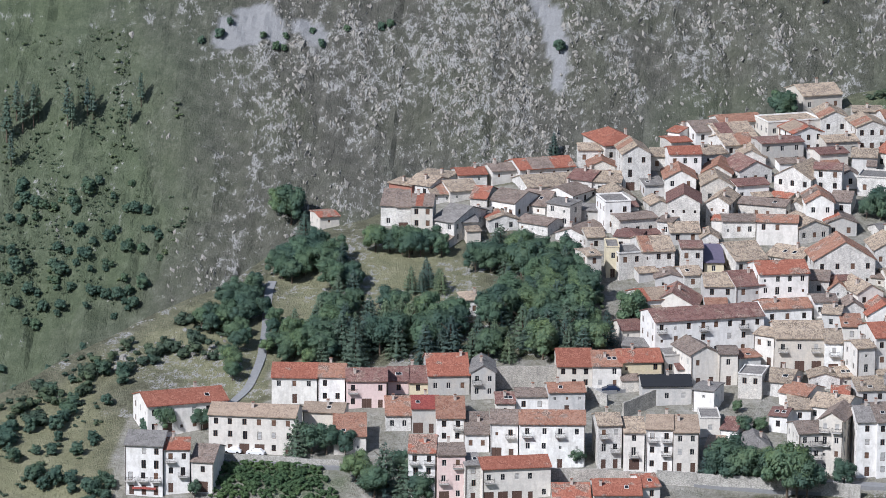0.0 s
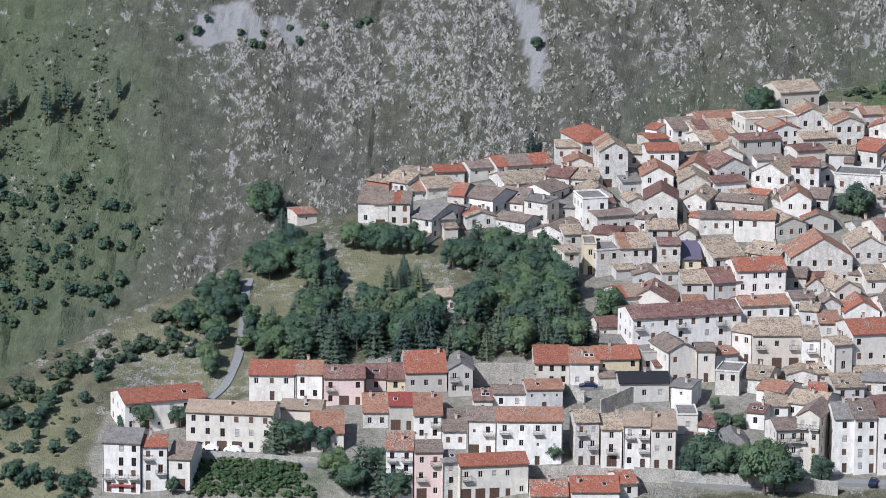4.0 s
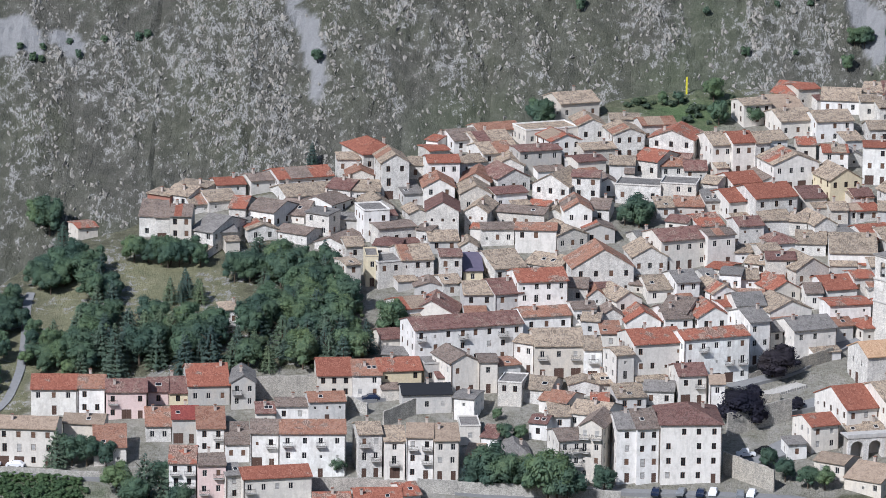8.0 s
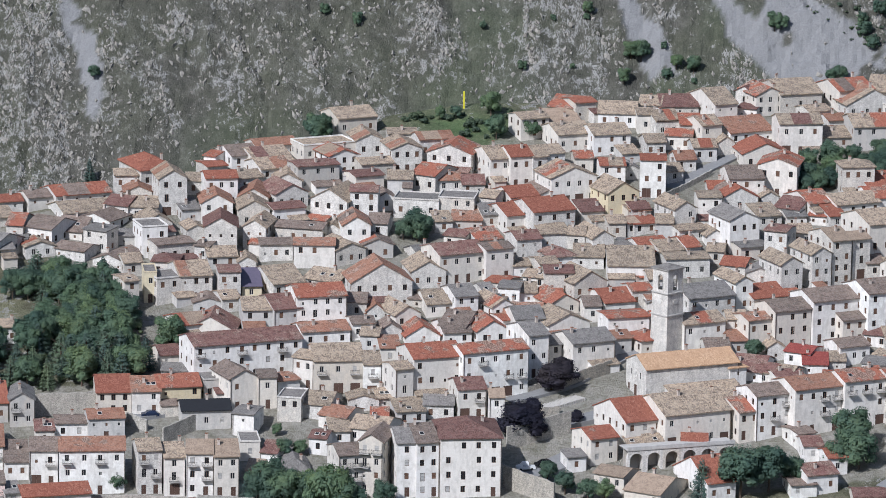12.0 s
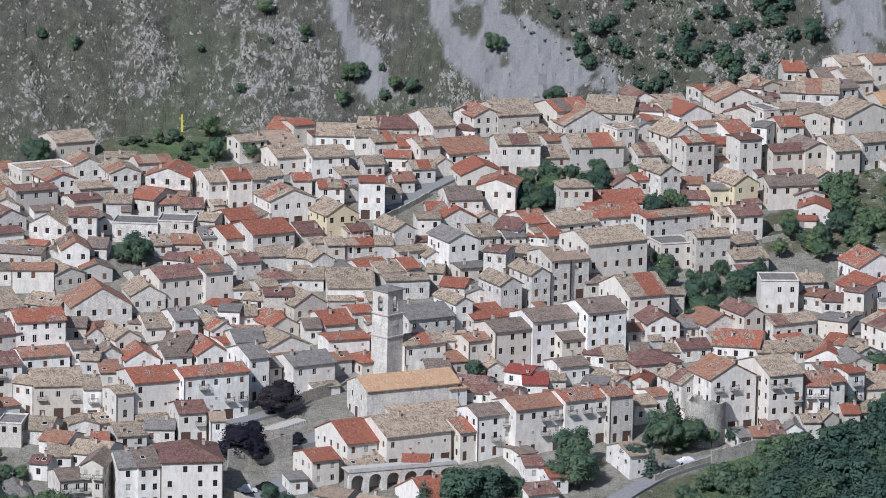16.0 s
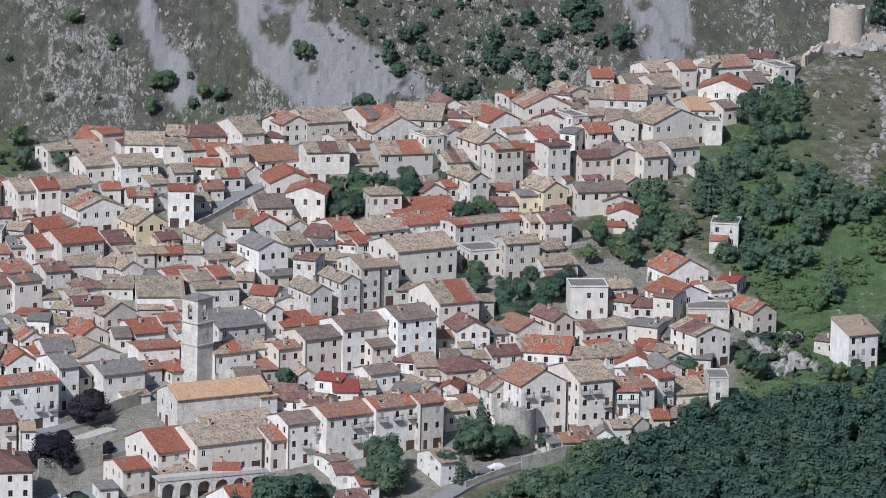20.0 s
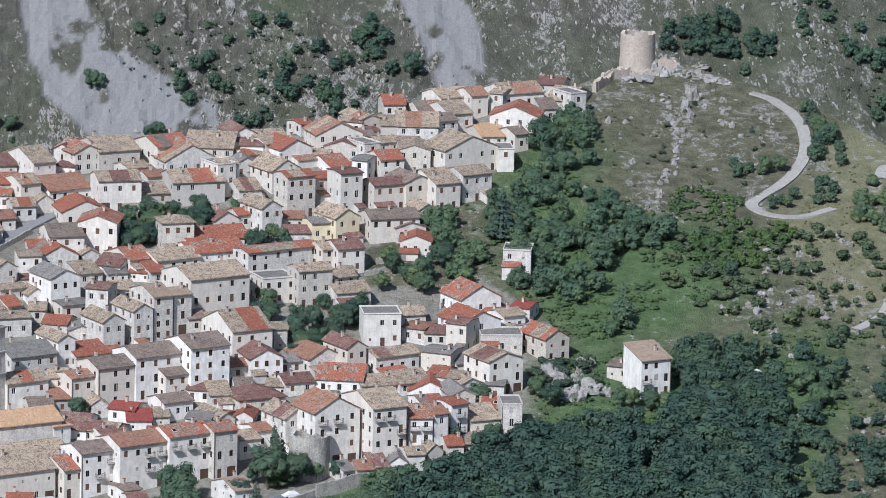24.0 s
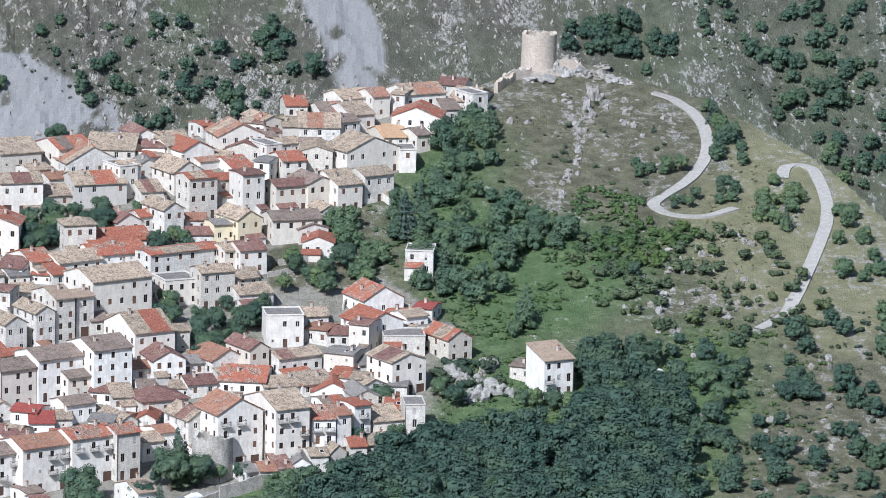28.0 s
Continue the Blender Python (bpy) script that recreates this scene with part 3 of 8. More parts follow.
def layout(width, top, rng, ground_doors):
    """Openings of one wall: columns and storeys of windows, doors at the foot of a tall one."""
    out = []
    storeys = max(1, int((top + 0.5) / 2.85))
    columns = max(1, int(width / (2.55 if width < 9 else 2.95)))
    if width < 1.9 or top < 1.4:
        return out
    lift = (top - 0.25) / storeys
    for k in range(storeys):
        sill = top - 0.25 - (k + 1) * lift + 0.35 * lift
        foot = k == storeys - 1
        for c in range(columns):
            x = (c + 0.5) * width / columns - width / 2 + rng.uniform(-0.12, 0.12)
            if foot and storeys > 1 and ground_doors:
                kind = "garage" if width / columns > 2.9 and rng.random() < 0.3 else "door" if rng.random() < 0.5 else ""
                if kind:
                    out.append((x, top - storeys * lift - 0.2, kind))
                    continue
            if rng.random() < (0.2 if foot and storeys > 1 else 0.08):
                continue
            size = "tall" if ground_doors and not foot and rng.random() < 0.3 and k > 0 else "mid" if lift > 2.5 else "small"
            if rng.random() < 0.12:
                size = "slit" if size == "small" else "small"
            if SIZES[size][1] + 0.4 > lift:
                size = "small" if lift > 1.3 else "slit"
            z = sill - (0.45 if size == "tall" else 0.0)
            if z + SIZES[size][1] < top - 0.1:
                out.append((x, z, size))
    return out


WALL_WORDS = {"w": "white plastered", "c": "cream plastered", "y": "yellow plastered", "p": "pink plastered", "g": "grey rendered", "s": "grey rubble-stone", "m": "red-brown plastered"}
ROOF_WORDS = {"r": "orange-red tiled", "R": "crimson tiled", "o": "rust-coloured tiled", "O": "pale orange tiled", "m": "maroon tiled", "k": "brown tiled", "b": "tan tiled",
              "t": "weathered barrel-tiled", "g": "grey sheet", "K": "black felt", "P": "faded purple sheet"}
SHAPE_WORDS = {"f": "ridged", "g": "gabled", "s": "lean-to", "h": "hipped", "n": "flat"}
house_count = 0


def house(x, y, w, d, h, yaw, code, rise):
    """A village house: x, y is the middle of its valley front; w wide, d deep, h to the eaves. code: roof shape, roof, wall, B for balconies."""
    global house_count
    house_count += 1
    shape, roof, wall = code[0], code[1], code[2]
    rng = random.Random(house_count * 7919 + 13)
    kind = "cottage" if h < 3.8 else "gabled_house" if shape == "g" else "flat_topped_house" if shape == "n" else "town_house" if h > 7.0 else "house"
    base = bpy.data.objects.new(kind, None)
    scene.collection.objects.link(base)
    base.empty_display_size = 0.5
    base.matrix_basis = pose(x, y, float(lower(np.array(y))), 0, 0, yaw)
    floors, noun = max(1, int((h + 0.5) / 2.85)), kind.split("_")[-1]
    if "C" in code:
        kind = "church"
        base.name = kind
    tagged(base, "stone church with rose window, small portals and pale orange roof" if kind == "church" else f"{('low', 'two-storey', 'three-storey', 'tall')[min(floors - 1, 3)]} {WALL_WORDS[wall]} {noun} with {SHAPE_WORDS[shape]} {ROOF_WORDS[roof]} roof", kind.replace("_", " "), "village houses")
    verts, faces = [], []
    sink = -5.0
    front = layout(w, h, rng, "B" in code or h > 6.0)
    left = layout(d, h, rng, False) if yaw > 6 and d > 4 else []
    right = layout(d, h, rng, False) if yaw < -6 and d > 4 else []

    def hole(o):
        ow, oh = SIZES[o[2]] if o[2] in SIZES else DOORS[o[2]][0]
        return (o[0] - ow / 2, o[1], o[0] + ow / 2, o[1] + oh)

    def clear(items):
        kept = []
        for o in items:
            a = hole(o)
            if all(a[2] < b[0] or a[0] > b[2] or a[3] < b[1] or a[1] > b[3] for b in map(hole, kept)):
                kept.append(o)
        return kept

    if "C" in code:
        front, left, right = [], [], []
    if "L" in code:
        left = right = []
    front = [o for o in clear(front) if abs(o[0]) < w / 2 - 0.55]
    left = [o for o in clear(left) if abs(o[0]) < d / 2 - 0.55]
    right = [o for o in clear(right) if abs(o[0]) < d / 2 - 0.55]
    if shape == "s":
        back_top = h + rise
    else:
        back_top = h
    pierced(verts, faces, lambda u, i, z: (u, i, z), w, sink, h, [hole(o) for o in front])
    pierced(verts, faces, lambda u, i, z: (-w / 2 + i, d / 2 - u, z), d, sink, h, [hole(o) for o in left])
    pierced(verts, faces, lambda u, i, z: (w / 2 - i, d / 2 + u, z), d, sink, h, [hole(o) for o in right])
    b = len(verts)
    verts += [(-w / 2, d, sink), (w / 2, d, sink), (w / 2, d, back_top), (-w / 2, d, back_top)]
    faces.append([b + 1, b, b + 3, b + 2])
    b = len(verts)
    if shape == "f":
        verts += [(-w / 2, 0, h), (-w / 2, d, h), (-w / 2, d / 2, h + rise), (w / 2, 0, h), (w / 2, d, h), (w / 2, d / 2, h + rise)]
        faces += [[b, b + 2, b + 1], [b + 3, b + 4, b + 5]]
    elif shape == "g":
        verts += [(-w / 2, 0, h), (w / 2, 0, h), (0, 0, h + rise), (-w / 2, d, h), (w / 2, d, h), (0, d, h + rise)]
        faces += [[b, b + 1, b + 2], [b + 4, b + 3, b + 5]]
    elif shape == "s":
        verts += [(-w / 2, 0, h), (-w / 2, d, h), (-w / 2, d, h + rise), (w / 2, 0, h), (w / 2, d, h), (w / 2, d, h + rise)]
        faces += [[b, b + 2, b + 1], [b + 3, b + 4, b + 5]]
    part("wall", mesh_of("wall", verts, faces, WALLS[wall]), base)
    # roof
    o, t = 0.45, 0.2
    if shape == "n":
        p = [(-w / 2 - 0.08, -0.08, h), (w / 2 + 0.08, -0.08, h), (w / 2 + 0.08, d + 0.08, h), (-w / 2 - 0.08, d + 0.08, h)]
        top = solid("roof", [(p[0][0], -0.08, h + 0.002, p[1][0], d + 0.08, h + 0.1, 0), (p[0][0], -0.08, h + 0.101, p[1][0], 0.14, h + 0.42, 1), (p[0][0], d - 0.14, h + 0.101, p[1][0], d + 0.08, h + 0.42, 1),
                             (p[0][0], 0.141, h + 0.101, p[0][0] + 0.22, d - 0.141, h + 0.42, 1), (p[1][0] - 0.22, 0.141, h + 0.101, p[1][0], d - 0.141, h + 0.42, 1)], ROOFS[roof], WALLS[wall])
        part("roof", top, base)
    else:
        if shape == "f":
            k = rise / (d / 2)
            outline = [(-o, h - o * k), (d / 2, h + rise), (d + o, h - o * k)]
            ring = lambda u: [(u, a, c + 0.02) for a, c in outline] + [(u, a, c + t + 0.02) for a, c in reversed(outline)]
            ends = (-w / 2 - 0.22, w / 2 + 0.22)
        elif shape == "g":
            k = rise / (w / 2)
            outline = [(-w / 2 - o, h - o * k), (0, h + rise), (w / 2 + o, h - o * k)]
            ring = lambda u: [(a, u, c + 0.02) for a, c in outline] + [(a, u, c + t + 0.02) for a, c in reversed(outline)]
            ends = (d + 0.25, -0.25)
        elif shape == "s":
            k = rise / d
            outline = [(-o, h - o * k), (d + 0.25, h + rise + 0.25 * k)]
            ring = lambda u: [(u, a, c + 0.02) for a, c in outline] + [(u, a, c + t + 0.02) for a, c in reversed(outline)]
            ends = (-w / 2 - 0.22, w / 2 + 0.22)
        if shape == "h":
            k = rise / (min(w, d) / 2)
            e = h - o * k + 0.02
            rv = [(-w / 2 - o, -o, e), (w / 2 + o, -o, e), (w / 2 + o, d + o, e), (-w / 2 - o, d + o, e)]
            m = max(0.05, (w - d) / 2) if w > d else 0.05
            n = max(0.05, (d - w) / 2) if d > w else 0.0
            ridge = [(-m, d / 2 - n, h + rise), (m, d / 2 - n, h + rise), (m, d / 2 + n + 0.02, h + rise), (-m, d / 2 + n + 0.02, h + rise)]
            rv = rv + [(a, c, z + t) for a, c, z in rv] + [(a, c, z + t) for a, c, z in ridge]
            rf = [[3, 2, 1, 0], [0, 1, 5, 4], [1, 2, 6, 5], [2, 3, 7, 6], [3, 0, 4, 7], [4, 5, 9, 8], [5, 6, 10, 9], [6, 7, 11, 10], [7, 4, 8, 11], [8, 9, 10, 11]]
        else:
            one, two = ring(ends[0]), ring(ends[1])
            n = len(one)
            rv = one + two
            rf = [[j, (j + 1) % n, n + (j + 1) % n, n + j][::-1] for j in range(n)]
            if n == 6:
                rf += [[0, 1, 4, 5], [1, 2, 3, 4], [n + 5, n + 4, n + 1, n], [n + 4, n + 3, n + 2, n + 1]]
            else:
                rf += [[0, 1, 2, 3], [n + 3, n + 2, n + 1, n]]
        part("roof", mesh_of("roof", rv, rf, ROOFS[roof]), base)
        if rng.random() < 0.7:
            u, v = rng.uniform(-0.35, 0.35) * w, d * rng.uniform(0.25, 0.6)
            top = {"f": h + rise * (1 - abs(v - d / 2) / (d / 2)), "g": h + rise * (1 - abs(u) / (w / 2)), "s": h + rise * v / d, "h": h + rise * 0.5}[shape]
            part("chimney", CHIMNEY, base, pose(u, v, top + 0.1, 0, 0, rng.uniform(-8, 8)))
    if y < 1150 and h > 5 and rng.random() < 0.5:
        part("drainpipe", solid("drainpipe", [(-0.06, -0.13, -1.0, 0.06, -0.01, h - 0.2, 0)], PIPE), base, pose(rng.choice((-1, 1)) * (w / 2 - 0.15), 0, 0))
    if shape in "fs" and y < 1200 and d > 6 and rng.random() < 0.16:
        k = rise / (d / 2 if shape == "f" else d)
        for j in range(rng.choice((1, 1, 2))):
            part("skylight", SKYLIGHT, base, pose(rng.uniform(-0.3, 0.3) * w, d * 0.22, h + 0.22 * d * k + 0.19, math.degrees(math.atan(k))))
    if kind == "church":
        rose = bmesh.new()
        bmesh.ops.create_cone(rose, cap_ends=True, segments=24, radius1=0.85, radius2=0.85, depth=0.1, matrix=pose(0, -0.03, 5.2, 90))
        for k in range(8):
            spoke = Matrix.Rotation(k * math.pi / 8, 4, "Y")
            bmesh.ops.create_cube(rose, size=1, matrix=pose(0, -0.1, 5.2) @ spoke @ Matrix.Diagonal((1.5, 0.06, 0.07, 1)))
        disc = bpy.data.meshes.new("rose_window")
        rose.to_mesh(disc)
        rose.free()
        disc.materials.append(FRAME_PALE)
        facade = pose(-w / 2, d / 2, 0, 0, 0, -90)
        part("rose_window", disc, base, facade, "round stone rose window with radial tracery")
        for u, pw, ph in ((0.0, 1.5, 2.6), (-3.6, 1.0, 2.3)):
            part("portal", solid("portal", [(-pw / 2, -0.06, 0, pw / 2, 0.02, ph, 0), (-pw / 2 - 0.2, -0.12, 0, -pw / 2, 0.02, ph + 0.2, 1), (pw / 2, -0.12, 0, pw / 2 + 0.2, 0.02, ph + 0.2, 1), (-pw / 2, -0.12, ph, pw / 2, 0.02, ph + 0.2, 1)], DOOR_WOOD, FRAME_PALE), base, facade @ pose(u, 0, 0.1))
        for u in (-2.4, 2.4):
            part("lancet", solid("lancet", [(-0.18, -0.03, 4.6, 0.18, 0.02, 5.9, 0)], GLASS), base, facade @ pose(u, 0, 0))
    # later repairs and additions: a re-tiled stretch of roof, a lean-to against the front
    extra = random.Random(house_count * 31 + 5)
    if shape in "fg" and y > 1112 and kind != "church" and min(w, d) > 5 and roof in "tkbor" and extra.random() < 0.20:
        other = ROOFS[extra.choice("ttbk") if roof in "or" else extra.choice("oorm")]
        span = w if shape == "f" else d
        a = extra.uniform(0.0, 0.55) * span
        b = min(span, a + extra.uniform(0.3, 0.6) * span)
        k = rise / (d / 2 if shape == "f" else w / 2)
        run = (d if shape == "f" else w) / 2
        low, top = (-o, h - o * k + t + 0.05), (run - 0.1, h + (run - 0.1) * k + t + 0.05)
        rim = [(a, *low), (b, *low), (b, *top), (a, *top)]
        if shape == "f":
            rim = [(u - w / 2, v, z) for u, v, z in rim]
        else:
            rim = [(v - w / 2, d - u, z) for u, v, z in rim]
        part("roof_patch", mesh_of("roof_patch", [(u, v, z - 0.08) for u, v, z in rim] + rim, [[0, 1, 5, 4], [1, 2, 6, 5], [2, 3, 7, 6], [3, 0, 4, 7], [4, 5, 6, 7]], other), base, label="newer tiles" if roof in "tkbg" else "older weathered tiles")
    if y > 1100 and "B" not in code and h > 3.2 and w > 5 and kind != "church" and extra.random() < 0.42:
        lw, ld, lh = w * extra.uniform(0.35, 0.7), extra.uniform(2.0, 3.4), min(h - 0.9, extra.uniform(1.9, 3.4))
        u0 = extra.choice((-w / 2 + 0.05, w / 2 - lw - 0.05))
        box = [(u0, -ld, -3.0), (u0 + lw, -ld, -3.0), (u0 + lw, -0.003, -3.0), (u0, -0.003, -3.0), (u0, -ld, lh - 0.7), (u0 + lw, -ld, lh - 0.7), (u0 + lw, -0.003, lh), (u0, -0.003, lh)]
        part("lean_to", mesh_of("lean_to", box, [[0, 1, 5, 4], [1, 2, 6, 5], [3, 0, 4, 7], [4, 5, 6, 7]], WALLS[extra.choice("swgc")]), base)
        s0 = 0.7 / ld
        eave = [(u0 - 0.2, -ld - 0.3, lh - 0.7 - 0.3 * s0), (u0 + lw + 0.2, -ld - 0.3, lh - 0.7 - 0.3 * s0), (u0 + lw + 0.2, -0.004, lh), (u0 - 0.2, -0.004, lh)]
        part("lean_to_roof", mesh_of("lean_to_roof", [(p, q, z + 0.01) for p, q, z in eave] + [(p, q, z + 0.15) for p, q, z in eave], [[3, 2, 1, 0], [0, 1, 5, 4], [1, 2, 6, 5], [3, 0, 4, 7], [4, 5, 6, 7]], ROOFS[extra.choice("tttorkm")]), base)
    style = rng.choice(("brown", "pale"))
    balconies = 0
    for items, turn in ((front, lambda u, z: pose(u, 0, z)), (left, lambda u, z: pose(-w / 2, d / 2 - u, z, 0, 0, -90)), (right, lambda u, z: pose(w / 2, d / 2 + u, z, 0, 0, 90))):
        for u, z, kind in items:
            if kind in SIZES:
                shut = kind != "slit" and rng.random() < 0.3
                if y > 1128 and "L" not in code:
                    part("window", WHOLE[kind, style, shut], base, turn(u, z))
                    continue
                sash = part("window", WINDOWS[kind, style], base, turn(u, z))
                part("shutter" if shut else "pane", PANES[kind, rng.choice(("shut", "pale")) if shut else "glass"], sash)
                if "B" in code and items is front and kind in ("tall", "mid") and balconies < 3 and z > 2 and rng.random() < 0.5:
                    slab = part("balcony", BALCONY, base, turn(u, z - 0.05 if kind == "tall" else z - 0.4))
                    part("railing", RAILING, slab)
                    balconies += 1
            else:
                part("door", DOORS[kind][1], base, turn(u, z))


house(-102.5, 1041.0, 8.0, 12.0, 3.8, 9, "frw", 1.9)
house(-195.9, 1041.8, 8.3, 11.3, 11.2, 0, "fgwB", 1.8)
house(-92.7, 1041.8, 10.3, 12.0, 4.6, 9, "frw", 1.9)
house(-188.8, 1043.0, 5.5, 8.9, 9.8, 9, "frwB", 1.4)
house(-135.3, 1043.2, 5.8, 13.4, 11.2, 5, "frwB", 2.1)
house(-183.3, 1043.5, 4.9, 13.3, 6.9, -1, "fkc", 2.1)
house(-129.0, 1043.8, 6.1, 8.9, 10.6, 13, "fkpB", 1.4)
house(-124.2, 1044.0, 3.7, 8.9, 8.4, 23, "fgs", 1.4)
house(-114.9, 1044.8, 15.0, 8.9, 7.6, 18, "frwB", 1.4)
house(-85.9, 1046.8, 3.9, 9.7, 3.3, 22, "frw", 1.5)
house(-108.8, 1059.2, 14.3, 10.4, 10.1, 7, "fowB", 1.7)
house(-175.1, 1059.8, 19.3, 9.5, 8.8, 0, "fbc", 1.5)
house(-85.5, 1060.0, 5.8, 10.8, 9.6, 4, "fbwB", 1.7)
house(-79.6, 1060.0, 5.5, 12.9, 9.1, 9, "fbc", 2.1)
house(-96.3, 1060.2, 5.2, 9.1, 9.9, 14, "ftsB", 1.5)
house(-91.0, 1060.2, 4.5, 11.6, 8.5, 9, "ftwB", 1.9)
house(10.7, 1060.2, 8.9, 14.0, 3.2, -27, "fbc", 2.2)
house(-52.7, 1061.2, 5.4, 9.2, 9.5, 19, "fkcB", 1.5)
house(-153.6, 1061.5, 7.1, 9.3, 4.3, 9, "sow", 2.6)
house(-48.4, 1061.8, 5.3, 11.0, 12.3, -11, "gkcB", 1.6)
house(-40.5, 1061.8, 4.5, 12.5, 12.2, 12, "fgwB", 2.0)
house(-35.9, 1062.0, 5.1, 15.1, 12.3, 16, "fkwB", 2.4)
house(60.1, 1062.0, 7.1, 7.4, 2.5, 5, "fmw", 0.9)
house(-26.6, 1062.5, 13.3, 15.9, 13.3, 8, "hmw", 2.5)
house(-119.8, 1063.0, 6.1, 10.8, 7.9, 5, "fkwB", 1.7)
house(27.9, 1063.0, 6.9, 16.0, 4.5, 27, "frw", 4.0)
house(-126.0, 1065.5, 5.2, 8.9, 4.0, 9, "skw", 2.5)
house(45.9, 1066.0, 5.8, 7.4, 2.8, 14, "fkw", 0.5)
house(-74.1, 1067.2, 3.7, 5.0, 2.5, -5, "sbc", 1.1)
house(3.4, 1067.5, 7.4, 7.4, 3.3, -27, "fbc", 1.0)
house(50.0, 1067.8, 7.4, 9.2, 4.4, 23, "fmw", 1.5)
house(-64.9, 1068.0, 6.0, 11.7, 2.3, 9, "hgs", 1.9)
house(-191.0, 1069.0, 18.6, 11.3, 6.6, 27, "frw", 1.8)
house(-132.3, 1069.0, 6.2, 16.0, 5.7, 9, "fowB", 2.8)
house(-160.9, 1070.5, 9.1, 7.6, 5.1, 0, "fbc", 1.2)
house(-138.5, 1073.0, 5.9, 10.1, 5.7, 9, "fRgB", 1.6)
house(-144.5, 1073.2, 5.6, 14.7, 3.8, 9, "fos", 2.4)
house(-3.7, 1075.0, 4.4, 5.0, 3.5, 18, "sgw", 0.4)
house(-71.5, 1076.2, 3.8, 5.0, 2.2, -12, "smw", 1.4)
house(-75.7, 1077.0, 4.4, 8.5, 4.1, 9, "ngw", 0.0)
house(53.6, 1077.0, 4.5, 7.6, 3.8, 17, "frw", 1.2)
house(2.3, 1079.5, 6.8, 9.4, 5.8, 27, "frw", 1.5)
house(-61.0, 1080.5, 4.1, 7.4, 3.7, -11, "fmw", 0.8)
house(48.4, 1082.5, 4.4, 7.7, 3.7, 11, "fmw", 1.2)
house(-153.0, 1083.2, 9.1, 10.3, 6.5, 9, "fmpB", 1.6)
house(-121.8, 1083.2, 4.3, 8.5, 2.7, 9, "fmw", 1.4)
house(-169.6, 1084.5, 10.1, 11.6, 6.0, 6, "frwB", 1.9)
house(-108.2, 1084.5, 8.1, 7.7, 5.2, 13, "fogB", 1.2)
house(-116.1, 1085.0, 7.2, 7.4, 3.6, 9, "fkw", 0.7)
house(71.8, 1085.0, 5.0, 10.3, 5.2, 27, "fbw", 1.7)
house(-161.3, 1085.2, 6.0, 10.3, 6.2, 5, "fow", 1.7)
house(-50.4, 1085.8, 8.6, 10.7, 3.5, -17, "ftc", 1.7)
house(11.2, 1087.2, 9.4, 16.0, 6.3, 27, "frw", 3.4)
house(-78.1, 1088.0, 5.0, 7.4, 5.2, -13, "fgw", 0.4)
house(23.0, 1089.0, 16.4, 16.0, 7.5, 27, "ftw", 3.0)
house(47.2, 1089.0, 4.5, 7.4, 3.3, 27, "fkw", 0.4)
house(-146.9, 1090.5, 4.6, 11.2, 3.3, 9, "fmp", 1.8)
house(-127.7, 1090.5, 5.4, 11.0, 6.0, 9, "gggB", 1.6)
house(-47.9, 1090.8, 4.0, 10.4, 3.1, 2, "frw", 1.7)
house(-142.4, 1091.0, 4.1, 13.0, 2.9, 9, "fmy", 2.1)
house(-86.5, 1091.0, 11.1, 8.7, 4.4, 11, "fKgB", 1.4)
house(-135.6, 1091.5, 9.3, 16.0, 4.6, 12, "frg", 3.0)
house(-58.4, 1092.0, 7.0, 8.7, 3.3, -23, "foc", 1.4)
house(34.4, 1092.2, 5.2, 12.2, 6.5, 27, "frwB", 2.0)
house(40.0, 1094.5, 9.2, 9.7, 9.4, 27, "fkwB", 1.5)
house(-68.3, 1095.2, 5.4, 8.5, 5.6, -7, "ngs", 0.0)
house(49.9, 1096.0, 12.1, 10.6, 10.5, 27, "fowB", 1.7)
house(-107.8, 1096.8, 7.8, 14.4, 5.3, 9, "frc", 2.3)
house(-21.9, 1096.8, 3.4, 7.4, 6.2, 6, "fbw", 1.1)
house(-62.6, 1097.0, 6.8, 10.9, 3.5, -12, "fts", 1.7)
house(-100.5, 1097.2, 6.6, 12.3, 5.5, 9, "foc", 2.0)
house(96.1, 1098.2, 3.0, 7.9, 3.3, 27, "fgs", 1.3)
house(-27.5, 1099.2, 6.5, 9.7, 6.8, 15, "fmcB", 1.6)
house(60.6, 1100.0, 11.0, 9.8, 10.7, 27, "frwB", 1.6)
house(-93.2, 1100.2, 9.8, 10.6, 5.3, 15, "fry", 1.7)
house(-78.8, 1100.5, 6.8, 11.0, 7.6, 27, "gkw", 1.7)
house(-73.6, 1101.5, 4.2, 7.4, 7.3, 9, "fkwB", 0.6)
house(68.5, 1101.8, 6.1, 8.0, 10.8, 27, "frs", 1.3)
house(-42.9, 1103.0, 4.4, 7.4, 9.3, 27, "ftc", 0.8)
house(-85.3, 1104.8, 6.1, 8.5, 4.9, 19, "ngg", 0.0)
house(-69.1, 1106.2, 5.4, 7.4, 4.5, 27, "fow", 0.4)
house(-35.4, 1107.0, 11.8, 12.5, 10.3, 21, "frc", 2.0)
house(94.1, 1107.5, 11.6, 11.0, 12.7, 25, "gowB", 3.1)
house(106.0, 1107.5, 8.7, 16.0, 13.5, 22, "ftwB", 2.6)
house(-50.4, 1109.0, 4.0, 11.2, 7.4, 9, "ftwB", 1.8)
house(-58.1, 1109.8, 11.2, 14.3, 7.7, 9, "ftcB", 2.3)
house(-22.6, 1109.8, 16.0, 8.1, 10.8, 25, "frwB", 1.3)
house(113.3, 1110.5, 5.5, 11.7, 9.6, 2, "frwB", 1.9)
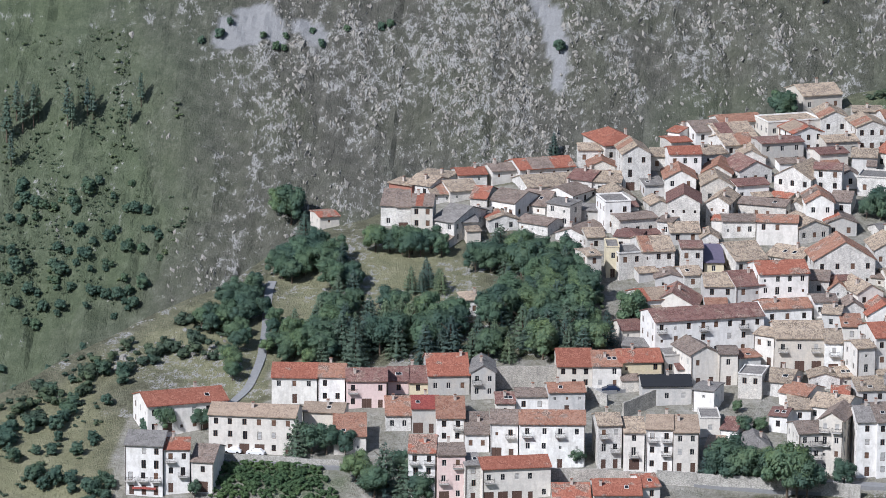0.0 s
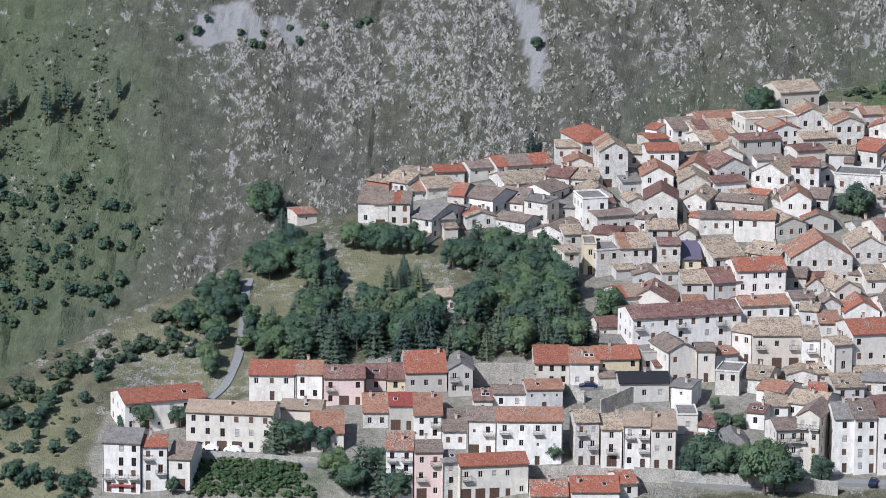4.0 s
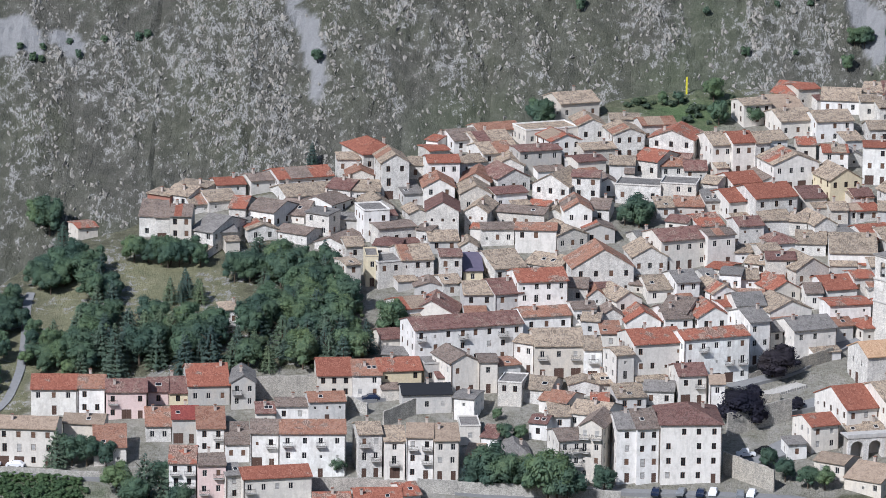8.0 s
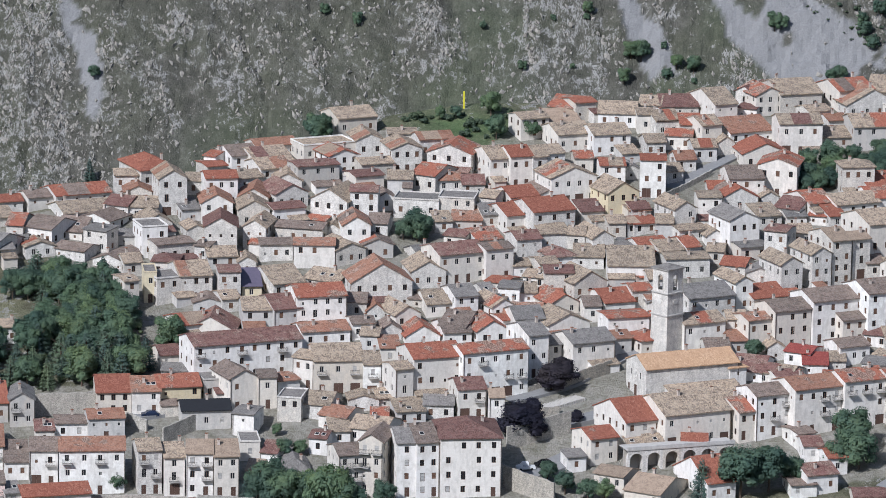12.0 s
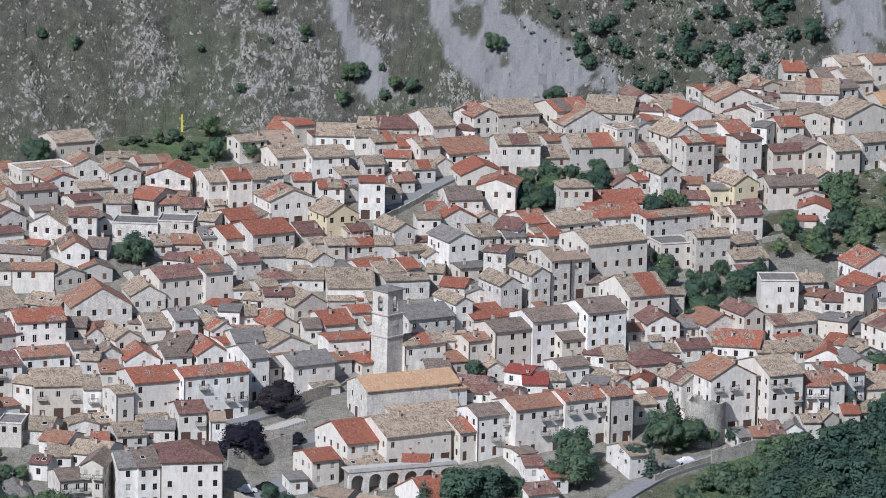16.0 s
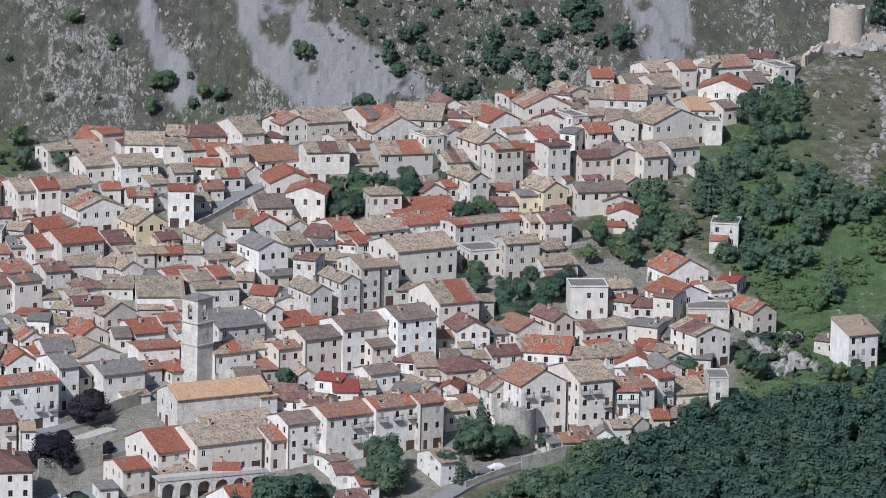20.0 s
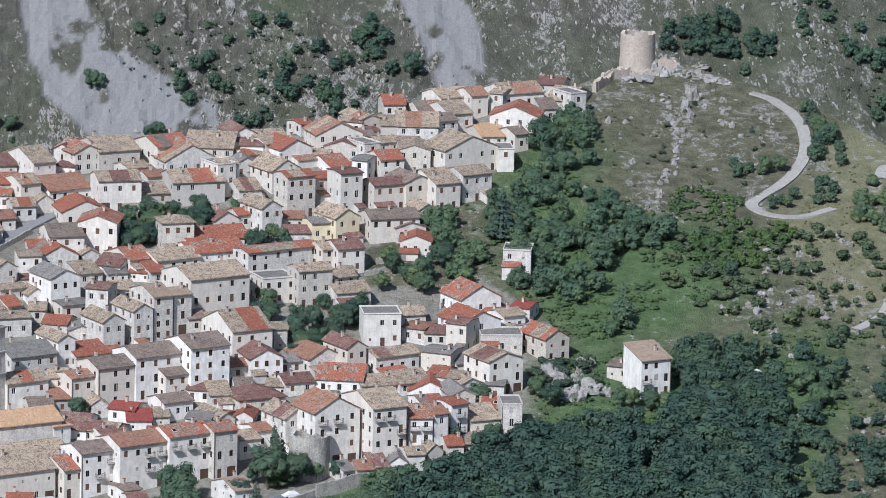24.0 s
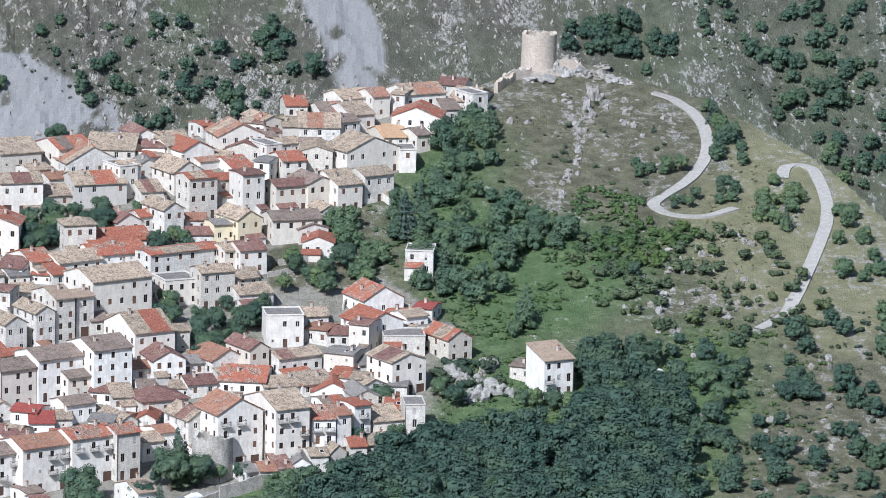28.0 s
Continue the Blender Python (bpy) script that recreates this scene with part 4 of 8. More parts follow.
house(74.7, 1111.2, 5.4, 8.1, 4.4, 23, "ftw", 1.3)
house(-66.4, 1111.8, 5.2, 7.4, 7.2, -26, "ftc", 0.9)
house(21.9, 1112.0, 23.0, 11.0, 7.4, 24, "fOsC", 2.2)
house(118.2, 1112.0, 3.8, 9.0, 9.9, 25, "fow", 1.4)
house(26.5, 1105.3, 17.5, 7.0, 3.0, 25, "stc", 2.0)
house(85.8, 1112.8, 7.0, 11.0, 8.8, 27, "gts", 2.1)
house(-94.9, 1114.5, 7.8, 7.4, 2.2, -2, "fgs", 0.9)
house(-79.0, 1115.5, 26.0, 10.9, 8.8, 23, "fmwB", 1.7)
house(44.3, 1115.5, 6.7, 7.4, 3.7, 23, "fmw", 0.9)
house(79.8, 1115.5, 7.7, 7.4, 4.6, 27, "fow", 0.9)
house(54.2, 1116.0, 5.6, 7.4, 3.3, -5, "frs", 0.9)
house(122.8, 1116.2, 4.6, 7.4, 10.1, 27, "frwB", 0.4)
house(32.3, 1116.5, 4.3, 7.4, 5.2, 27, "hOw", 0.9)
house(40.5, 1118.2, 8.2, 8.1, 3.1, -25, "fts", 1.3)
house(129.0, 1119.0, 7.5, 13.6, 5.2, 17, "ftw", 2.2)
house(135.2, 1119.8, 4.7, 8.5, 8.3, -1, "ngs", 0.0)
house(-13.0, 1120.0, 5.2, 11.9, 10.0, 27, "fgw", 1.9)
house(34.2, 1120.2, 7.5, 13.6, 2.6, -15, "fmw", 2.2)
house(-0.5, 1124.0, 10.8, 11.0, 6.8, 27, "fgw", 1.8)
house(70.0, 1124.0, 4.4, 11.0, 3.2, 25, "gts", 1.3)
house(50.1, 1124.2, 5.8, 10.0, 2.7, 0, "fRw", 1.6)
house(63.5, 1124.5, 6.0, 7.4, 2.9, -20, "fgw", 0.9)
house(-9.3, 1125.2, 3.1, 8.2, 5.4, 27, "fgw", 1.3)
house(66.8, 1125.2, 4.9, 7.4, 3.0, -27, "fos", 0.6)
house(73.9, 1125.2, 4.5, 11.0, 3.0, -12, "grw", 1.3)
house(46.1, 1128.5, 6.5, 7.4, 3.4, -24, "fRw", 0.9)
house(131.9, 1129.0, 6.4, 9.2, 3.3, -8, "fts", 1.5)
house(-130.2, 1130.2, 4.2, 5.0, 2.2, 27, "smw", 1.1)
house(-134.7, 1130.5, 5.0, 7.4, 4.2, 16, "htw", 0.8)
house(59.3, 1130.5, 7.8, 7.4, 4.2, 27, "fkw", 1.2)
house(125.3, 1131.8, 5.8, 11.0, 5.0, 12, "ggs", 1.4)
house(13.4, 1132.8, 6.7, 8.3, 3.6, 27, "hrc", 1.3)
house(-62.3, 1133.0, 11.6, 8.3, 3.8, 20, "fow", 1.3)
house(78.9, 1133.2, 11.5, 12.0, 3.8, 20, "hms", 1.9)
house(118.2, 1133.2, 5.9, 7.4, 2.8, 17, "fkw", 0.9)
house(-89.2, 1133.5, 11.5, 11.0, 3.1, -2, "gmw", 3.2)
house(-90.9, 1134.0, 10.7, 10.2, 4.4, 27, "frw", 1.6)
house(24.9, 1134.5, 10.7, 9.3, 7.1, 27, "ftwB", 1.5)
house(37.6, 1135.0, 6.1, 7.4, 7.9, 27, "fow", 0.9)
house(-40.0, 1135.0, 8.1, 11.0, 2.2, 14, "grw", 2.4)
house(-32.0, 1135.5, 6.6, 12.0, 3.0, 16, "fkw", 1.9)
house(92.5, 1135.5, 7.6, 7.4, 2.7, -6, "fts", 0.7)
house(-23.8, 1136.0, 7.6, 11.0, 3.4, 18, "grw", 2.3)
house(-53.8, 1137.0, 5.5, 7.4, 3.9, 15, "fkw", 0.9)
house(45.2, 1137.0, 9.4, 10.3, 9.4, 27, "fkwB", 1.6)
house(42.9, 1137.8, 5.0, 8.5, 6.1, -14, "ngc", 0.0)
house(-33.4, 1138.2, 6.7, 14.0, 3.2, -17, "fkw", 2.2)
house(-78.4, 1138.5, 7.2, 11.2, 5.9, 9, "ftg", 1.8)
house(32.3, 1138.8, 4.7, 7.5, 6.2, 6, "ftwB", 1.2)
house(64.4, 1138.8, 5.8, 8.4, 3.2, -16, "fmw", 1.3)
house(-71.5, 1139.0, 6.8, 13.1, 6.1, 23, "fmg", 2.1)
house(-6.3, 1139.0, 10.7, 11.0, 4.1, 27, "gtw", 2.3)
house(118.1, 1139.0, 9.6, 11.0, 2.6, -5, "grw", 2.3)
house(-15.4, 1139.2, 7.0, 11.2, 4.9, 15, "fgw", 1.8)
house(133.3, 1139.2, 4.5, 7.4, 4.0, -12, "fgs", 0.4)
house(75.0, 1139.5, 4.3, 8.4, 3.5, 2, "fkw", 1.3)
house(60.7, 1140.5, 8.9, 7.5, 6.1, 27, "fkwB", 1.2)
house(7.4, 1140.5, 10.1, 7.4, 5.2, 19, "frw", 0.4)
house(128.1, 1140.5, 6.4, 11.0, 3.6, 26, "gts", 1.4)
house(-63.8, 1141.5, 11.9, 11.3, 8.1, 17, "frw", 1.8)
house(-28.0, 1141.5, 4.6, 7.4, 2.4, -14, "frw", 0.7)
house(56.1, 1141.8, 14.0, 11.3, 10.0, 27, "fkwB", 1.8)
house(106.4, 1141.8, 8.4, 9.4, 2.9, 9, "fts", 1.5)
house(171.6, 1142.0, 8.0, 8.6, 8.8, 22, "sbwBL", 2.4)
house(67.2, 1142.5, 10.3, 12.3, 11.7, 27, "fkwB", 2.0)
house(88.1, 1142.8, 7.3, 8.4, 3.1, 15, "fms", 1.3)
house(82.7, 1142.8, 5.2, 7.4, 2.2, -10, "fts", 0.9)
house(136.4, 1143.0, 9.4, 11.0, 8.3, 27, "gtwB", 1.7)
house(97.3, 1143.0, 11.1, 14.1, 3.6, -12, "frwB", 2.3)
house(-20.2, 1143.2, 3.5, 7.4, 2.7, 24, "frw", 0.4)
house(109.9, 1143.2, 3.6, 7.5, 2.7, -27, "frs", 1.2)
house(115.2, 1143.2, 8.2, 11.2, 2.9, 21, "fts", 1.8)
house(-43.8, 1143.5, 6.4, 11.0, 3.4, 27, "gtw", 1.9)
house(122.8, 1143.5, 5.7, 7.4, 3.9, -27, "fts", 0.4)
house(-108.6, 1147.2, 3.7, 7.4, 8.1, 27, "ftw", 0.4)
house(-17.3, 1147.2, 9.0, 9.4, 2.5, -1, "fow", 1.5)
house(120.5, 1147.8, 4.3, 7.4, 2.9, -27, "frw", 1.0)
house(26.7, 1149.0, 12.1, 12.4, 6.7, 27, "fgs", 2.0)
house(-21.7, 1149.2, 5.8, 11.0, 3.2, 27, "gtw", 1.7)
house(-30.4, 1149.5, 5.7, 10.4, 5.3, 23, "fgw", 1.7)
house(-36.5, 1149.8, 6.8, 12.3, 3.2, 16, "ftw", 2.0)
house(164.8, 1149.8, 7.9, 5.0, 3.5, -27, "sks", 0.4)
house(80.9, 1150.0, 7.9, 11.0, 5.6, 14, "gmw", 2.0)
house(102.1, 1151.8, 5.2, 11.0, 7.4, 27, "gmc", 1.6)
house(-7.5, 1152.0, 7.2, 11.0, 3.1, 27, "grc", 2.0)
house(5.3, 1152.8, 7.7, 12.4, 3.2, 23, "frw", 2.0)
house(95.1, 1153.2, 9.2, 11.0, 4.3, 27, "gos", 2.3)
house(-104.8, 1153.5, 3.0, 8.5, 7.3, 9, "ngy", 0.0)
house(111.9, 1153.5, 12.0, 7.6, 4.7, 27, "fts", 1.2)
house(-50.4, 1153.8, 14.4, 11.0, 6.3, 14, "gos", 4.3)
house(120.9, 1153.8, 7.5, 7.4, 5.2, -27, "fgcB", 0.4)
house(-99.2, 1154.0, 8.8, 8.5, 6.0, 27, "ngs", 0.0)
house(-42.2, 1154.0, 4.4, 7.4, 2.2, -16, "fks", 0.4)
house(57.4, 1154.2, 5.2, 7.4, 3.4, 27, "fms", 0.4)
house(-86.3, 1155.0, 5.2, 7.4, 7.3, 9, "fmsB", 0.4)
house(-94.3, 1156.0, 7.9, 13.4, 5.8, 18, "fts", 2.1)
house(34.4, 1156.5, 4.5, 11.0, 7.0, 27, "gtw", 1.3)
house(-20.8, 1156.5, 5.1, 7.4, 4.3, -7, "fgw", 0.4)
house(10.5, 1156.8, 5.1, 7.4, 4.3, 19, "frs", 1.0)
house(-81.2, 1157.0, 4.6, 8.3, 3.1, 9, "sPy", 2.3)
house(40.6, 1157.2, 9.0, 12.4, 3.2, 27, "frs", 2.0)
house(-9.8, 1157.8, 3.6, 7.4, 2.2, 6, "frw", 0.7)
house(-24.8, 1157.8, 3.2, 9.6, 2.3, 27, "fgs", 1.5)
house(-72.5, 1158.5, 8.1, 16.0, 3.4, 27, "fts", 2.6)
house(150.5, 1160.0, 6.7, 11.0, 5.9, 27, "grs", 2.0)
house(78.1, 1160.2, 10.6, 16.0, 7.8, 24, "ftw", 3.5)
house(-1.6, 1160.8, 8.6, 11.0, 4.2, 27, "gts", 2.6)
house(-65.2, 1161.5, 9.6, 10.6, 2.9, -27, "fts", 1.7)
house(-9.1, 1162.8, 6.9, 7.4, 5.4, 6, "fms", 1.0)
house(137.6, 1163.8, 9.9, 8.5, 4.7, -1, "ngs", 0.0)
house(-24.2, 1164.0, 5.4, 7.4, 2.2, -27, "frs", 0.5)
house(126.7, 1164.0, 5.1, 7.4, 7.6, -27, "fmc", 0.4)
house(-39.9, 1164.5, 8.3, 11.0, 4.3, 14, "gts", 2.3)
house(45.7, 1165.0, 5.7, 11.0, 7.8, 27, "gts", 1.7)
house(-15.1, 1166.0, 5.5, 7.4, 2.8, -18, "fts", 1.0)
house(85.2, 1166.5, 3.3, 7.4, 5.2, 12, "fts", 0.8)
house(-102.6, 1167.2, 6.1, 7.4, 4.0, -2, "hmc", 1.0)
house(-32.0, 1168.0, 12.0, 10.8, 7.2, 27, "fmwB", 1.7)
house(52.8, 1168.2, 5.1, 11.0, 9.0, 27, "gts", 1.5)
house(9.2, 1168.2, 4.7, 7.4, 2.2, 13, "frw", 1.0)
house(109.5, 1168.5, 9.0, 8.5, 7.8, 2, "ngc", 0.0)
house(7.9, 1168.8, 11.1, 16.0, 4.8, 3, "ftw", 3.0)
house(-146.9, 1169.0, 6.3, 15.6, 5.3, -27, "fgs", 2.5)
house(-152.1, 1169.2, 5.1, 10.8, 8.7, 3, "fkc", 1.7)
house(-11.5, 1169.2, 4.9, 7.4, 4.7, 20, "fts", 0.8)
house(-23.3, 1170.0, 7.1, 7.4, 7.6, 26, "fkcB", 0.8)
house(133.5, 1170.0, 10.7, 11.0, 5.4, 27, "grw", 2.4)
house(147.9, 1170.0, 6.8, 7.4, 3.3, 23, "fgs", 0.8)
house(117.1, 1170.2, 6.0, 7.4, 3.7, -27, "fos", 0.4)
house(-141.5, 1171.0, 5.6, 7.4, 4.3, 22, "fgs", 1.0)
house(-116.5, 1171.0, 8.4, 11.0, 2.2, -23, "gks", 1.5)
house(57.6, 1171.5, 5.1, 11.9, 10.9, 27, "fbsB", 1.9)
house(21.3, 1172.8, 10.7, 7.4, 5.0, 12, "fts", 0.5)
house(-157.1, 1173.8, 3.5, 14.8, 6.3, 10, "fks", 2.4)
house(-67.6, 1174.2, 9.8, 7.4, 5.7, 2, "foc", 0.9)
house(62.4, 1175.0, 4.7, 7.4, 9.8, 27, "fbsB", 1.1)
house(-100.8, 1175.2, 9.7, 7.4, 4.8, 27, "fks", 0.5)
house(71.3, 1175.2, 5.5, 7.4, 3.7, 18, "ftc", 1.0)
house(-126.3, 1175.8, 8.8, 7.4, 2.5, -27, "fks", 1.0)
house(-175.4, 1176.0, 5.0, 7.4, 2.2, 27, "frc", 0.5)
house(32.0, 1176.0, 6.2, 7.9, 2.2, -17, "frs", 1.3)
house(142.0, 1176.0, 6.2, 7.4, 4.2, 26, "ftw", 1.0)
house(-94.5, 1176.2, 4.0, 7.4, 3.9, -17, "fks", 0.5)
house(-58.9, 1176.2, 7.7, 11.0, 3.9, 27, "gts", 1.5)
house(-161.2, 1176.5, 3.7, 14.8, 5.3, 0, "fks", 2.4)
house(-8.0, 1177.0, 6.5, 8.9, 3.1, 27, "hmw", 1.4)
house(-76.9, 1177.8, 7.9, 7.4, 4.0, 9, "fks", 0.8)
house(-40.9, 1178.2, 4.7, 7.9, 2.4, 27, "fgs", 1.3)
house(-106.0, 1178.5, 6.3, 8.5, 7.3, 21, "ngw", 0.0)
house(-90.3, 1179.2, 7.8, 11.0, 7.4, 5, "gms", 2.2)
house(-139.2, 1179.8, 4.9, 5.0, 3.0, 2, "sgg", 0.5)
house(-120.5, 1180.0, 6.7, 5.0, 5.5, -27, "sgs", 0.4)
house(17.9, 1180.2, 6.7, 9.9, 3.7, 27, "fts", 1.6)
house(-16.5, 1181.2, 6.4, 8.0, 5.2, 23, "fms", 1.3)
house(12.3, 1181.5, 5.2, 7.9, 2.9, -14, "frs", 1.3)
house(137.2, 1181.8, 5.6, 7.4, 2.2, -27, "frc", 0.4)
house(22.8, 1182.0, 4.0, 9.9, 3.9, 27, "frs", 1.6)
house(144.1, 1182.2, 4.8, 7.4, 3.4, -24, "fRs", 0.5)
house(-134.4, 1182.5, 7.7, 11.0, 4.7, -27, "fkw", 1.8)
house(-57.9, 1182.5, 6.6, 11.0, 7.1, 9, "gow", 2.0)
house(13.4, 1182.8, 7.9, 8.0, 3.6, 27, "frs", 1.3)
house(-140.2, 1183.0, 4.1, 11.0, 5.0, -7, "frs", 1.8)
house(42.2, 1183.0, 5.6, 7.4, 7.7, -20, "fms", 0.5)
house(71.7, 1183.0, 16.3, 14.1, 10.5, 27, "ftc", 2.2)
house(-82.6, 1183.5, 5.6, 11.0, 5.6, -9, "gts", 1.7)
house(-112.1, 1183.8, 7.4, 7.4, 2.6, -4, "fgg", 0.8)
house(37.4, 1184.0, 7.5, 7.4, 3.3, 24, "fgc", 0.4)
house(6.8, 1184.0, 5.8, 7.4, 3.0, -6, "fgs", 0.5)
house(1.2, 1185.2, 5.6, 11.0, 4.2, 25, "gts", 1.7)
house(135.0, 1185.5, 10.8, 11.0, 4.3, 22, "grw", 3.0)
house(-127.7, 1186.2, 7.2, 14.0, 2.4, -14, "fkw", 2.2)
house(-26.1, 1186.2, 6.7, 11.0, 2.7, 27, "frs", 1.8)
house(-34.6, 1186.5, 5.6, 7.4, 3.2, -19, "fmw", 0.8)
house(-72.1, 1187.0, 11.8, 7.4, 4.1, -12, "fks", 0.8)
house(104.3, 1188.5, 9.0, 10.0, 4.4, 18, "fts", 1.6)
house(35.0, 1189.0, 8.0, 11.0, 7.8, 27, "ggw", 1.8)
house(-106.2, 1189.8, 7.0, 11.0, 3.3, 20, "gts", 2.1)
house(95.1, 1189.8, 8.8, 7.4, 9.2, 18, "ftsB", 1.1)
house(-150.1, 1190.8, 5.1, 14.1, 2.2, 24, "fts", 2.2)
house(86.6, 1191.2, 8.7, 8.5, 6.6, 19, "ngcB", 0.0)
house(-122.0, 1191.5, 9.0, 11.0, 3.1, -27, "gkw", 1.5)
house(-144.8, 1192.2, 7.3, 10.1, 2.7, 27, "fts", 1.6)
house(22.8, 1193.0, 7.6, 7.4, 3.2, 25, "fts", 0.5)
house(132.6, 1193.2, 6.1, 7.4, 2.8, 27, "fts", 0.8)
house(-156.1, 1193.5, 6.9, 9.1, 3.2, -27, "fts", 1.5)
house(-10.8, 1194.0, 11.2, 13.2, 6.7, 27, "frs", 2.1)
house(-160.8, 1194.8, 6.7, 5.0, 2.5, -27, "stm", 0.4)
house(-83.4, 1194.8, 7.6, 11.0, 5.0, 9, "gts", 2.1)
house(-19.1, 1195.5, 6.9, 12.2, 4.8, 27, "frc", 1.9)
house(11.2, 1196.8, 6.1, 7.4, 2.8, 24, "frs", 0.8)
house(-75.0, 1197.0, 8.4, 7.4, 4.5, 27, "fmw", 0.8)
house(10.4, 1197.0, 7.9, 7.4, 2.9, 24, "frs", 0.8)
house(-92.6, 1197.2, 7.6, 11.0, 5.3, 9, "gow", 2.1)
house(-123.7, 1197.8, 13.1, 11.2, 2.2, 27, "fts", 1.8)
house(20.9, 1197.8, 5.7, 11.0, 6.3, 27, "gts", 1.7)
house(-110.6, 1198.0, 7.0, 10.2, 3.6, -1, "fts", 1.6)
house(-65.6, 1198.5, 9.7, 11.0, 6.1, -21, "gts", 2.7)
house(-57.1, 1198.5, 6.8, 7.4, 8.4, -1, "fmsB", 0.8)
house(-117.3, 1198.5, 6.4, 9.2, 3.7, -19, "fms", 1.5)
house(-153.4, 1200.2, 8.7, 5.0, 2.5, -23, "sts", 0.4)
house(-103.6, 1201.0, 6.8, 11.0, 9.5, 15, "gts", 2.0)
house(103.5, 1201.0, 6.0, 8.2, 2.8, 26, "fts", 1.3)
house(-144.0, 1202.5, 7.3, 7.4, 2.2, 20, "frs", 1.0)
house(-34.8, 1202.8, 8.8, 8.5, 5.3, -6, "ngs", 0.0)
house(-44.6, 1203.0, 11.2, 8.5, 4.6, -7, "ngs", 0.0)
house(-116.1, 1203.2, 4.2, 7.4, 2.2, -26, "fts", 1.1)
house(48.0, 1203.8, 5.2, 7.4, 2.3, 13, "fgc", 0.8)
house(26.8, 1204.2, 5.8, 7.4, 6.4, 6, "ftw", 0.4)
house(53.3, 1204.5, 5.3, 7.4, 2.2, -15, "frc", 0.4)
house(-84.4, 1205.0, 7.3, 11.0, 3.6, -1, "gos", 2.1)
house(10.1, 1205.0, 4.9, 7.4, 2.8, 21, "fms", 1.1)
house(10.0, 1205.2, 5.3, 7.4, 2.3, 13, "fos", 1.1)
house(-136.2, 1205.5, 6.9, 7.4, 2.2, 27, "fkc", 1.1)
house(-27.3, 1206.5, 4.3, 7.4, 4.2, -20, "fts", 1.1)
house(-75.0, 1206.8, 8.5, 11.0, 4.0, 27, "gms", 2.1)
house(45.6, 1207.0, 6.8, 11.3, 2.9, -27, "fmw", 1.8)
house(-92.3, 1207.5, 7.9, 7.4, 7.1, 14, "frw", 1.1)
house(-126.1, 1207.8, 14.5, 10.3, 2.2, 27, "frs", 1.6)
house(5.8, 1207.8, 8.3, 11.0, 5.6, 25, "gty", 2.5)
house(-112.8, 1208.5, 6.6, 11.0, 2.7, 9, "gos", 1.5)
house(146.1, 1208.5, 6.9, 8.5, 6.0, -11, "ngs", 0.0)
house(54.0, 1209.0, 6.5, 12.4, 3.6, 27, "frc", 2.0)
house(59.1, 1209.2, 4.5, 8.3, 2.3, 27, "fmc", 1.3)
house(105.3, 1209.2, 7.1, 9.3, 6.2, 18, "fmc", 1.5)
house(-18.2, 1209.5, 7.7, 10.3, 3.3, 27, "frc", 1.7)
house(63.2, 1210.0, 12.1, 10.3, 3.2, 27, "ftw", 1.7)
house(34.3, 1210.5, 9.1, 11.0, 3.8, 14, "grs", 2.4)
house(89.0, 1210.5, 20.5, 7.4, 5.4, 27, "frs", 0.6)
house(100.1, 1210.8, 3.8, 8.3, 5.4, 22, "ftc", 1.3)
house(-11.8, 1212.8, 6.4, 11.0, 2.6, 24, "gks", 1.2)
house(-6.3, 1213.5, 11.9, 11.0, 6.7, 23, "gtw", 2.4)
house(-76.7, 1214.8, 7.1, 11.0, 3.6, 4, "gts", 1.8)
house(-116.4, 1215.5, 5.9, 7.4, 3.8, 9, "fts", 0.9)
house(36.0, 1216.0, 8.7, 12.6, 6.2, 10, "fkc", 2.0)
house(73.2, 1216.0, 14.9, 11.5, 2.4, 20, "frw", 1.8)
house(-56.5, 1216.2, 7.6, 7.4, 4.7, 27, "fmw", 0.6)
house(-108.5, 1217.0, 9.5, 14.7, 4.9, 27, "hrs", 2.3)
house(73.6, 1217.0, 13.0, 13.6, 2.3, 20, "frc", 2.2)
house(13.0, 1217.8, 6.3, 7.4, 9.5, 1, "frw", 0.4)
house(-43.4, 1218.0, 6.7, 11.5, 4.5, -27, "frs", 1.8)
house(-85.9, 1218.5, 6.7, 7.4, 2.6, 27, "fts", 1.2)
house(-69.3, 1218.5, 11.0, 7.4, 6.0, 24, "fmg", 0.4)
house(29.1, 1219.0, 4.9, 7.4, 2.2, 6, "frs", 1.2)
house(122.1, 1219.2, 7.7, 11.0, 3.7, -7, "grc", 1.5)
house(-62.1, 1219.8, 2.2, 8.5, 2.8, 9, "ngg", 0.0)
house(43.5, 1219.8, 9.7, 11.0, 8.0, -10, "grc", 1.8)
house(63.5, 1220.8, 8.0, 7.4, 7.7, 11, "hts", 1.2)
house(-19.4, 1222.0, 5.7, 10.6, 8.0, 20, "frw", 1.7)
house(-24.6, 1222.2, 5.3, 12.7, 7.2, 22, "ftw", 2.0)
house(-79.2, 1223.5, 10.0, 10.5, 3.1, 27, "fts", 1.7)
house(-14.8, 1223.5, 4.1, 10.6, 7.4, 27, "fts", 1.7)
house(3.1, 1223.8, 6.3, 7.4, 5.4, 7, "frw", 1.2)
house(-94.7, 1224.5, 5.4, 7.4, 2.7, 27, "frs", 0.4)
house(-55.0, 1224.8, 8.6, 7.4, 4.1, 23, "fts", 0.9)
house(75.8, 1224.8, 8.7, 11.6, 2.2, 6, "frs", 1.9)
house(73.1, 1224.8, 16.4, 9.5, 2.8, 16, "frw", 1.5)
house(-35.0, 1225.0, 5.4, 7.4, 2.2, 7, "fts", 0.4)
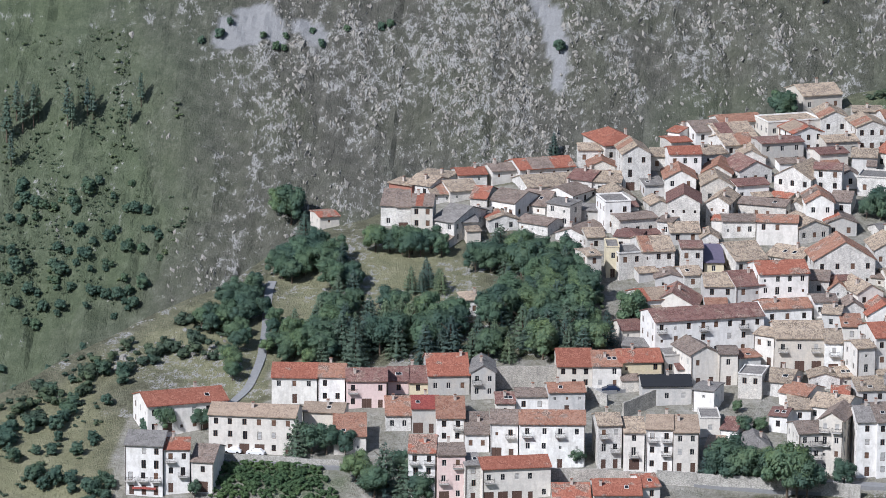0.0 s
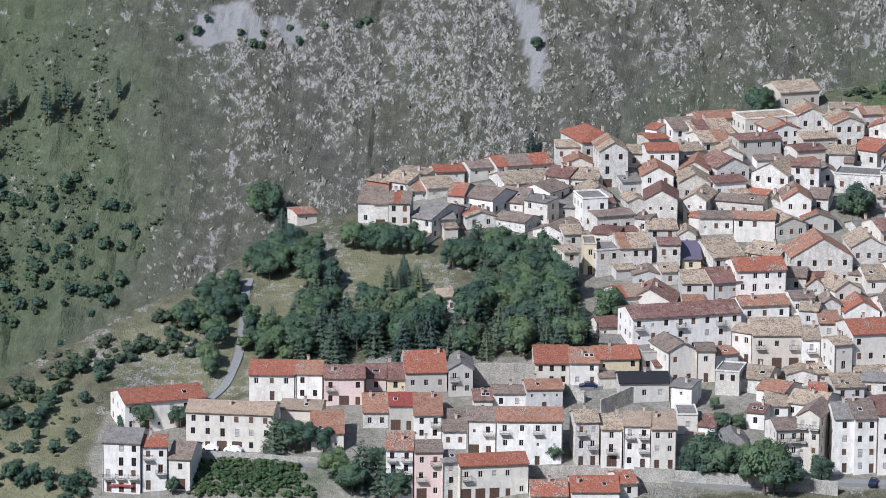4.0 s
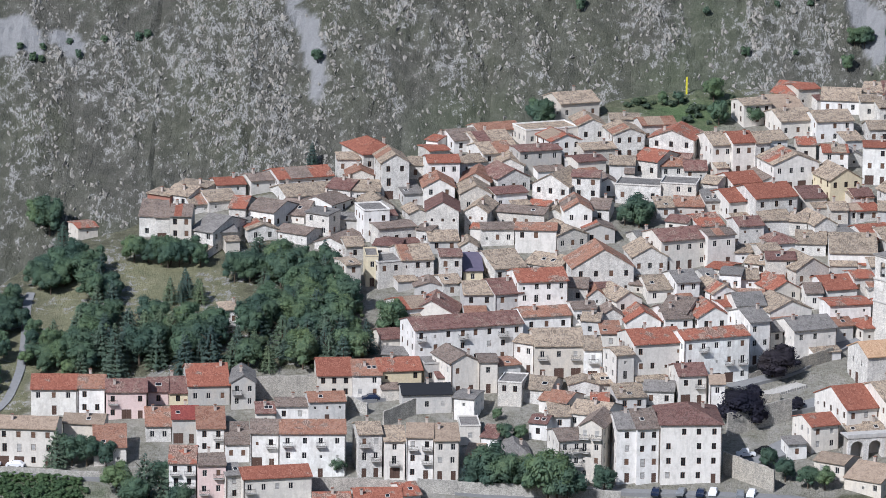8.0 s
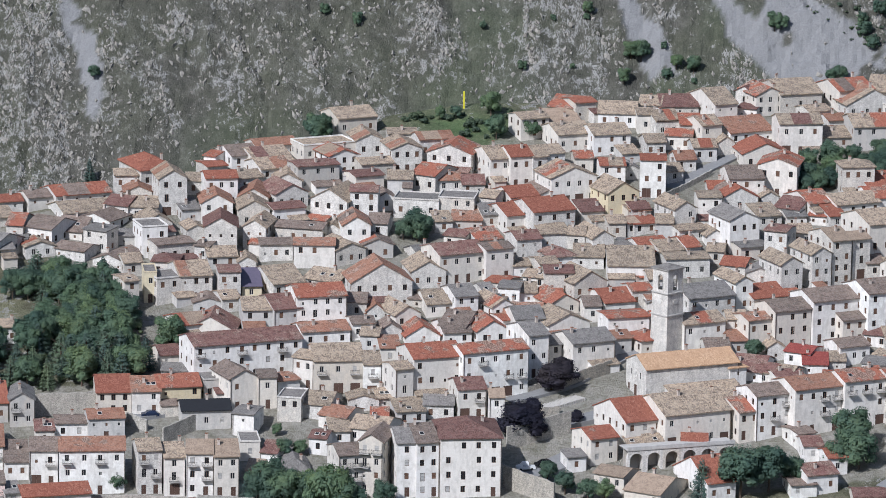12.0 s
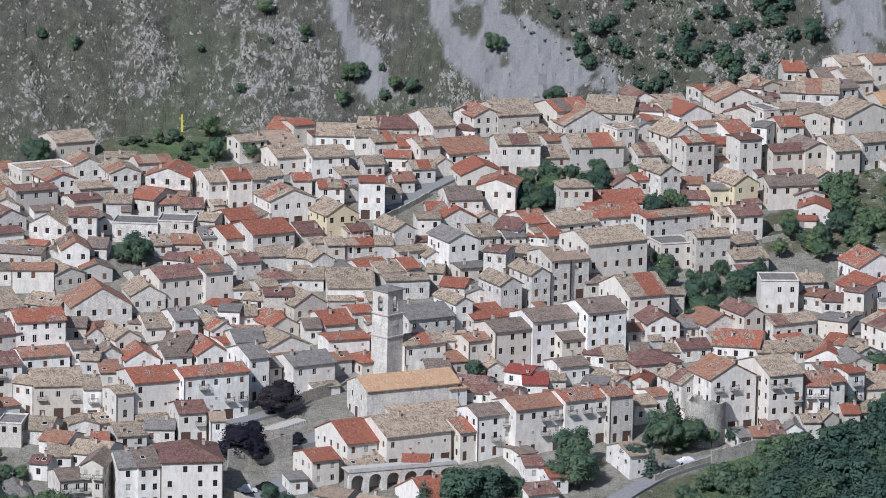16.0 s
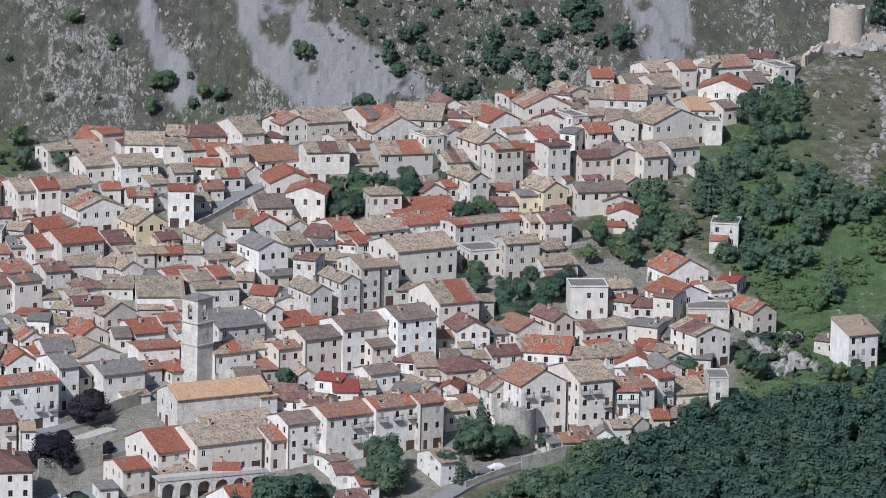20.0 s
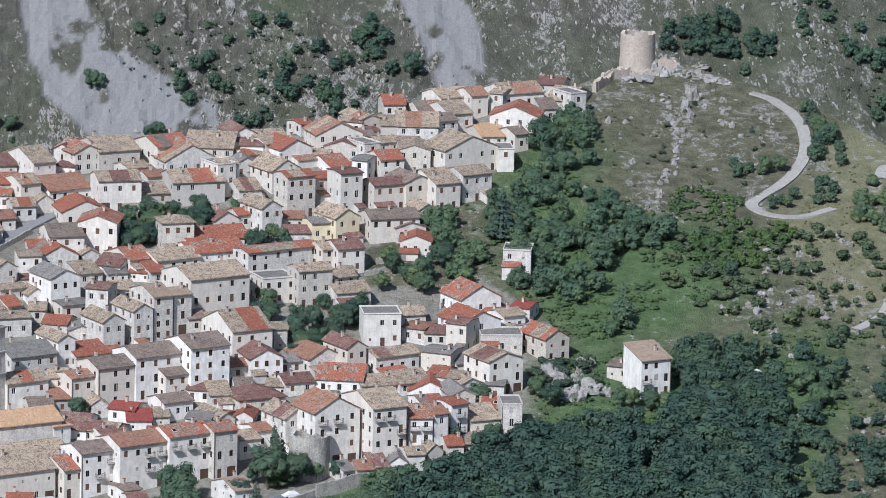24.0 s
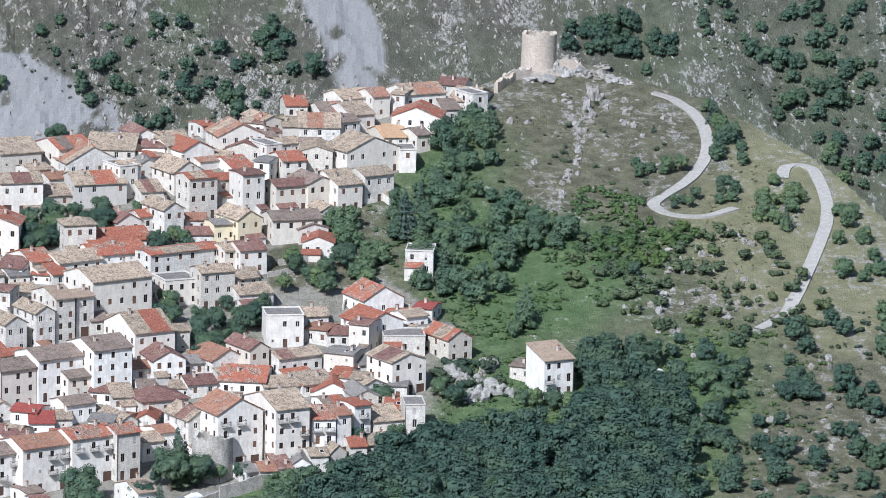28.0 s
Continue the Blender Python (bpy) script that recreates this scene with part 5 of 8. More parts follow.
house(-63.4, 1226.5, 7.7, 11.0, 5.3, 27, "grw", 1.4)
house(105.8, 1226.5, 6.7, 11.0, 6.7, 26, "gty", 2.0)
house(99.8, 1227.0, 6.0, 7.4, 5.0, 15, "fgy", 0.6)
house(117.7, 1227.5, 12.9, 9.6, 6.0, 12, "fkc", 1.5)
house(121.8, 1227.5, 7.7, 11.0, 3.7, 12, "gks", 1.2)
house(-10.9, 1228.0, 4.6, 8.5, 6.4, 27, "ftw", 1.4)
house(-37.5, 1228.2, 11.3, 11.0, 5.7, -11, "grs", 2.2)
house(-47.9, 1229.2, 7.7, 11.0, 6.2, 17, "gts", 1.5)
house(-81.8, 1230.0, 10.0, 9.6, 3.3, 27, "fts", 1.5)
house(-4.1, 1230.0, 4.7, 7.4, 4.5, 7, "frc", 1.1)
house(-97.1, 1230.2, 3.5, 7.4, 2.8, -27, "frw", 0.6)
house(-88.2, 1230.5, 7.4, 10.6, 3.1, 27, "fkw", 1.7)
house(87.3, 1231.8, 5.6, 11.0, 6.9, 27, "gts", 1.7)
house(76.3, 1233.0, 6.7, 11.0, 3.3, 23, "gmc", 1.9)
house(-67.5, 1235.5, 14.1, 8.5, 4.2, 27, "ntw", 0.0)
house(41.2, 1236.2, 11.7, 11.0, 4.0, 13, "grc", 2.5)
house(-80.8, 1237.8, 11.3, 7.5, 2.7, 27, "fos", 1.2)
house(-57.5, 1238.0, 7.0, 11.0, 4.4, 15, "gts", 1.6)
house(-40.9, 1238.0, 9.0, 7.5, 5.1, 20, "fos", 1.2)
house(95.3, 1242.0, 7.9, 7.4, 10.5, 23, "frs", 1.0)
house(2.8, 1242.2, 9.7, 10.9, 5.5, 19, "ftw", 1.7)
house(-49.7, 1242.8, 7.3, 7.4, 4.2, 7, "fts", 0.7)
house(-6.4, 1244.0, 9.4, 12.0, 4.6, 24, "ftwB", 1.9)
house(108.1, 1244.0, 6.2, 7.4, 10.5, 23, "fmc", 0.4)
house(50.0, 1245.2, 11.0, 9.8, 8.0, 10, "ftc", 1.6)
house(118.1, 1246.0, 9.1, 7.6, 6.8, 20, "fmc", 1.2)
house(19.4, 1246.2, 7.0, 7.4, 3.8, -5, "frcB", 1.0)
house(132.8, 1246.5, 7.2, 15.3, 7.0, 25, "ftw", 2.5)
house(27.8, 1246.8, 5.6, 9.8, 6.5, 27, "ftw", 1.6)
house(125.8, 1248.0, 8.0, 11.0, 6.7, 23, "gkc", 1.6)
house(70.0, 1249.5, 13.6, 13.2, 5.9, 12, "ftg", 2.1)
house(83.1, 1250.2, 6.2, 12.0, 3.6, 16, "ftc", 1.9)
house(22.5, 1250.5, 5.3, 11.0, 4.9, 6, "frs", 1.8)
house(102.6, 1250.8, 6.1, 7.4, 6.5, 16, "frs", 1.0)
house(-61.4, 1251.2, 10.7, 11.0, 4.6, 27, "ftc", 1.8)
house(-16.7, 1251.2, 7.7, 7.4, 5.4, 27, "ftw", 1.0)
house(37.9, 1251.2, 12.2, 15.3, 3.2, 27, "fow", 2.5)
house(140.7, 1251.8, 8.8, 8.8, 7.2, 27, "fts", 1.4)
house(16.9, 1253.2, 6.4, 9.9, 4.9, 20, "fts", 1.6)
house(16.8, 1253.5, 6.4, 11.0, 4.5, 19, "ftw", 1.8)
house(77.3, 1253.8, 5.3, 8.5, 8.6, 27, "ngc", 0.0)
house(-9.1, 1255.2, 8.5, 7.7, 2.6, 17, "sbc", 2.2)
house(78.1, 1255.2, 5.3, 7.4, 7.9, 22, "ftw", 1.0)
house(11.3, 1256.2, 4.5, 7.4, 4.9, 7, "ftwB", 1.0)
house(92.7, 1257.5, 8.7, 11.0, 5.7, 27, "gtc", 2.6)
house(59.9, 1257.8, 5.4, 7.4, 3.8, 22, "fosB", 1.0)
house(4.0, 1259.5, 9.8, 12.2, 3.6, -2, "ftw", 2.0)
house(-4.0, 1262.5, 5.9, 7.4, 5.0, 27, "frs", 0.7)
house(31.6, 1263.0, 6.4, 16.0, 5.2, 26, "ftc", 2.8)
house(111.7, 1263.2, 4.3, 7.4, 5.9, -27, "fgw", 0.4)
house(-10.2, 1263.8, 7.5, 12.3, 3.1, -22, "fry", 2.0)
house(55.5, 1264.2, 6.3, 7.4, 3.4, 26, "fts", 1.0)
house(120.3, 1265.2, 6.5, 10.1, 5.3, 16, "frc", 1.6)
house(37.0, 1267.0, 5.1, 7.4, 2.5, -19, "fmw", 0.4)
house(19.9, 1267.8, 9.7, 12.3, 2.3, 7, "fms", 2.0)
house(12.2, 1268.0, 5.7, 10.1, 2.4, -8, "ftc", 1.6)
house(107.5, 1268.2, 6.4, 12.3, 2.3, 27, "frw", 2.0)
house(69.2, 1268.5, 14.3, 11.0, 3.7, 18, "gts", 3.8)
house(43.0, 1269.0, 8.0, 11.0, 5.3, 23, "grc", 1.9)
house(141.1, 1269.2, 16.2, 11.0, 6.6, 27, "gtc", 3.2)
house(126.3, 1269.5, 8.3, 11.0, 6.0, -7, "gts", 1.3)
house(150.1, 1270.8, 4.3, 8.5, 5.7, 1, "ngc", 0.0)
house(50.8, 1271.2, 11.4, 15.8, 4.9, 21, "fts", 2.5)
house(96.4, 1273.5, 9.3, 11.0, 4.7, 27, "grw", 2.2)
house(115.9, 1273.8, 4.8, 8.5, 5.8, 27, "ngs", 0.0)
house(36.3, 1274.0, 4.8, 11.0, 4.0, -27, "gms", 1.3)
house(65.1, 1274.5, 10.1, 12.5, 4.8, 27, "frc", 2.0)
house(87.4, 1275.0, 8.5, 7.4, 2.5, 27, "frc", 1.0)
house(101.8, 1275.2, 6.5, 7.4, 2.5, -10, "fts", 0.7)
house(85.0, 1276.8, 6.0, 7.4, 4.1, -4, "fmw", 0.7)
house(108.3, 1277.2, 9.0, 11.0, 3.6, -12, "gms", 1.6)
house(74.0, 1277.8, 12.5, 16.0, 3.1, -11, "fts", 2.8)
house(91.8, 1278.0, 7.2, 8.0, 4.2, 27, "ftc", 1.3)
house(108.1, 1280.8, 12.5, 11.0, 5.5, 14, "goc", 2.9)
house(121.1, 1283.0, 6.3, 7.4, 2.5, 24, "fts", 1.0)
house(155.6, 1283.2, 4.2, 8.0, 4.7, 27, "fkc", 1.3)
house(128.6, 1285.0, 10.7, 15.0, 5.9, -5, "fts", 2.4)
house(83.7, 1285.5, 6.3, 11.0, 3.6, 17, "gmw", 1.6)
house(148.6, 1285.5, 5.5, 13.8, 3.1, 3, "fOs", 2.2)
house(90.5, 1285.8, 9.0, 8.0, 2.6, 18, "ftc", 1.3)
house(115.2, 1286.5, 6.0, 8.0, 2.7, 27, "fkc", 1.3)
house(149.7, 1286.8, 8.6, 12.6, 2.6, 16, "fOc", 2.0)
house(137.0, 1288.8, 5.8, 8.1, 5.9, 27, "fks", 1.3)
house(154.3, 1290.5, 12.8, 11.0, 6.4, -14, "grw", 2.6)
house(100.5, 1293.2, 3.9, 7.4, 3.0, 26, "frs", 0.5)
house(111.8, 1293.5, 6.3, 7.4, 3.7, -27, "ftc", 0.8)
house(117.2, 1293.8, 5.5, 11.0, 4.3, 27, "gtc", 1.0)
house(141.0, 1296.2, 7.0, 14.0, 4.8, 22, "fts", 2.2)
house(134.5, 1301.5, 7.5, 12.9, 2.8, 15, "fkc", 2.1)
house(124.4, 1305.0, 5.8, 10.6, 3.6, 3, "frs", 1.7)
house(146.9, 1305.5, 5.0, 9.5, 5.9, 21, "fow", 1.5)
house(173.2, 1306.2, 4.9, 8.5, 6.2, 27, "ngs", 0.0)
house(151.4, 1307.2, 3.8, 7.4, 5.8, -27, "fts", 0.5)
house(141.2, 1309.2, 9.5, 10.7, 3.9, 23, "ftc", 1.7)
house(168.3, 1309.2, 7.2, 15.4, 3.2, -27, "fts", 2.5)
house(159.3, 1311.0, 12.0, 11.9, 4.4, 20, "ftc", 1.9)
house(167.1, 1320.5, 7.4, 8.4, 3.0, -20, "fms", 1.3)
house(9.5, 1082.5, 4.2, 8.4, 2.8, 14, "ftw", 1.0)
house(22.2, 1082.8, 5.8, 7.2, 3.3, 0, "frs", 1.5)
house(13.8, 1083.5, 3.9, 8.1, 2.8, 20, "fts", 1.2)
house(-56.4, 1085.2, 4.7, 7.5, 3.1, 8, "stw", 1.5)
house(99.7, 1097.5, 3.9, 7.8, 3.8, 8, "fog", 1.2)
house(103.6, 1099.8, 4.0, 7.1, 3.2, 12, "smw", 1.6)
house(-41.0, 1095.5, 6.7, 7.5, 3.1, 14, "stg", 1.2)
house(107.6, 1102.2, 4.0, 8.4, 3.1, 0, "ggw", 1.4)
house(-35.0, 1098.0, 6.8, 7.2, 3.6, 0, "fgs", 1.4)
house(111.8, 1104.5, 4.3, 6.2, 3.9, 8, "fts", 1.1)
house(116.4, 1106.8, 4.0, 7.4, 3.5, 20, "gtg", 1.7)
house(-51.9, 1101.5, 6.8, 6.2, 2.7, 8, "gts", 1.0)
house(-47.1, 1103.0, 4.0, 8.5, 2.5, 14, "fts", 1.2)
house(121.2, 1109.2, 4.0, 7.8, 3.8, 8, "frs", 1.4)
house(125.3, 1111.5, 4.0, 6.5, 3.1, 20, "sts", 1.2)
house(129.2, 1114.0, 5.4, 8.2, 2.7, 8, "sks", 1.4)
house(22.2, 1123.2, 6.9, 6.2, 2.7, 14, "gtw", 1.7)
house(55.2, 1126.8, 4.0, 6.3, 2.5, 8, "fts", 1.4)
house(-96.6, 1122.2, 6.3, 8.3, 2.4, 20, "fmw", 1.4)
house(-47.1, 1125.2, 4.6, 7.5, 3.7, 8, "sow", 1.1)
house(28.0, 1129.2, 5.8, 7.0, 3.7, 12, "fkg", 1.5)
house(41.3, 1131.0, 4.1, 8.0, 3.3, 12, "gts", 1.3)
house(32.7, 1132.8, 4.1, 7.6, 3.8, 14, "sog", 1.5)
house(-52.2, 1130.8, 4.4, 6.9, 4.0, -6, "ftg", 1.1)
house(6.2, 1133.0, 4.1, 7.8, 3.7, 20, "fog", 1.0)
house(69.3, 1135.5, 5.2, 6.3, 3.5, 8, "sts", 1.7)
house(-98.2, 1131.2, 4.4, 7.6, 3.4, 8, "fts", 1.0)
house(-47.5, 1136.8, 5.0, 6.9, 2.6, 12, "gks", 1.6)
house(15.1, 1143.8, 4.7, 6.1, 3.4, 12, "frg", 1.3)
house(74.3, 1150.8, 4.1, 6.7, 3.3, 14, "fos", 1.1)
house(-51.5, 1147.0, 4.1, 8.2, 2.4, 8, "gos", 1.7)
house(-1.0, 1149.0, 4.1, 7.0, 3.9, 12, "fkw", 1.5)
house(127.8, 1154.0, 4.4, 7.0, 2.5, 20, "fgc", 1.4)
house(-56.1, 1148.0, 4.7, 8.0, 3.9, 0, "fks", 1.4)
house(86.8, 1153.5, 5.3, 6.3, 3.2, 12, "fgs", 1.2)
house(-90.7, 1149.0, 7.1, 7.3, 2.5, 8, "gkg", 1.1)
house(-85.5, 1149.2, 4.4, 8.3, 3.5, 20, "fts", 1.1)
house(15.4, 1154.2, 7.1, 6.1, 2.7, 12, "ggc", 1.2)
house(-16.2, 1158.0, 4.2, 6.5, 2.7, 8, "ftw", 1.7)
house(14.2, 1164.0, 4.5, 7.7, 3.9, 12, "fts", 1.3)
house(122.3, 1168.2, 5.4, 7.2, 3.4, -6, "fms", 1.2)
house(38.3, 1171.0, 6.0, 6.9, 2.7, 0, "ggs", 1.2)
house(-110.2, 1167.5, 4.5, 7.0, 3.5, 20, "fts", 1.4)
house(-18.1, 1172.2, 4.2, 7.3, 2.7, 14, "ftw", 1.0)
house(65.8, 1175.8, 4.2, 8.3, 3.6, 12, "fks", 1.3)
house(-83.3, 1171.0, 4.2, 6.9, 2.6, 8, "gts", 1.3)
house(118.0, 1180.2, 6.4, 6.1, 2.6, 12, "fts", 1.5)
house(-89.4, 1173.2, 7.2, 7.4, 2.9, 14, "ftg", 1.6)
house(-2.3, 1177.8, 7.3, 7.5, 2.7, 0, "sts", 1.4)
house(27.9, 1181.5, 4.2, 8.0, 3.1, -6, "fts", 1.1)
house(-133.2, 1176.2, 7.2, 7.1, 2.9, 20, "gts", 1.2)
house(-52.6, 1179.5, 7.3, 7.6, 3.7, 12, "gkg", 1.4)
house(-10.6, 1187.5, 7.3, 6.1, 3.9, 14, "sts", 1.1)
house(-5.4, 1187.8, 4.3, 6.2, 3.7, -6, "fts", 1.4)
house(-96.6, 1186.5, 4.3, 7.5, 3.5, 20, "gts", 1.0)
house(28.1, 1191.5, 4.3, 6.4, 2.6, 20, "gtw", 1.4)
house(48.9, 1192.2, 5.2, 7.9, 3.4, 8, "ftc", 1.4)
house(-64.2, 1190.2, 4.3, 6.9, 2.5, -6, "gts", 1.4)
house(-53.4, 1192.0, 4.9, 8.0, 3.5, -6, "fks", 1.6)
house(4.4, 1194.2, 4.3, 8.0, 3.9, 12, "fts", 1.1)
house(15.8, 1194.8, 4.3, 7.3, 3.9, 0, "ftg", 1.4)
house(-37.5, 1195.2, 4.3, 6.4, 2.9, 12, "sts", 1.1)
house(-32.0, 1196.8, 7.4, 8.4, 2.6, 0, "sog", 1.6)
house(-26.1, 1198.2, 4.3, 6.3, 3.5, 14, "sgs", 1.4)
house(-1.6, 1200.5, 5.9, 6.4, 3.9, 20, "smc", 1.5)
house(41.4, 1202.2, 6.2, 7.9, 3.0, 20, "sts", 1.4)
house(57.9, 1202.8, 4.3, 8.5, 3.1, 20, "srs", 1.7)
house(-98.9, 1197.8, 4.9, 8.4, 3.3, 20, "sgg", 1.2)
house(-52.0, 1207.5, 4.3, 6.8, 3.1, 12, "gkw", 1.2)
house(41.7, 1213.8, 4.4, 7.2, 2.7, 12, "gts", 1.2)
house(-99.6, 1213.2, 4.4, 8.0, 3.8, 0, "fts", 1.2)
house(-49.1, 1216.5, 6.2, 6.8, 4.0, 0, "ftg", 1.4)
house(-31.0, 1217.2, 5.6, 6.6, 2.8, 8, "fms", 1.7)
house(-36.8, 1218.5, 5.9, 7.8, 3.1, 12, "fos", 1.2)
house(93.3, 1226.5, 6.6, 7.0, 2.7, 0, "fms", 1.3)
house(18.5, 1227.2, 4.4, 6.9, 2.8, 20, "fts", 1.4)
house(7.7, 1228.2, 4.7, 6.9, 2.6, 14, "ggs", 1.2)
house(81.1, 1235.2, 4.4, 7.0, 3.6, 20, "frs", 1.1)
house(93.2, 1235.8, 5.1, 6.3, 2.5, 0, "fos", 1.1)
house(21.3, 1234.0, 5.1, 6.8, 3.0, 14, "fos", 1.5)
house(127.0, 1238.5, 4.5, 7.8, 3.7, 20, "gtg", 1.3)
house(7.7, 1237.5, 4.8, 7.1, 2.7, 20, "stg", 1.1)
house(26.1, 1239.8, 6.0, 7.7, 3.7, 12, "ftg", 1.4)
house(13.8, 1241.8, 5.1, 7.1, 3.9, 14, "fts", 1.4)
house(31.4, 1244.0, 4.5, 6.9, 3.1, 12, "gts", 1.6)
house(59.2, 1249.2, 7.4, 6.7, 3.0, 14, "stg", 1.5)
house(83.1, 1265.5, 5.5, 8.3, 4.0, 8, "ggg", 1.5)
house(121.8, 1291.2, 4.6, 7.7, 3.6, 0, "stg", 1.2)
house(165.2, 1302.0, 4.7, 7.1, 3.8, 8, "sks", 1.5)



# ---- trees ----
def leaves(points, normals, size, rng):
    """Small bent leaf sprays, one quad each, at points, facing roughly along normals; each takes its shading from the crown's outer form."""
    verts, faces, shade = [], [], []
    for p, smooth in zip(points, normals):
        n = (Vector(smooth) + Vector((rng.gauss(0, 0.17), rng.gauss(0, 0.17), rng.gauss(0, 0.17)))).normalized()
        u = n.orthogonal().normalized()
        u.rotate(Matrix.Rotation(rng.uniform(0, 6.28), 3, n))
        v = n.cross(u)
        s = size * rng.uniform(0.6, 1.3)
        b = len(verts)
        bend = n * s * 0.25
        for q in (p - u * s - v * s * 0.7 - bend, p + u * s - v * s * 0.7, p + u * s + v * s * 0.7 - bend, p - u * s + v * s * 0.7):
            verts.append(tuple(q))
        shade += [tuple((Vector(smooth) * 0.62 + n * 0.3 + Vector((0, 0, 0.32))).normalized())] * 4
        faces.append([b, b + 1, b + 2, b + 3])
    return verts, faces, shade


def crown_mesh(name, verts, faces, shade, mat):
    me = mesh_of(name, verts, faces, mat)
    me.shade_smooth()
    me.normals_split_custom_set_from_vertices(shade)
    return me


BALL_POINTS = [(a, b, c) for c in (-1, 1) for b in (-1, 1) for a in (-1, 1)]
BALL_FACES = [[0, 2, 3, 1], [4, 5, 7, 6], [0, 1, 5, 4], [1, 3, 7, 5], [3, 2, 6, 7], [2, 0, 4, 6]]


def lobed(lobes, count, size, low, rng, lift=0.25):
    """Leaf sprays over lobes, each lobe closed inside by a small dense body of leaves."""
    points, normals = [], []
    weights = [r * r for c, r in lobes]
    while len(points) < count:
        c, r = rng.choices(lobes, weights)[0]
        n = Vector((rng.gauss(0, 1), rng.gauss(0, 1), rng.gauss(lift, 1))).normalized()
        p = c + n * r * rng.uniform(0.82, 1.06)
        if p.z > low * rng.uniform(0.6, 1.0) and all((p - q).length > s * 0.72 for q, s in lobes):
            points.append(p)
            normals.append((n + (p - Vector((0, 0, 0.3))).normalized() * 0.45).normalized())
    verts, faces, shade = leaves(points, normals, size, rng)
    for c, r in lobes:
        b = len(verts)
        verts += [tuple(c + Vector(p).normalized() * r * rng.uniform(0.8, 1.0)) for p in BALL_POINTS]
        faces += [[b + i for i in f] for f in BALL_FACES]
        shade += [tuple(Vector(p).normalized()) for p in BALL_POINTS]
    return verts, faces, shade


def round_crown(seed, low=0.12, count=1900, size=0.0165):
    """A broad-leaved crown one unit high: uneven lobes set about a stem."""
    rng = random.Random(seed)
    lobes = [(Vector((0, 0, 0.58)), 0.33)]
    for k in range(15):
        a, z = k * 2.4 + rng.uniform(-0.5, 0.5), rng.uniform(low + 0.14, 0.84)
        reach = 0.29 * math.sqrt(max(0.05, 1 - ((z - 0.5) / 0.5) ** 2)) * rng.uniform(0.75, 1.1)
        lobes.append((Vector((math.cos(a) * reach, math.sin(a) * reach, z)), rng.uniform(0.085, 0.17)))
    return lobed(lobes, count, size, low, rng)


def bush_crown(seed, count=170, size=0.048, lumps=5):
    rng = random.Random(seed)
    lobes = [(Vector((rng.uniform(-0.4, 0.4), rng.uniform(-0.4, 0.4), rng.uniform(0.1, 0.6))), rng.uniform(0.2, 0.36)) for k in range(lumps)]
    return lobed(lobes, count, size, -0.1, rng)


def tuft_crown(seed, count=26):
    rng = random.Random(seed)
    return lobed([(Vector((rng.uniform(-0.4, 0.4), rng.uniform(-0.4, 0.4), 0.1)), rng.uniform(0.25, 0.45))], count, 0.11, -0.2, rng)


def fir_crown(seed, girth=0.36, count=2100, droop=0.10, low=0.06):
    """A conifer one unit high: whorls of drooping boughs, thinner to the tip."""
    rng = random.Random(seed)
    points, normals = [], []
    while len(points) < count:
        z = low + (1 - low) * (1 - math.sqrt(rng.random()))
        whorl = 0.75 + 0.25 * math.sin(z * 55 + seed)
        r = girth * (1 - z) ** 0.7 * whorl * rng.uniform(0.55, 1.1) + 0.01
        a = rng.uniform(0, 6.28)
        a += 0.25 * math.sin(a * 7 + seed)
        points.append(Vector((math.cos(a) * r, math.sin(a) * r, z - droop * r / girth * 0.5)))
        normals.append(Vector((math.cos(a) * 0.6, math.sin(a) * 0.6, 0.8)))
    return leaves(points, normals, 0.0185, rng)


def trunk_mesh(top, thick, seed):
    """A tapered stem with four limbs."""
    rng = random.Random(seed)
    verts, faces = [], []

    def limb(a, b, r0, r1, n=6):
        start = len(verts)
        axis = (b - a).normalized()
        u = axis.orthogonal().normalized()
        v = axis.cross(u)
        for p, r in ((a, r0), (a.lerp(b, 0.5) + u * r0 * 0.4, (r0 + r1) / 2), (b, r1)):
            verts.extend(tuple(p + (u * math.cos(6.283 * k / n) + v * math.sin(6.283 * k / n)) * r) for k in range(n))
        for s in range(2):
            for k in range(n):
                faces.append([start + s * n + k, start + s * n + (k + 1) % n, start + (s + 1) * n + (k + 1) % n, start + (s + 1) * n + k])

    limb(Vector((0, 0, -0.12)), Vector((0.01, 0, top)), thick, thick * 0.35)
    for k in range(4):
        a = k * 1.57 + rng.uniform(-0.4, 0.4)
        z = top * rng.uniform(0.4, 0.75)
        limb(Vector((0, 0, z)), Vector((math.cos(a) * 0.2, math.sin(a) * 0.2, z + 0.2)), thick * 0.5, thick * 0.15, 5)
    return mesh_of("trunk", verts, faces, BARK)


CROWN_DATA = {"d": [round_crown(k) for k in (3, 14, 25, 36, 47)], "c": [fir_crown(k) for k in (5, 6, 7)], "y": [fir_crown(9, 0.17, 1500, 0.0)], "n": [fir_crown(k, 0.15, 420, 0.05, 0.3) for k in (111, 112)], "p": [round_crown(58, 0.02, 1300)],
              "b": [bush_crown(k) for k in (61, 62, 63, 64)]}
WILD_DATA = {"c": [fir_crown(k, 0.3, 900) for k in (121, 122)], "d": [round_crown(k, 0.12, 820, 0.0235) for k in (71, 72, 73, 74, 75, 76)], "b": CROWN_DATA["b"], "u": [bush_crown(k, 74, 0.066, 3) for k in (81, 82, 83)], "t": [tuft_crown(k) for k in (91, 92, 93)]}
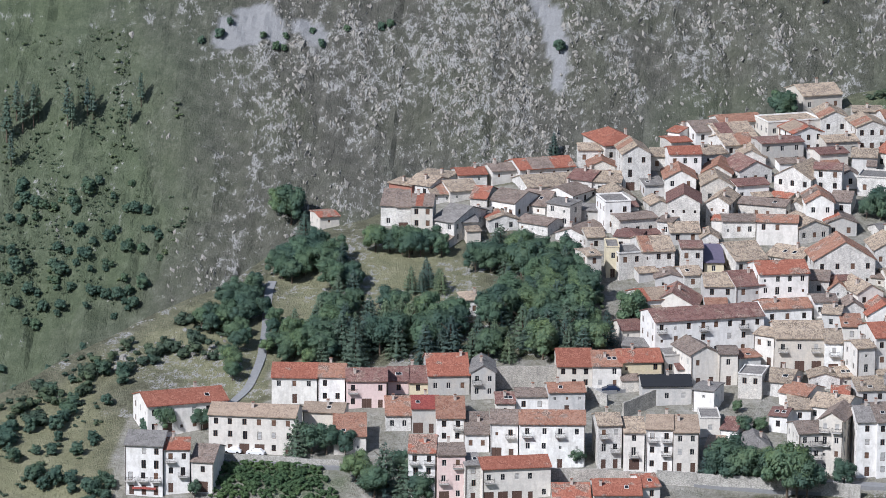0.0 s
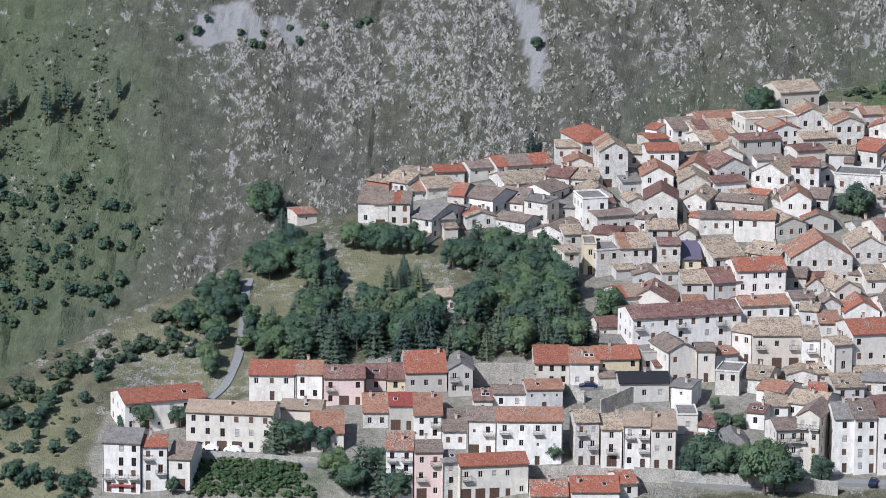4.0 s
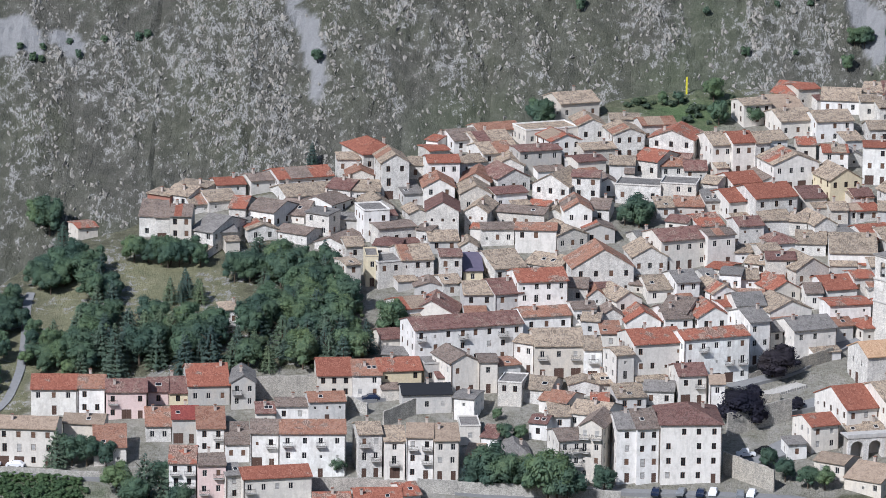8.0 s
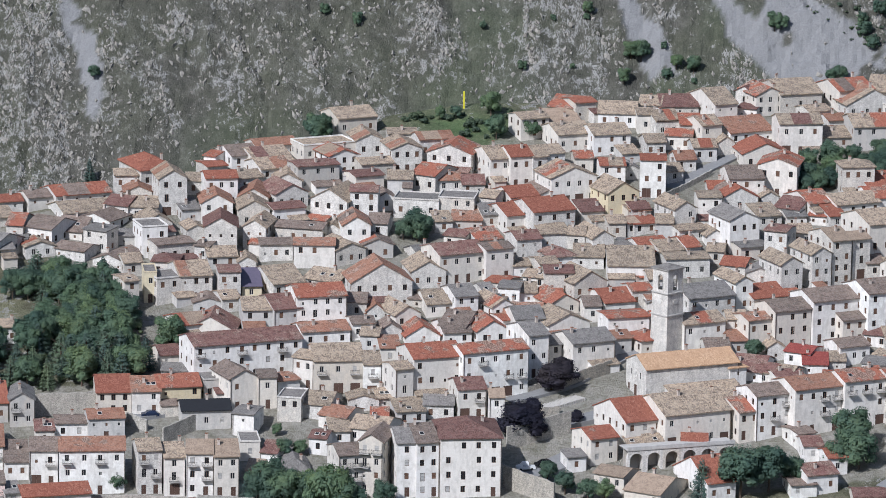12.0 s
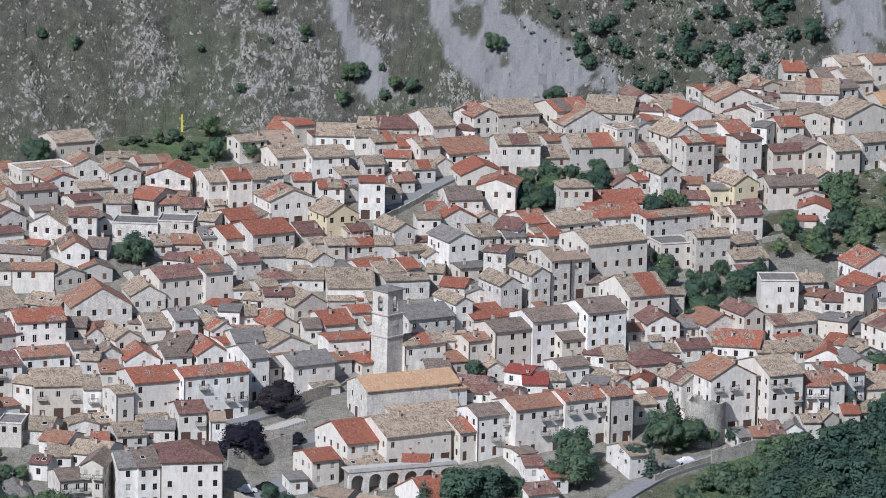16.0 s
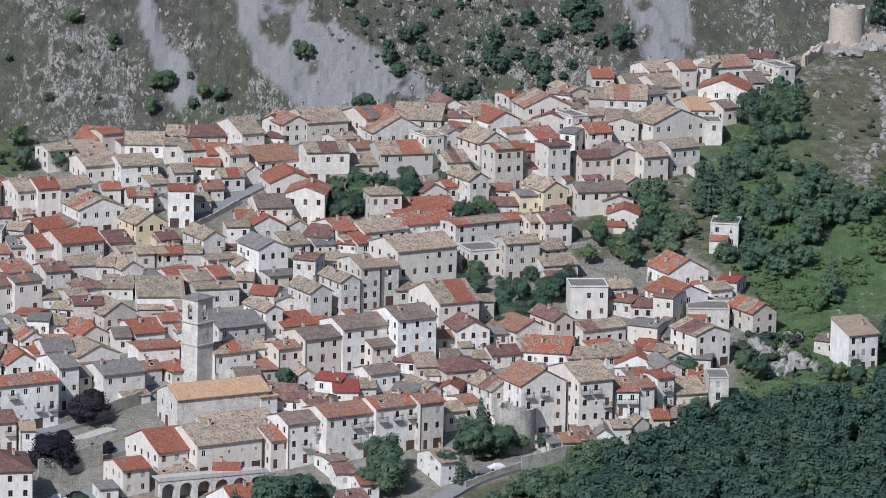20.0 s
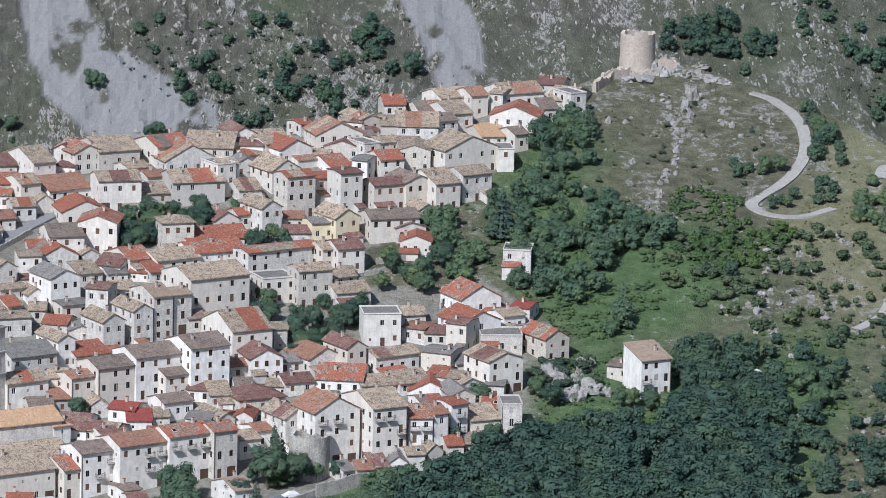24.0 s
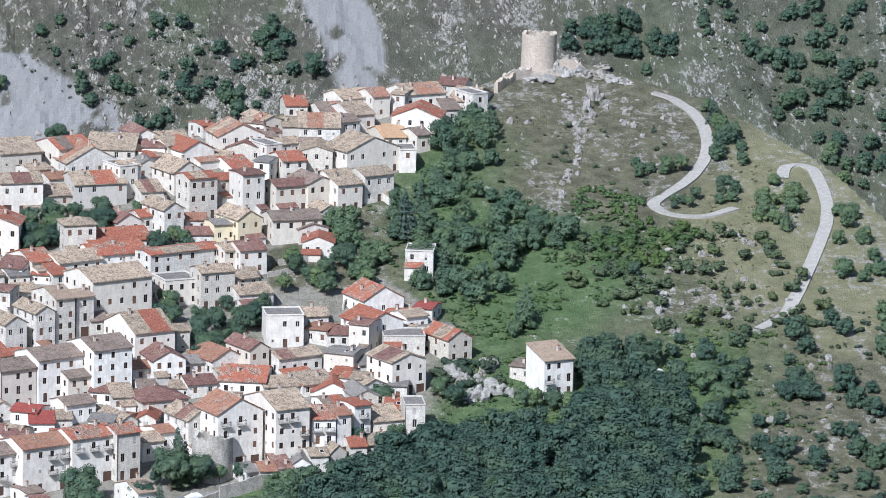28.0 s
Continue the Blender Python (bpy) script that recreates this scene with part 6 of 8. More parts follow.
CROWN_MAT = {"d": GREEN, "c": NEEDLES, "y": NEEDLES, "n": NEEDLES, "p": PLUM, "b": SCRUB}
CROWNS = {k: [crown_mesh("crown", v, f, n, CROWN_MAT[k]) for v, f, n in data] for k, data in CROWN_DATA.items()}
TRUNKS = {"d": trunk_mesh(0.6, 0.028, 1), "c": trunk_mesh(0.85, 0.024, 2), "y": trunk_mesh(0.8, 0.02, 3), "n": trunk_mesh(0.9, 0.013, 6), "p": trunk_mesh(0.5, 0.03, 4)}
TREE_WORDS = {"d": ("tree", "leafy dark green broad-leaved tree on the slope"), "c": ("conifer", "dense blue-green conifer with drooping boughs"),
              "n": ("pine", "thin grey-green pine with a bare stem on the mountainside"),
              "y": ("cypress", "narrow dark green cypress beside the houses"), "p": ("plum_tree", "dark purple-leaved plum tree on the square")}
tree_rng = random.Random(99)


def tree(x, y, tall, kind):
    name, label = TREE_WORDS[kind]
    base = bpy.data.objects.new(name, None)
    scene.collection.objects.link(base)
    wide = tall * tree_rng.uniform(0.9, 1.15) * (1.6 if kind == "p" else 1.05)
    base.matrix_basis = Matrix.LocRotScale((x, y, height(x, y)), Euler((0, 0, tree_rng.uniform(0, 6.28))), (wide, wide, tall))
    tagged(base, label, name.replace("_", " "), "trees")
    part("trunk", TRUNKS[kind], base)
    part("crown", tree_rng.choice(CROWNS[kind]), base)


def scattered(outline, count, rng, apart):
    xs, ys = [p[0] for p in outline], [p[1] for p in outline]
    found, tries = [], 0
    if not apart:
        px, py = np.random.RandomState(count).uniform((min(xs), min(ys)), (max(xs), max(ys)), (count * 9, 2)).T
        keep = inside(px, py, outline) & (fractal(px, py, 8, 3, count) > 0.43)
        return list(zip(px[keep].tolist(), py[keep].tolist()))[:count]
    while len(found) < count and tries < count * 60:
        tries += 1
        x, y = rng.uniform(min(xs), max(xs)), rng.uniform(min(ys), max(ys))
        if inside(np.array([x]), np.array([y]), outline)[0] and all((x - a) ** 2 + (y - b) ** 2 > apart * apart for a, b in found):
            found.append((x, y))
    return found


def grove(outline, count, low, high, kinds, seed):
    rng = random.Random(seed)
    for x, y in scattered(outline, count, rng, 2.2):
        tree(x, y, rng.uniform(low, high), rng.choice(kinds))


def wild(name, label, outline, count, low, high, kind, seed):
    """Woods and scrub past counting: one mesh of many crowns."""
    rng = random.Random(seed)
    data = [(np.array(v, np.float32), np.array(f, np.int32), np.array(n, np.float32)) for v, f, n in WILD_DATA[kind]]
    verts, faces, shade, total = [], [], [], 0
    for x, y in scattered(outline, count, rng, 0 if count > 250 and kind in "ut" else low * 0.45):
        v, f, n = rng.choice(data)
        tall, turn = low + (high - low) * rng.random() ** (2.2 if kind in "ut" else 1.2), rng.uniform(0, 6.28)
        wide = tall * (rng.uniform(0.95, 1.25) if kind in "dc" else rng.uniform(1.0, 1.7))
        c, s = math.cos(turn), math.sin(turn)
        verts.append(np.stack([x + wide * (v[:, 0] * c - v[:, 1] * s), y + wide * (v[:, 0] * s + v[:, 1] * c), height(x, y) - 0.15 * tall * (kind == "d") + tall * v[:, 2]], -1))
        shade.append(np.stack([n[:, 0] * c - n[:, 1] * s, n[:, 0] * s + n[:, 1] * c, n[:, 2]], -1))
        faces.append(f + total)
        total += len(v)
    v, f = np.concatenate(verts), np.concatenate(faces)
    me = bpy.data.meshes.new(name)
    me.vertices.add(len(v))
    me.vertices.foreach_set("co", v.astype(np.float32).ravel())
    me.loops.add(f.size)
    me.polygons.add(len(f))
    me.loops.foreach_set("vertex_index", f.ravel().astype(np.int32))
    me.polygons.foreach_set("loop_start", np.arange(0, f.size, 4, dtype=np.int32))
    me.update()
    me.validate()
    me.shade_smooth()
    turned = me.attributes.new("custom_normal", "FLOAT_VECTOR", "POINT")
    turned.data.foreach_set("vector", np.concatenate(shade).astype(np.float32).ravel())
    me.materials.append(LIME if "bright" in label else NEEDLES if kind == "c" else GREEN if kind == "d" else DRY if kind == "t" else SCRUB)
    tagged(new(name, me), label, name, kind="stuff")


# ---- roads, walls, cars ----
def road(name, label, line, width):
    """A ribbon laid over the ground along a line."""
    points = []
    for (ax, ay), (bx, by) in zip(line, line[1:]):
        n = max(2, int(math.hypot(bx - ax, by - ay) / 1.2))
        points += [(ax + (bx - ax) * k / n, ay + (by - ay) * k / n) for k in range(n)]
    points.append(line[-1])
    for k in range(6):
        points = [points[0]] + [((a[0] + 2 * b[0] + c[0]) / 4, (a[1] + 2 * b[1] + c[1]) / 4) for a, b, c in zip(points, points[1:], points[2:])] + [points[-1]]
    verts, faces = [], []
    for i, (x, y) in enumerate(points):
        a, b = points[max(0, i - 1)], points[min(len(points) - 1, i + 1)]
        t = Vector((b[0] - a[0], b[1] - a[1])).normalized()
        nx, ny = -t.y * width / 2, t.x * width / 2
        sides = [(x + nx * s, y + ny * s) for s in (-1, -0.5, 0, 0.5, 1)]
        level = sum(height(*p) for p in sides) / 5 + 0.22
        verts += [(px, py, level) for px, py in sides] + [(*sides[0], level - 1.2), (*sides[-1], level - 1.2)]
    for i in range(len(points) - 1):
        o, q = i * 7, i * 7 + 7
        faces += [[o + k, q + k, q + k + 1, o + k + 1] for k in range(4)] + [[o, o + 5, q + 5, q], [o + 4, q + 4, q + 6, o + 6]]
    tagged(new(name, mesh_of(name, verts, faces, PALE_ROAD if "pale" in label else ASPHALT)), label, name, kind="structure")


def stone_wall(ax, ay, bx, by, tall):
    """A rubble wall with an uneven top."""
    length = math.hypot(bx - ax, by - ay)
    n = max(2, int(length / 0.7))
    ux, uy = (bx - ax) / length, (by - ay) / length
    rng = random.Random(int(abs(ax * 31 + ay * 7)))
    verts, faces = [], []
    for k in range(n + 1):
        x, y = ax + (bx - ax) * k / n, ay + (by - ay) * k / n
        foot = height(x, y)
        top = foot + tall + rng.uniform(-0.12, 0.12)
        for s in (-0.25, 0.25):
            verts += [(x - uy * s + rng.uniform(-0.04, 0.04), y + ux * s, foot - 1.5), (x - uy * s * 0.8, y + ux * s * 0.8, top)]
    for k in range(n):
        a, b = k * 4, k * 4 + 4
        faces += [[a, b, b + 1, a + 1], [a + 3, b + 3, b + 2, a + 2], [a + 1, b + 1, b + 3, a + 3]]
    faces += [[0, 1, 3, 2], [n * 4 + 1, n * 4, n * 4 + 2, n * 4 + 3]]
    tagged(new("stone_wall", mesh_of("stone_wall", verts, faces, STONE_WALL)), "grey rubble retaining wall with an uneven top", "wall", "retaining walls")


def car(x, y, yaw, paint):
    van = paint == "van"
    base = bpy.data.objects.new("van" if van else "car", None)
    scene.collection.objects.link(base)
    base.matrix_basis = pose(x, y, height(x, y) + 0.14, 0, 0, yaw)
    tagged(base, f"parked {'white pickup van' if van else paint + ' hatchback car'} standing on the asphalt", "van" if van else "car", "parked cars")
    if van:
        side = [(-2.1, 0.35), (2.1, 0.35), (2.1, 0.9), (0.6, 0.95), (0.55, 1.85), (-0.7, 1.85), (-1.3, 1.15), (-2.1, 1.0)]
    else:
        side = [(-2.0, 0.3), (2.0, 0.3), (2.02, 0.85), (1.75, 1.0), (1.2, 1.45), (-0.3, 1.48), (-1.05, 0.98), (-1.95, 0.82)]
    verts = [(a, s * (0.86 if b < 1.1 else 0.68), b) for s in (-1, 1) for a, b in side]
    n = len(side)
    faces = [list(range(n)), list(range(2 * n - 1, n - 1, -1))] + [[k, n + k, n + (k + 1) % n, (k + 1) % n] for k in range(n)]
    part("body", mesh_of("body", verts, faces, PAINTS[paint]), base)
    glass = solid("side_window", [(-0.75, -0.012, 0, 1.0 if not van else 0.4, 0.012, 0.32, 0)], GLASS)
    for s in (-1, 1):
        part("side_window", glass, base, pose(0, s * 0.79, 1.06, s * 22))
    wheel = bmesh.new()
    bmesh.ops.create_cone(wheel, cap_ends=True, segments=14, radius1=0.31, radius2=0.31, depth=0.2, matrix=pose(0, 0, 0, 90))
    me = bpy.data.meshes.new("wheel")
    wheel.to_mesh(me)
    wheel.free()
    me.materials.append(TYRE)
    for a in (-1.25, 1.25):
        for s in (-0.8, 0.8):
            part("wheel", me, base, pose(a, s, 0.31))


# ---- bell tower, arcade, castle ----
def bell_tower(x, y, side, tall, yaw):
    base = bpy.data.objects.new("bell_tower", None)
    scene.collection.objects.link(base)
    base.matrix_basis = pose(x, y, height(x, y), 0, 0, yaw)
    tagged(base, "square stone bell tower with arched belfry openings and clock", "bell tower")
    h = side / 2
    belfry = tall - 5.6

    def shaft(z0, z1, r0, r1, name, mat):
        verts = [(sx * r, sy * r, z) for z, r in ((z0, r0), (z1, r1)) for sx, sy in ((-1, -1), (1, -1), (1, 1), (-1, 1))]
        part(name, mesh_of(name, verts, [[0, 1, 5, 4], [1, 2, 6, 5], [2, 3, 7, 6], [3, 0, 4, 7], [4, 5, 6, 7], [3, 2, 1, 0]], mat), base)

    shaft(-4, belfry - 5.2, h * 1.1, h * 1.06, "plinth", WALLS["s"])
    shaft(belfry - 5.2, belfry - 4.9, h * 1.13, h * 1.13, "string_course", CONCRETE)
    shaft(belfry - 4.9, belfry, h * 1.05, h * 1.02, "shaft", WALLS["s"])
    shaft(belfry, belfry + 0.28, h * 1.12, h * 1.12, "string_course", CONCRETE)
    # belfry: four corner piers and arched heads
    arch_w, arch_h, z0 = side * 0.30, 3.4, belfry + 0.28
    for k in range(4):
        turn = Matrix.Rotation(k * math.pi / 2, 4, "Z")
        xs = [-h, -arch_w / 2] + [-arch_w / 2 * math.cos(math.pi * j / 8) for j in range(1, 8)] + [arch_w / 2, h]
        heads = [None, 0.0] + [arch_w / 2 * math.sin(math.pi * j / 8) for j in range(1, 8)] + [0.0, None]
        verts, faces = [], []
        top, sill = tall - z0, 0.5

        def slab(pts):
            b = len(verts)
            m = len(pts)
            verts.extend([(a, -h, c + z0) for a, c in pts] + [(a, -h + 0.45, c + z0) for a, c in pts])
            faces.append([b + i for i in range(m)])
            faces.append([b + m + i for i in reversed(range(m))])
            faces.extend([b + i, b + m + i, b + m + (i + 1) % m, b + (i + 1) % m] for i in range(m))

        slab([(-h, 0), (-arch_w / 2, 0), (-arch_w / 2, top), (-h, top)])
        slab([(arch_w / 2, 0), (h - 0.451, 0), (h - 0.451, top), (arch_w / 2, top)])
        slab([(-arch_w / 2, 0), (arch_w / 2, 0), (arch_w / 2, sill), (-arch_w / 2, sill)])
        slab([(xs[i], arch_h + heads[i]) for i in range(1, 10)] + [(arch_w / 2, top), (-arch_w / 2, top)])
        part("belfry_wall", mesh_of("belfry_wall", verts, faces, WALLS["s"]), base, turn)
        if k in (0, 3):
            dial = bmesh.new()
            bmesh.ops.create_cone(dial, cap_ends=True, segments=24, radius1=0.62, radius2=0.62, depth=0.08, matrix=pose(0, -h * 1.06, belfry - 1.9, 90))
            me = bpy.data.meshes.new("clock_face")
            dial.to_mesh(me)
            dial.free()
            me.materials.append(FRAME_PALE)
            part("clock_face", me, base, turn)
    bell = bmesh.new()
    bmesh.ops.create_cone(bell, cap_ends=True, segments=16, radius1=0.55, radius2=0.25, depth=0.9, matrix=pose(0, 0, z0 + 2.6))
    me = bpy.data.meshes.new("bell")
    bell.to_mesh(me)
    bell.free()
    me.materials.append(IRON)
    part("bell", me, base)
    shaft(tall, tall + 0.3, h * 1.14, h * 1.16, "cornice", CONCRETE)
    verts = [(-h * 1.2, -h * 1.2, tall + 0.3), (h * 1.2, -h * 1.2, tall + 0.3), (h * 1.2, h * 1.2, tall + 0.3), (-h * 1.2, h * 1.2, tall + 0.3), (0, 0, tall + 1.1)]
    part("roof", mesh_of("roof", verts, [[0, 1, 4], [1, 2, 4], [2, 3, 4], [3, 0, 4], [3, 2, 1, 0]], ROOFS["g"]), base)


def arcade(ax, ay, bx, by, tall, arches):
    """A terrace carried on round arches: piers and spandrels of depth, a parapet on top."""
    length = math.hypot(bx - ax, by - ay)
    base = bpy.data.objects.new("arcade", None)
    scene.collection.objects.link(base)
    base.matrix_basis = pose(ax, ay, height(ax, ay), 0, 0, math.degrees(math.atan2(by - ay, bx - ax)))
    tagged(base, "grey stone terrace carried on round arches below a house", "arcade")
    pitch = length / arches
    r = pitch * 0.36
    for k in range(arches):
        c = (k + 0.5) * pitch
        spring = tall - r - 0.7
        outer = [(c - pitch / 2, -4), (c - r, -4), (c - r, spring)] + [(c - r * math.cos(math.pi * j / 12), spring + r * math.sin(math.pi * j / 12)) for j in range(1, 12)] + [(c + r, spring), (c + r, -4), (c + pitch / 2, -4), (c + pitch / 2, tall), (c - pitch / 2, tall)]
        m = len(outer)
        verts = [(a, 0, z) for a, z in outer] + [(a, 2.6, z) for a, z in outer]
        faces = [[i + 1, i, m + i, m + i + 1] for i in range(m - 1)]
        faces.append([0, 1, 2, m - 1])
        for i in range(2, 14):
            faces.append([i, i + 1, m - 2 if i >= 8 else m - 1])
        faces.append([8, m - 2, m - 1])
        faces.append([14, 15, 16, m - 2])
        part("arch", mesh_of("arch", verts, faces, WALLS["s"]), base)
    part("back_wall", solid("back_wall", [(0, 2.61, -4, length, 2.9, tall, 0)], WALLS["g"]), base)
    part("terrace", solid("terrace", [(-0.1, -0.15, tall + 0.002, length + 0.1, 5.0, tall + 0.2, 0)], CONCRETE), base)
    part("parapet", solid("parapet", [(-0.1, -0.15, tall + 0.202, length + 0.1, 0.1, tall + 0.9, 0)], WALLS["g"]), base)


def castle(x, y, radius, tall, name="castle_tower", label="ruined round pale stone castle tower with broken crown", stone=CASTLE_STONE):
    """A ruined round keep with a broken top."""
    z = height(x, y)
    base = bpy.data.objects.new(name, None)
    scene.collection.objects.link(base)
    base.matrix_basis = pose(x, y, z)
    tagged(base, label, "tower")
    rng = random.Random(5)
    n, verts, faces = 48, [], []
    tops = [tall + 0.35 * math.sin(k * 1.7) * rng.random() + (0.9 if 33 < k < 40 else 0) + rng.uniform(-0.25, 0.25) for k in range(n)]
    for ring, (r, at) in enumerate(((radius * 1.08, -3), (radius * 1.03, 1.0), (radius, tall * 0.5), (radius * 0.99, None), (radius * 0.8, None), (radius * 0.8, tall - 3))):
        for k in range(n):
            a = 6.2832 * k / n
            rr = r * (1 + rng.uniform(-0.006, 0.006))
            verts.append((math.cos(a) * rr, math.sin(a) * rr, tops[k] if at is None else at))
    for ring in range(5):
        for k in range(n):
            faces.append([ring * n + k, ring * n + (k + 1) % n, (ring + 1) * n + (k + 1) % n, (ring + 1) * n + k])
    faces.append([5 * n + k for k in reversed(range(n))])
    part("keep", mesh_of("keep", verts, faces, stone), base)


def ruin(ax, ay, bx, by, tall, thick, seed):
    """A broken rampart: thick masonry with a ragged top."""
    rng = random.Random(seed)
    length = math.hypot(bx - ax, by - ay)
    n = max(4, int(length / 0.5))
    ux, uy = (bx - ax) / length, (by - ay) / length
    verts, faces, lift = [], [], tall
    for k in range(n + 1):
        lift = min(tall * 1.5, max(tall * 0.35, lift + rng.uniform(-0.55, 0.55)))
        x, y = ax + (bx - ax) * k / n, ay + (by - ay) * k / n
        foot = height(x, y)
        for s in (-thick / 2, thick / 2):
            verts += [(x - uy * s, y + ux * s, foot - 2), (x - uy * s * 0.8 + rng.uniform(-0.15, 0.15), y + ux * s * 0.8, foot + lift * rng.uniform(0.85, 1.1))]
    for k in range(n):
        a, b = k * 4, k * 4 + 4
        faces += [[a, b, b + 1, a + 1], [a + 3, b + 3, b + 2, a + 2], [a + 1, b + 1, b + 3, a + 3]]
    faces += [[0, 1, 3, 2], [n * 4 + 1, n * 4, n * 4 + 2, n * 4 + 3]]
    tagged(new("ruined_rampart", mesh_of("ruined_rampart", verts, faces, CASTLE_STONE)), "broken pale stone castle rampart with ragged top", "rampart", "castle ruins")


def rock(x, y, wide, tall, seed, label="weathered pale limestone outcrop with cracked faces"):
    """A craggy outcrop: a ball of facets pulled about by noise, sunk in the slope."""
    bm = bmesh.new()
    bmesh.ops.create_icosphere(bm, subdivisions=3, radius=1.0)
    for v in bm.verts:
        n = noise.fractal(v.co * 1.3 + Vector((seed * 7.1, 0, 0)), 0.8, 2.2, 4)
        m = noise.cell(v.co * 2.2 + Vector((0, seed * 3.3, 0)))
        v.co *= 1 + 0.38 * n + 0.26 * m
        v.co.x += 0.25 * v.co.z
        v.co.x *= wide / 2
        v.co.y *= wide / 2
        v.co.z *= tall
    me = bpy.data.meshes.new("rock_outcrop")
    bm.to_mesh(me)
    bm.free()
    me.materials.append(CRAG_STONE)
    ob = new("rock_outcrop", me)
    ob.matrix_basis = pose(x, y, height(x, y) - 0.1 * tall, 0, 0, seed * 47 % 360)
    tagged(ob, label, "rock", "rock outcrops")


def boulders(outline, count, low, high, seed):
    rng = random.Random(seed)
    for x, y in scattered(outline, count, rng, 1.0):
        w = rng.uniform(low, high)
        rock(x, y, w, w * rng.uniform(0.3, 0.9), rng.randint(1, 999))


def rubble(label, x0, x1, y0, y1, tries, low, high, seed, bare=1.0):
    """Broken limestone standing out of the mountainside in slanting ribs, past counting: one mesh of many splinters."""
    rng = np.random.RandomState(seed)
    x, y = rng.uniform(x0, x1, tries), rng.uniform(y0, y1, tries)
    z = ground(x, y)
    masks = ground_masks(x, y, z)
    rib = fractal(x + 0.35 * (y - 1450) + 9 * fractal(x, y, 30, 2, 5), y * 0.25, 13, 3, 101, True)
    rib2 = fractal(x - 0.2 * (y - 1450) + 6 * fractal(x, y, 22, 2, 15), y * 0.35, 5, 3, 131, True)
    chance = bare * np.clip((0.5 * rib + 0.5 * rib2 - 0.50) * 4.5, 0, 1) * (0.3 + masks["crag"]) + 0.04
    chance = chance * (1 - 0.9 * masks["green"]) * (1 - 0.93 * masks["scree"]) * (masks["rock"] > 0.6) * np.clip((x + 262) / 30, 0.06, 1)
    keep = rng.uniform(0, 1, tries) < chance
    at = np.stack([x, y, z], -1)[keep]
    n = len(at)
    form = np.array([(1, 0, 0), (-1, 0, 0), (0, 1, 0), (0, -1, 0), (0.3, 0.2, 1), (-0.2, -0.4, 0.9), (0, 0, -1)])
    quads = np.array([[0, 2, 4], [2, 1, 4], [1, 5, 4], [1, 3, 5], [3, 0, 5], [0, 4, 5], [2, 0, 6], [1, 2, 6], [3, 1, 6], [0, 3, 6]])
    size = low + (high - low) * rng.uniform(0, 1, n) ** 3.0
    shape = form[None] * rng.uniform(0.55, 1.3, (n, 7, 1)) + rng.normal(0, 0.12, (n, 7, 3))
    wide, tall, deep = size * rng.uniform(0.4, 0.9, n), size * rng.uniform(0.6, 1.5, n), size * rng.uniform(0.45, 0.8, n)
    lean = rng.normal(-0.2, 0.3, n)
    zero = np.zeros(n)
    side, up = np.stack([zero + 1, zero, -lean * 0.5], -1), np.stack([lean, zero + 0.69, zero + 0.72], -1)
    out = np.array((0, -0.72, 0.69))
    verts = at[:, None] + shape[..., :1] * (wide[:, None] * side)[:, None] + shape[..., 1:2] * (tall[:, None] * up)[:, None] + shape[..., 2:] * deep[:, None, None] * out
    faces = quads[None] + 7 * np.arange(n)[:, None, None]
    me = mesh_of("rubble", verts.reshape(-1, 3).tolist(), faces.reshape(-1, 3).tolist(), CRAG_STONE)
    tagged(new("rubble", me), label, "rubble", kind="stuff")


rubble("pale broken limestone blocks over the steep mountainside", -345, 235, 1385, 1505, 150000, 0.16, 1.15, 7)
rubble("few pale rocks among grass on the far mountainside", 190, 350, 1395, 1515, 40000, 0.2, 1.0, 8, 0.8)
tree(-196.5, 1067.5, 8.0, "d")
tree(-72.7, 1056.5, 8.5, "d")
tree(-66.5, 1055.0, 10.3, "d")
tree(-60.3, 1054.5, 10.3, "d")
tree(-54.9, 1051.5, 11.5, "d")
tree(-52.8, 1051.0, 9.4, "d")
tree(-150.4, 1049.0, 7.5, "d")
tree(-145.7, 1043.5, 8.6, "d")
tree(-141.4, 1051.5, 7.0, "d")
tree(-135.6, 1043.5, 7.9, "d")
tree(118.5, 1203.5, 5.5, "d")
tree(122.1, 1197.5, 5.5, "d")
tree(115.1, 1213.0, 5.6, "d")
tree(127.8, 1213.5, 5.6, "d")
tree(-188.1, 1070.0, 5.5, "d")
tree(-165.2, 1060.0, 9.1, "c")
tree(-162.0, 1061.0, 7.6, "d")
tree(-158.7, 1061.0, 7.6, "d")
tree(-154.4, 1061.0, 6.1, "d")
tree(-148.1, 1048.0, 7.5, "c")
tree(-143.8, 1046.0, 11.5, "c")
tree(-138.4, 1044.5, 9.6, "c")
tree(-184.7, 1042.0, 4.1, "d")
tree(-103.3, 1060.5, 4.4, "d")
tree(-74.7, 1058.5, 7.1, "c")
tree(-69.7, 1057.5, 11.2, "d")
tree(-62.9, 1057.0, 8.7, "d")
tree(-57.0, 1051.0, 13.9, "d")
tree(-45.2, 1057.5, 6.6, "d")
tree(-68.2, 1078.5, 5.2, "d")
tree(-64.9, 1080.0, 4.0, "d")
tree(-70.6, 1088.5, 3.3, "d")
tree(-148.5, 1438.5, 7.6, "c")
tree(-72.1, 1248.5, 6.9, "d")
tree(-43.7, 1189.5, 9.0, "d")
tree(-47.2, 1190.5, 6.0, "d")
tree(-8.4, 1114.0, 7.9, "p")
tree(-10.1, 1113.5, 6.4, "p")
tree(-16.3, 1091.5, 9.3, "p")
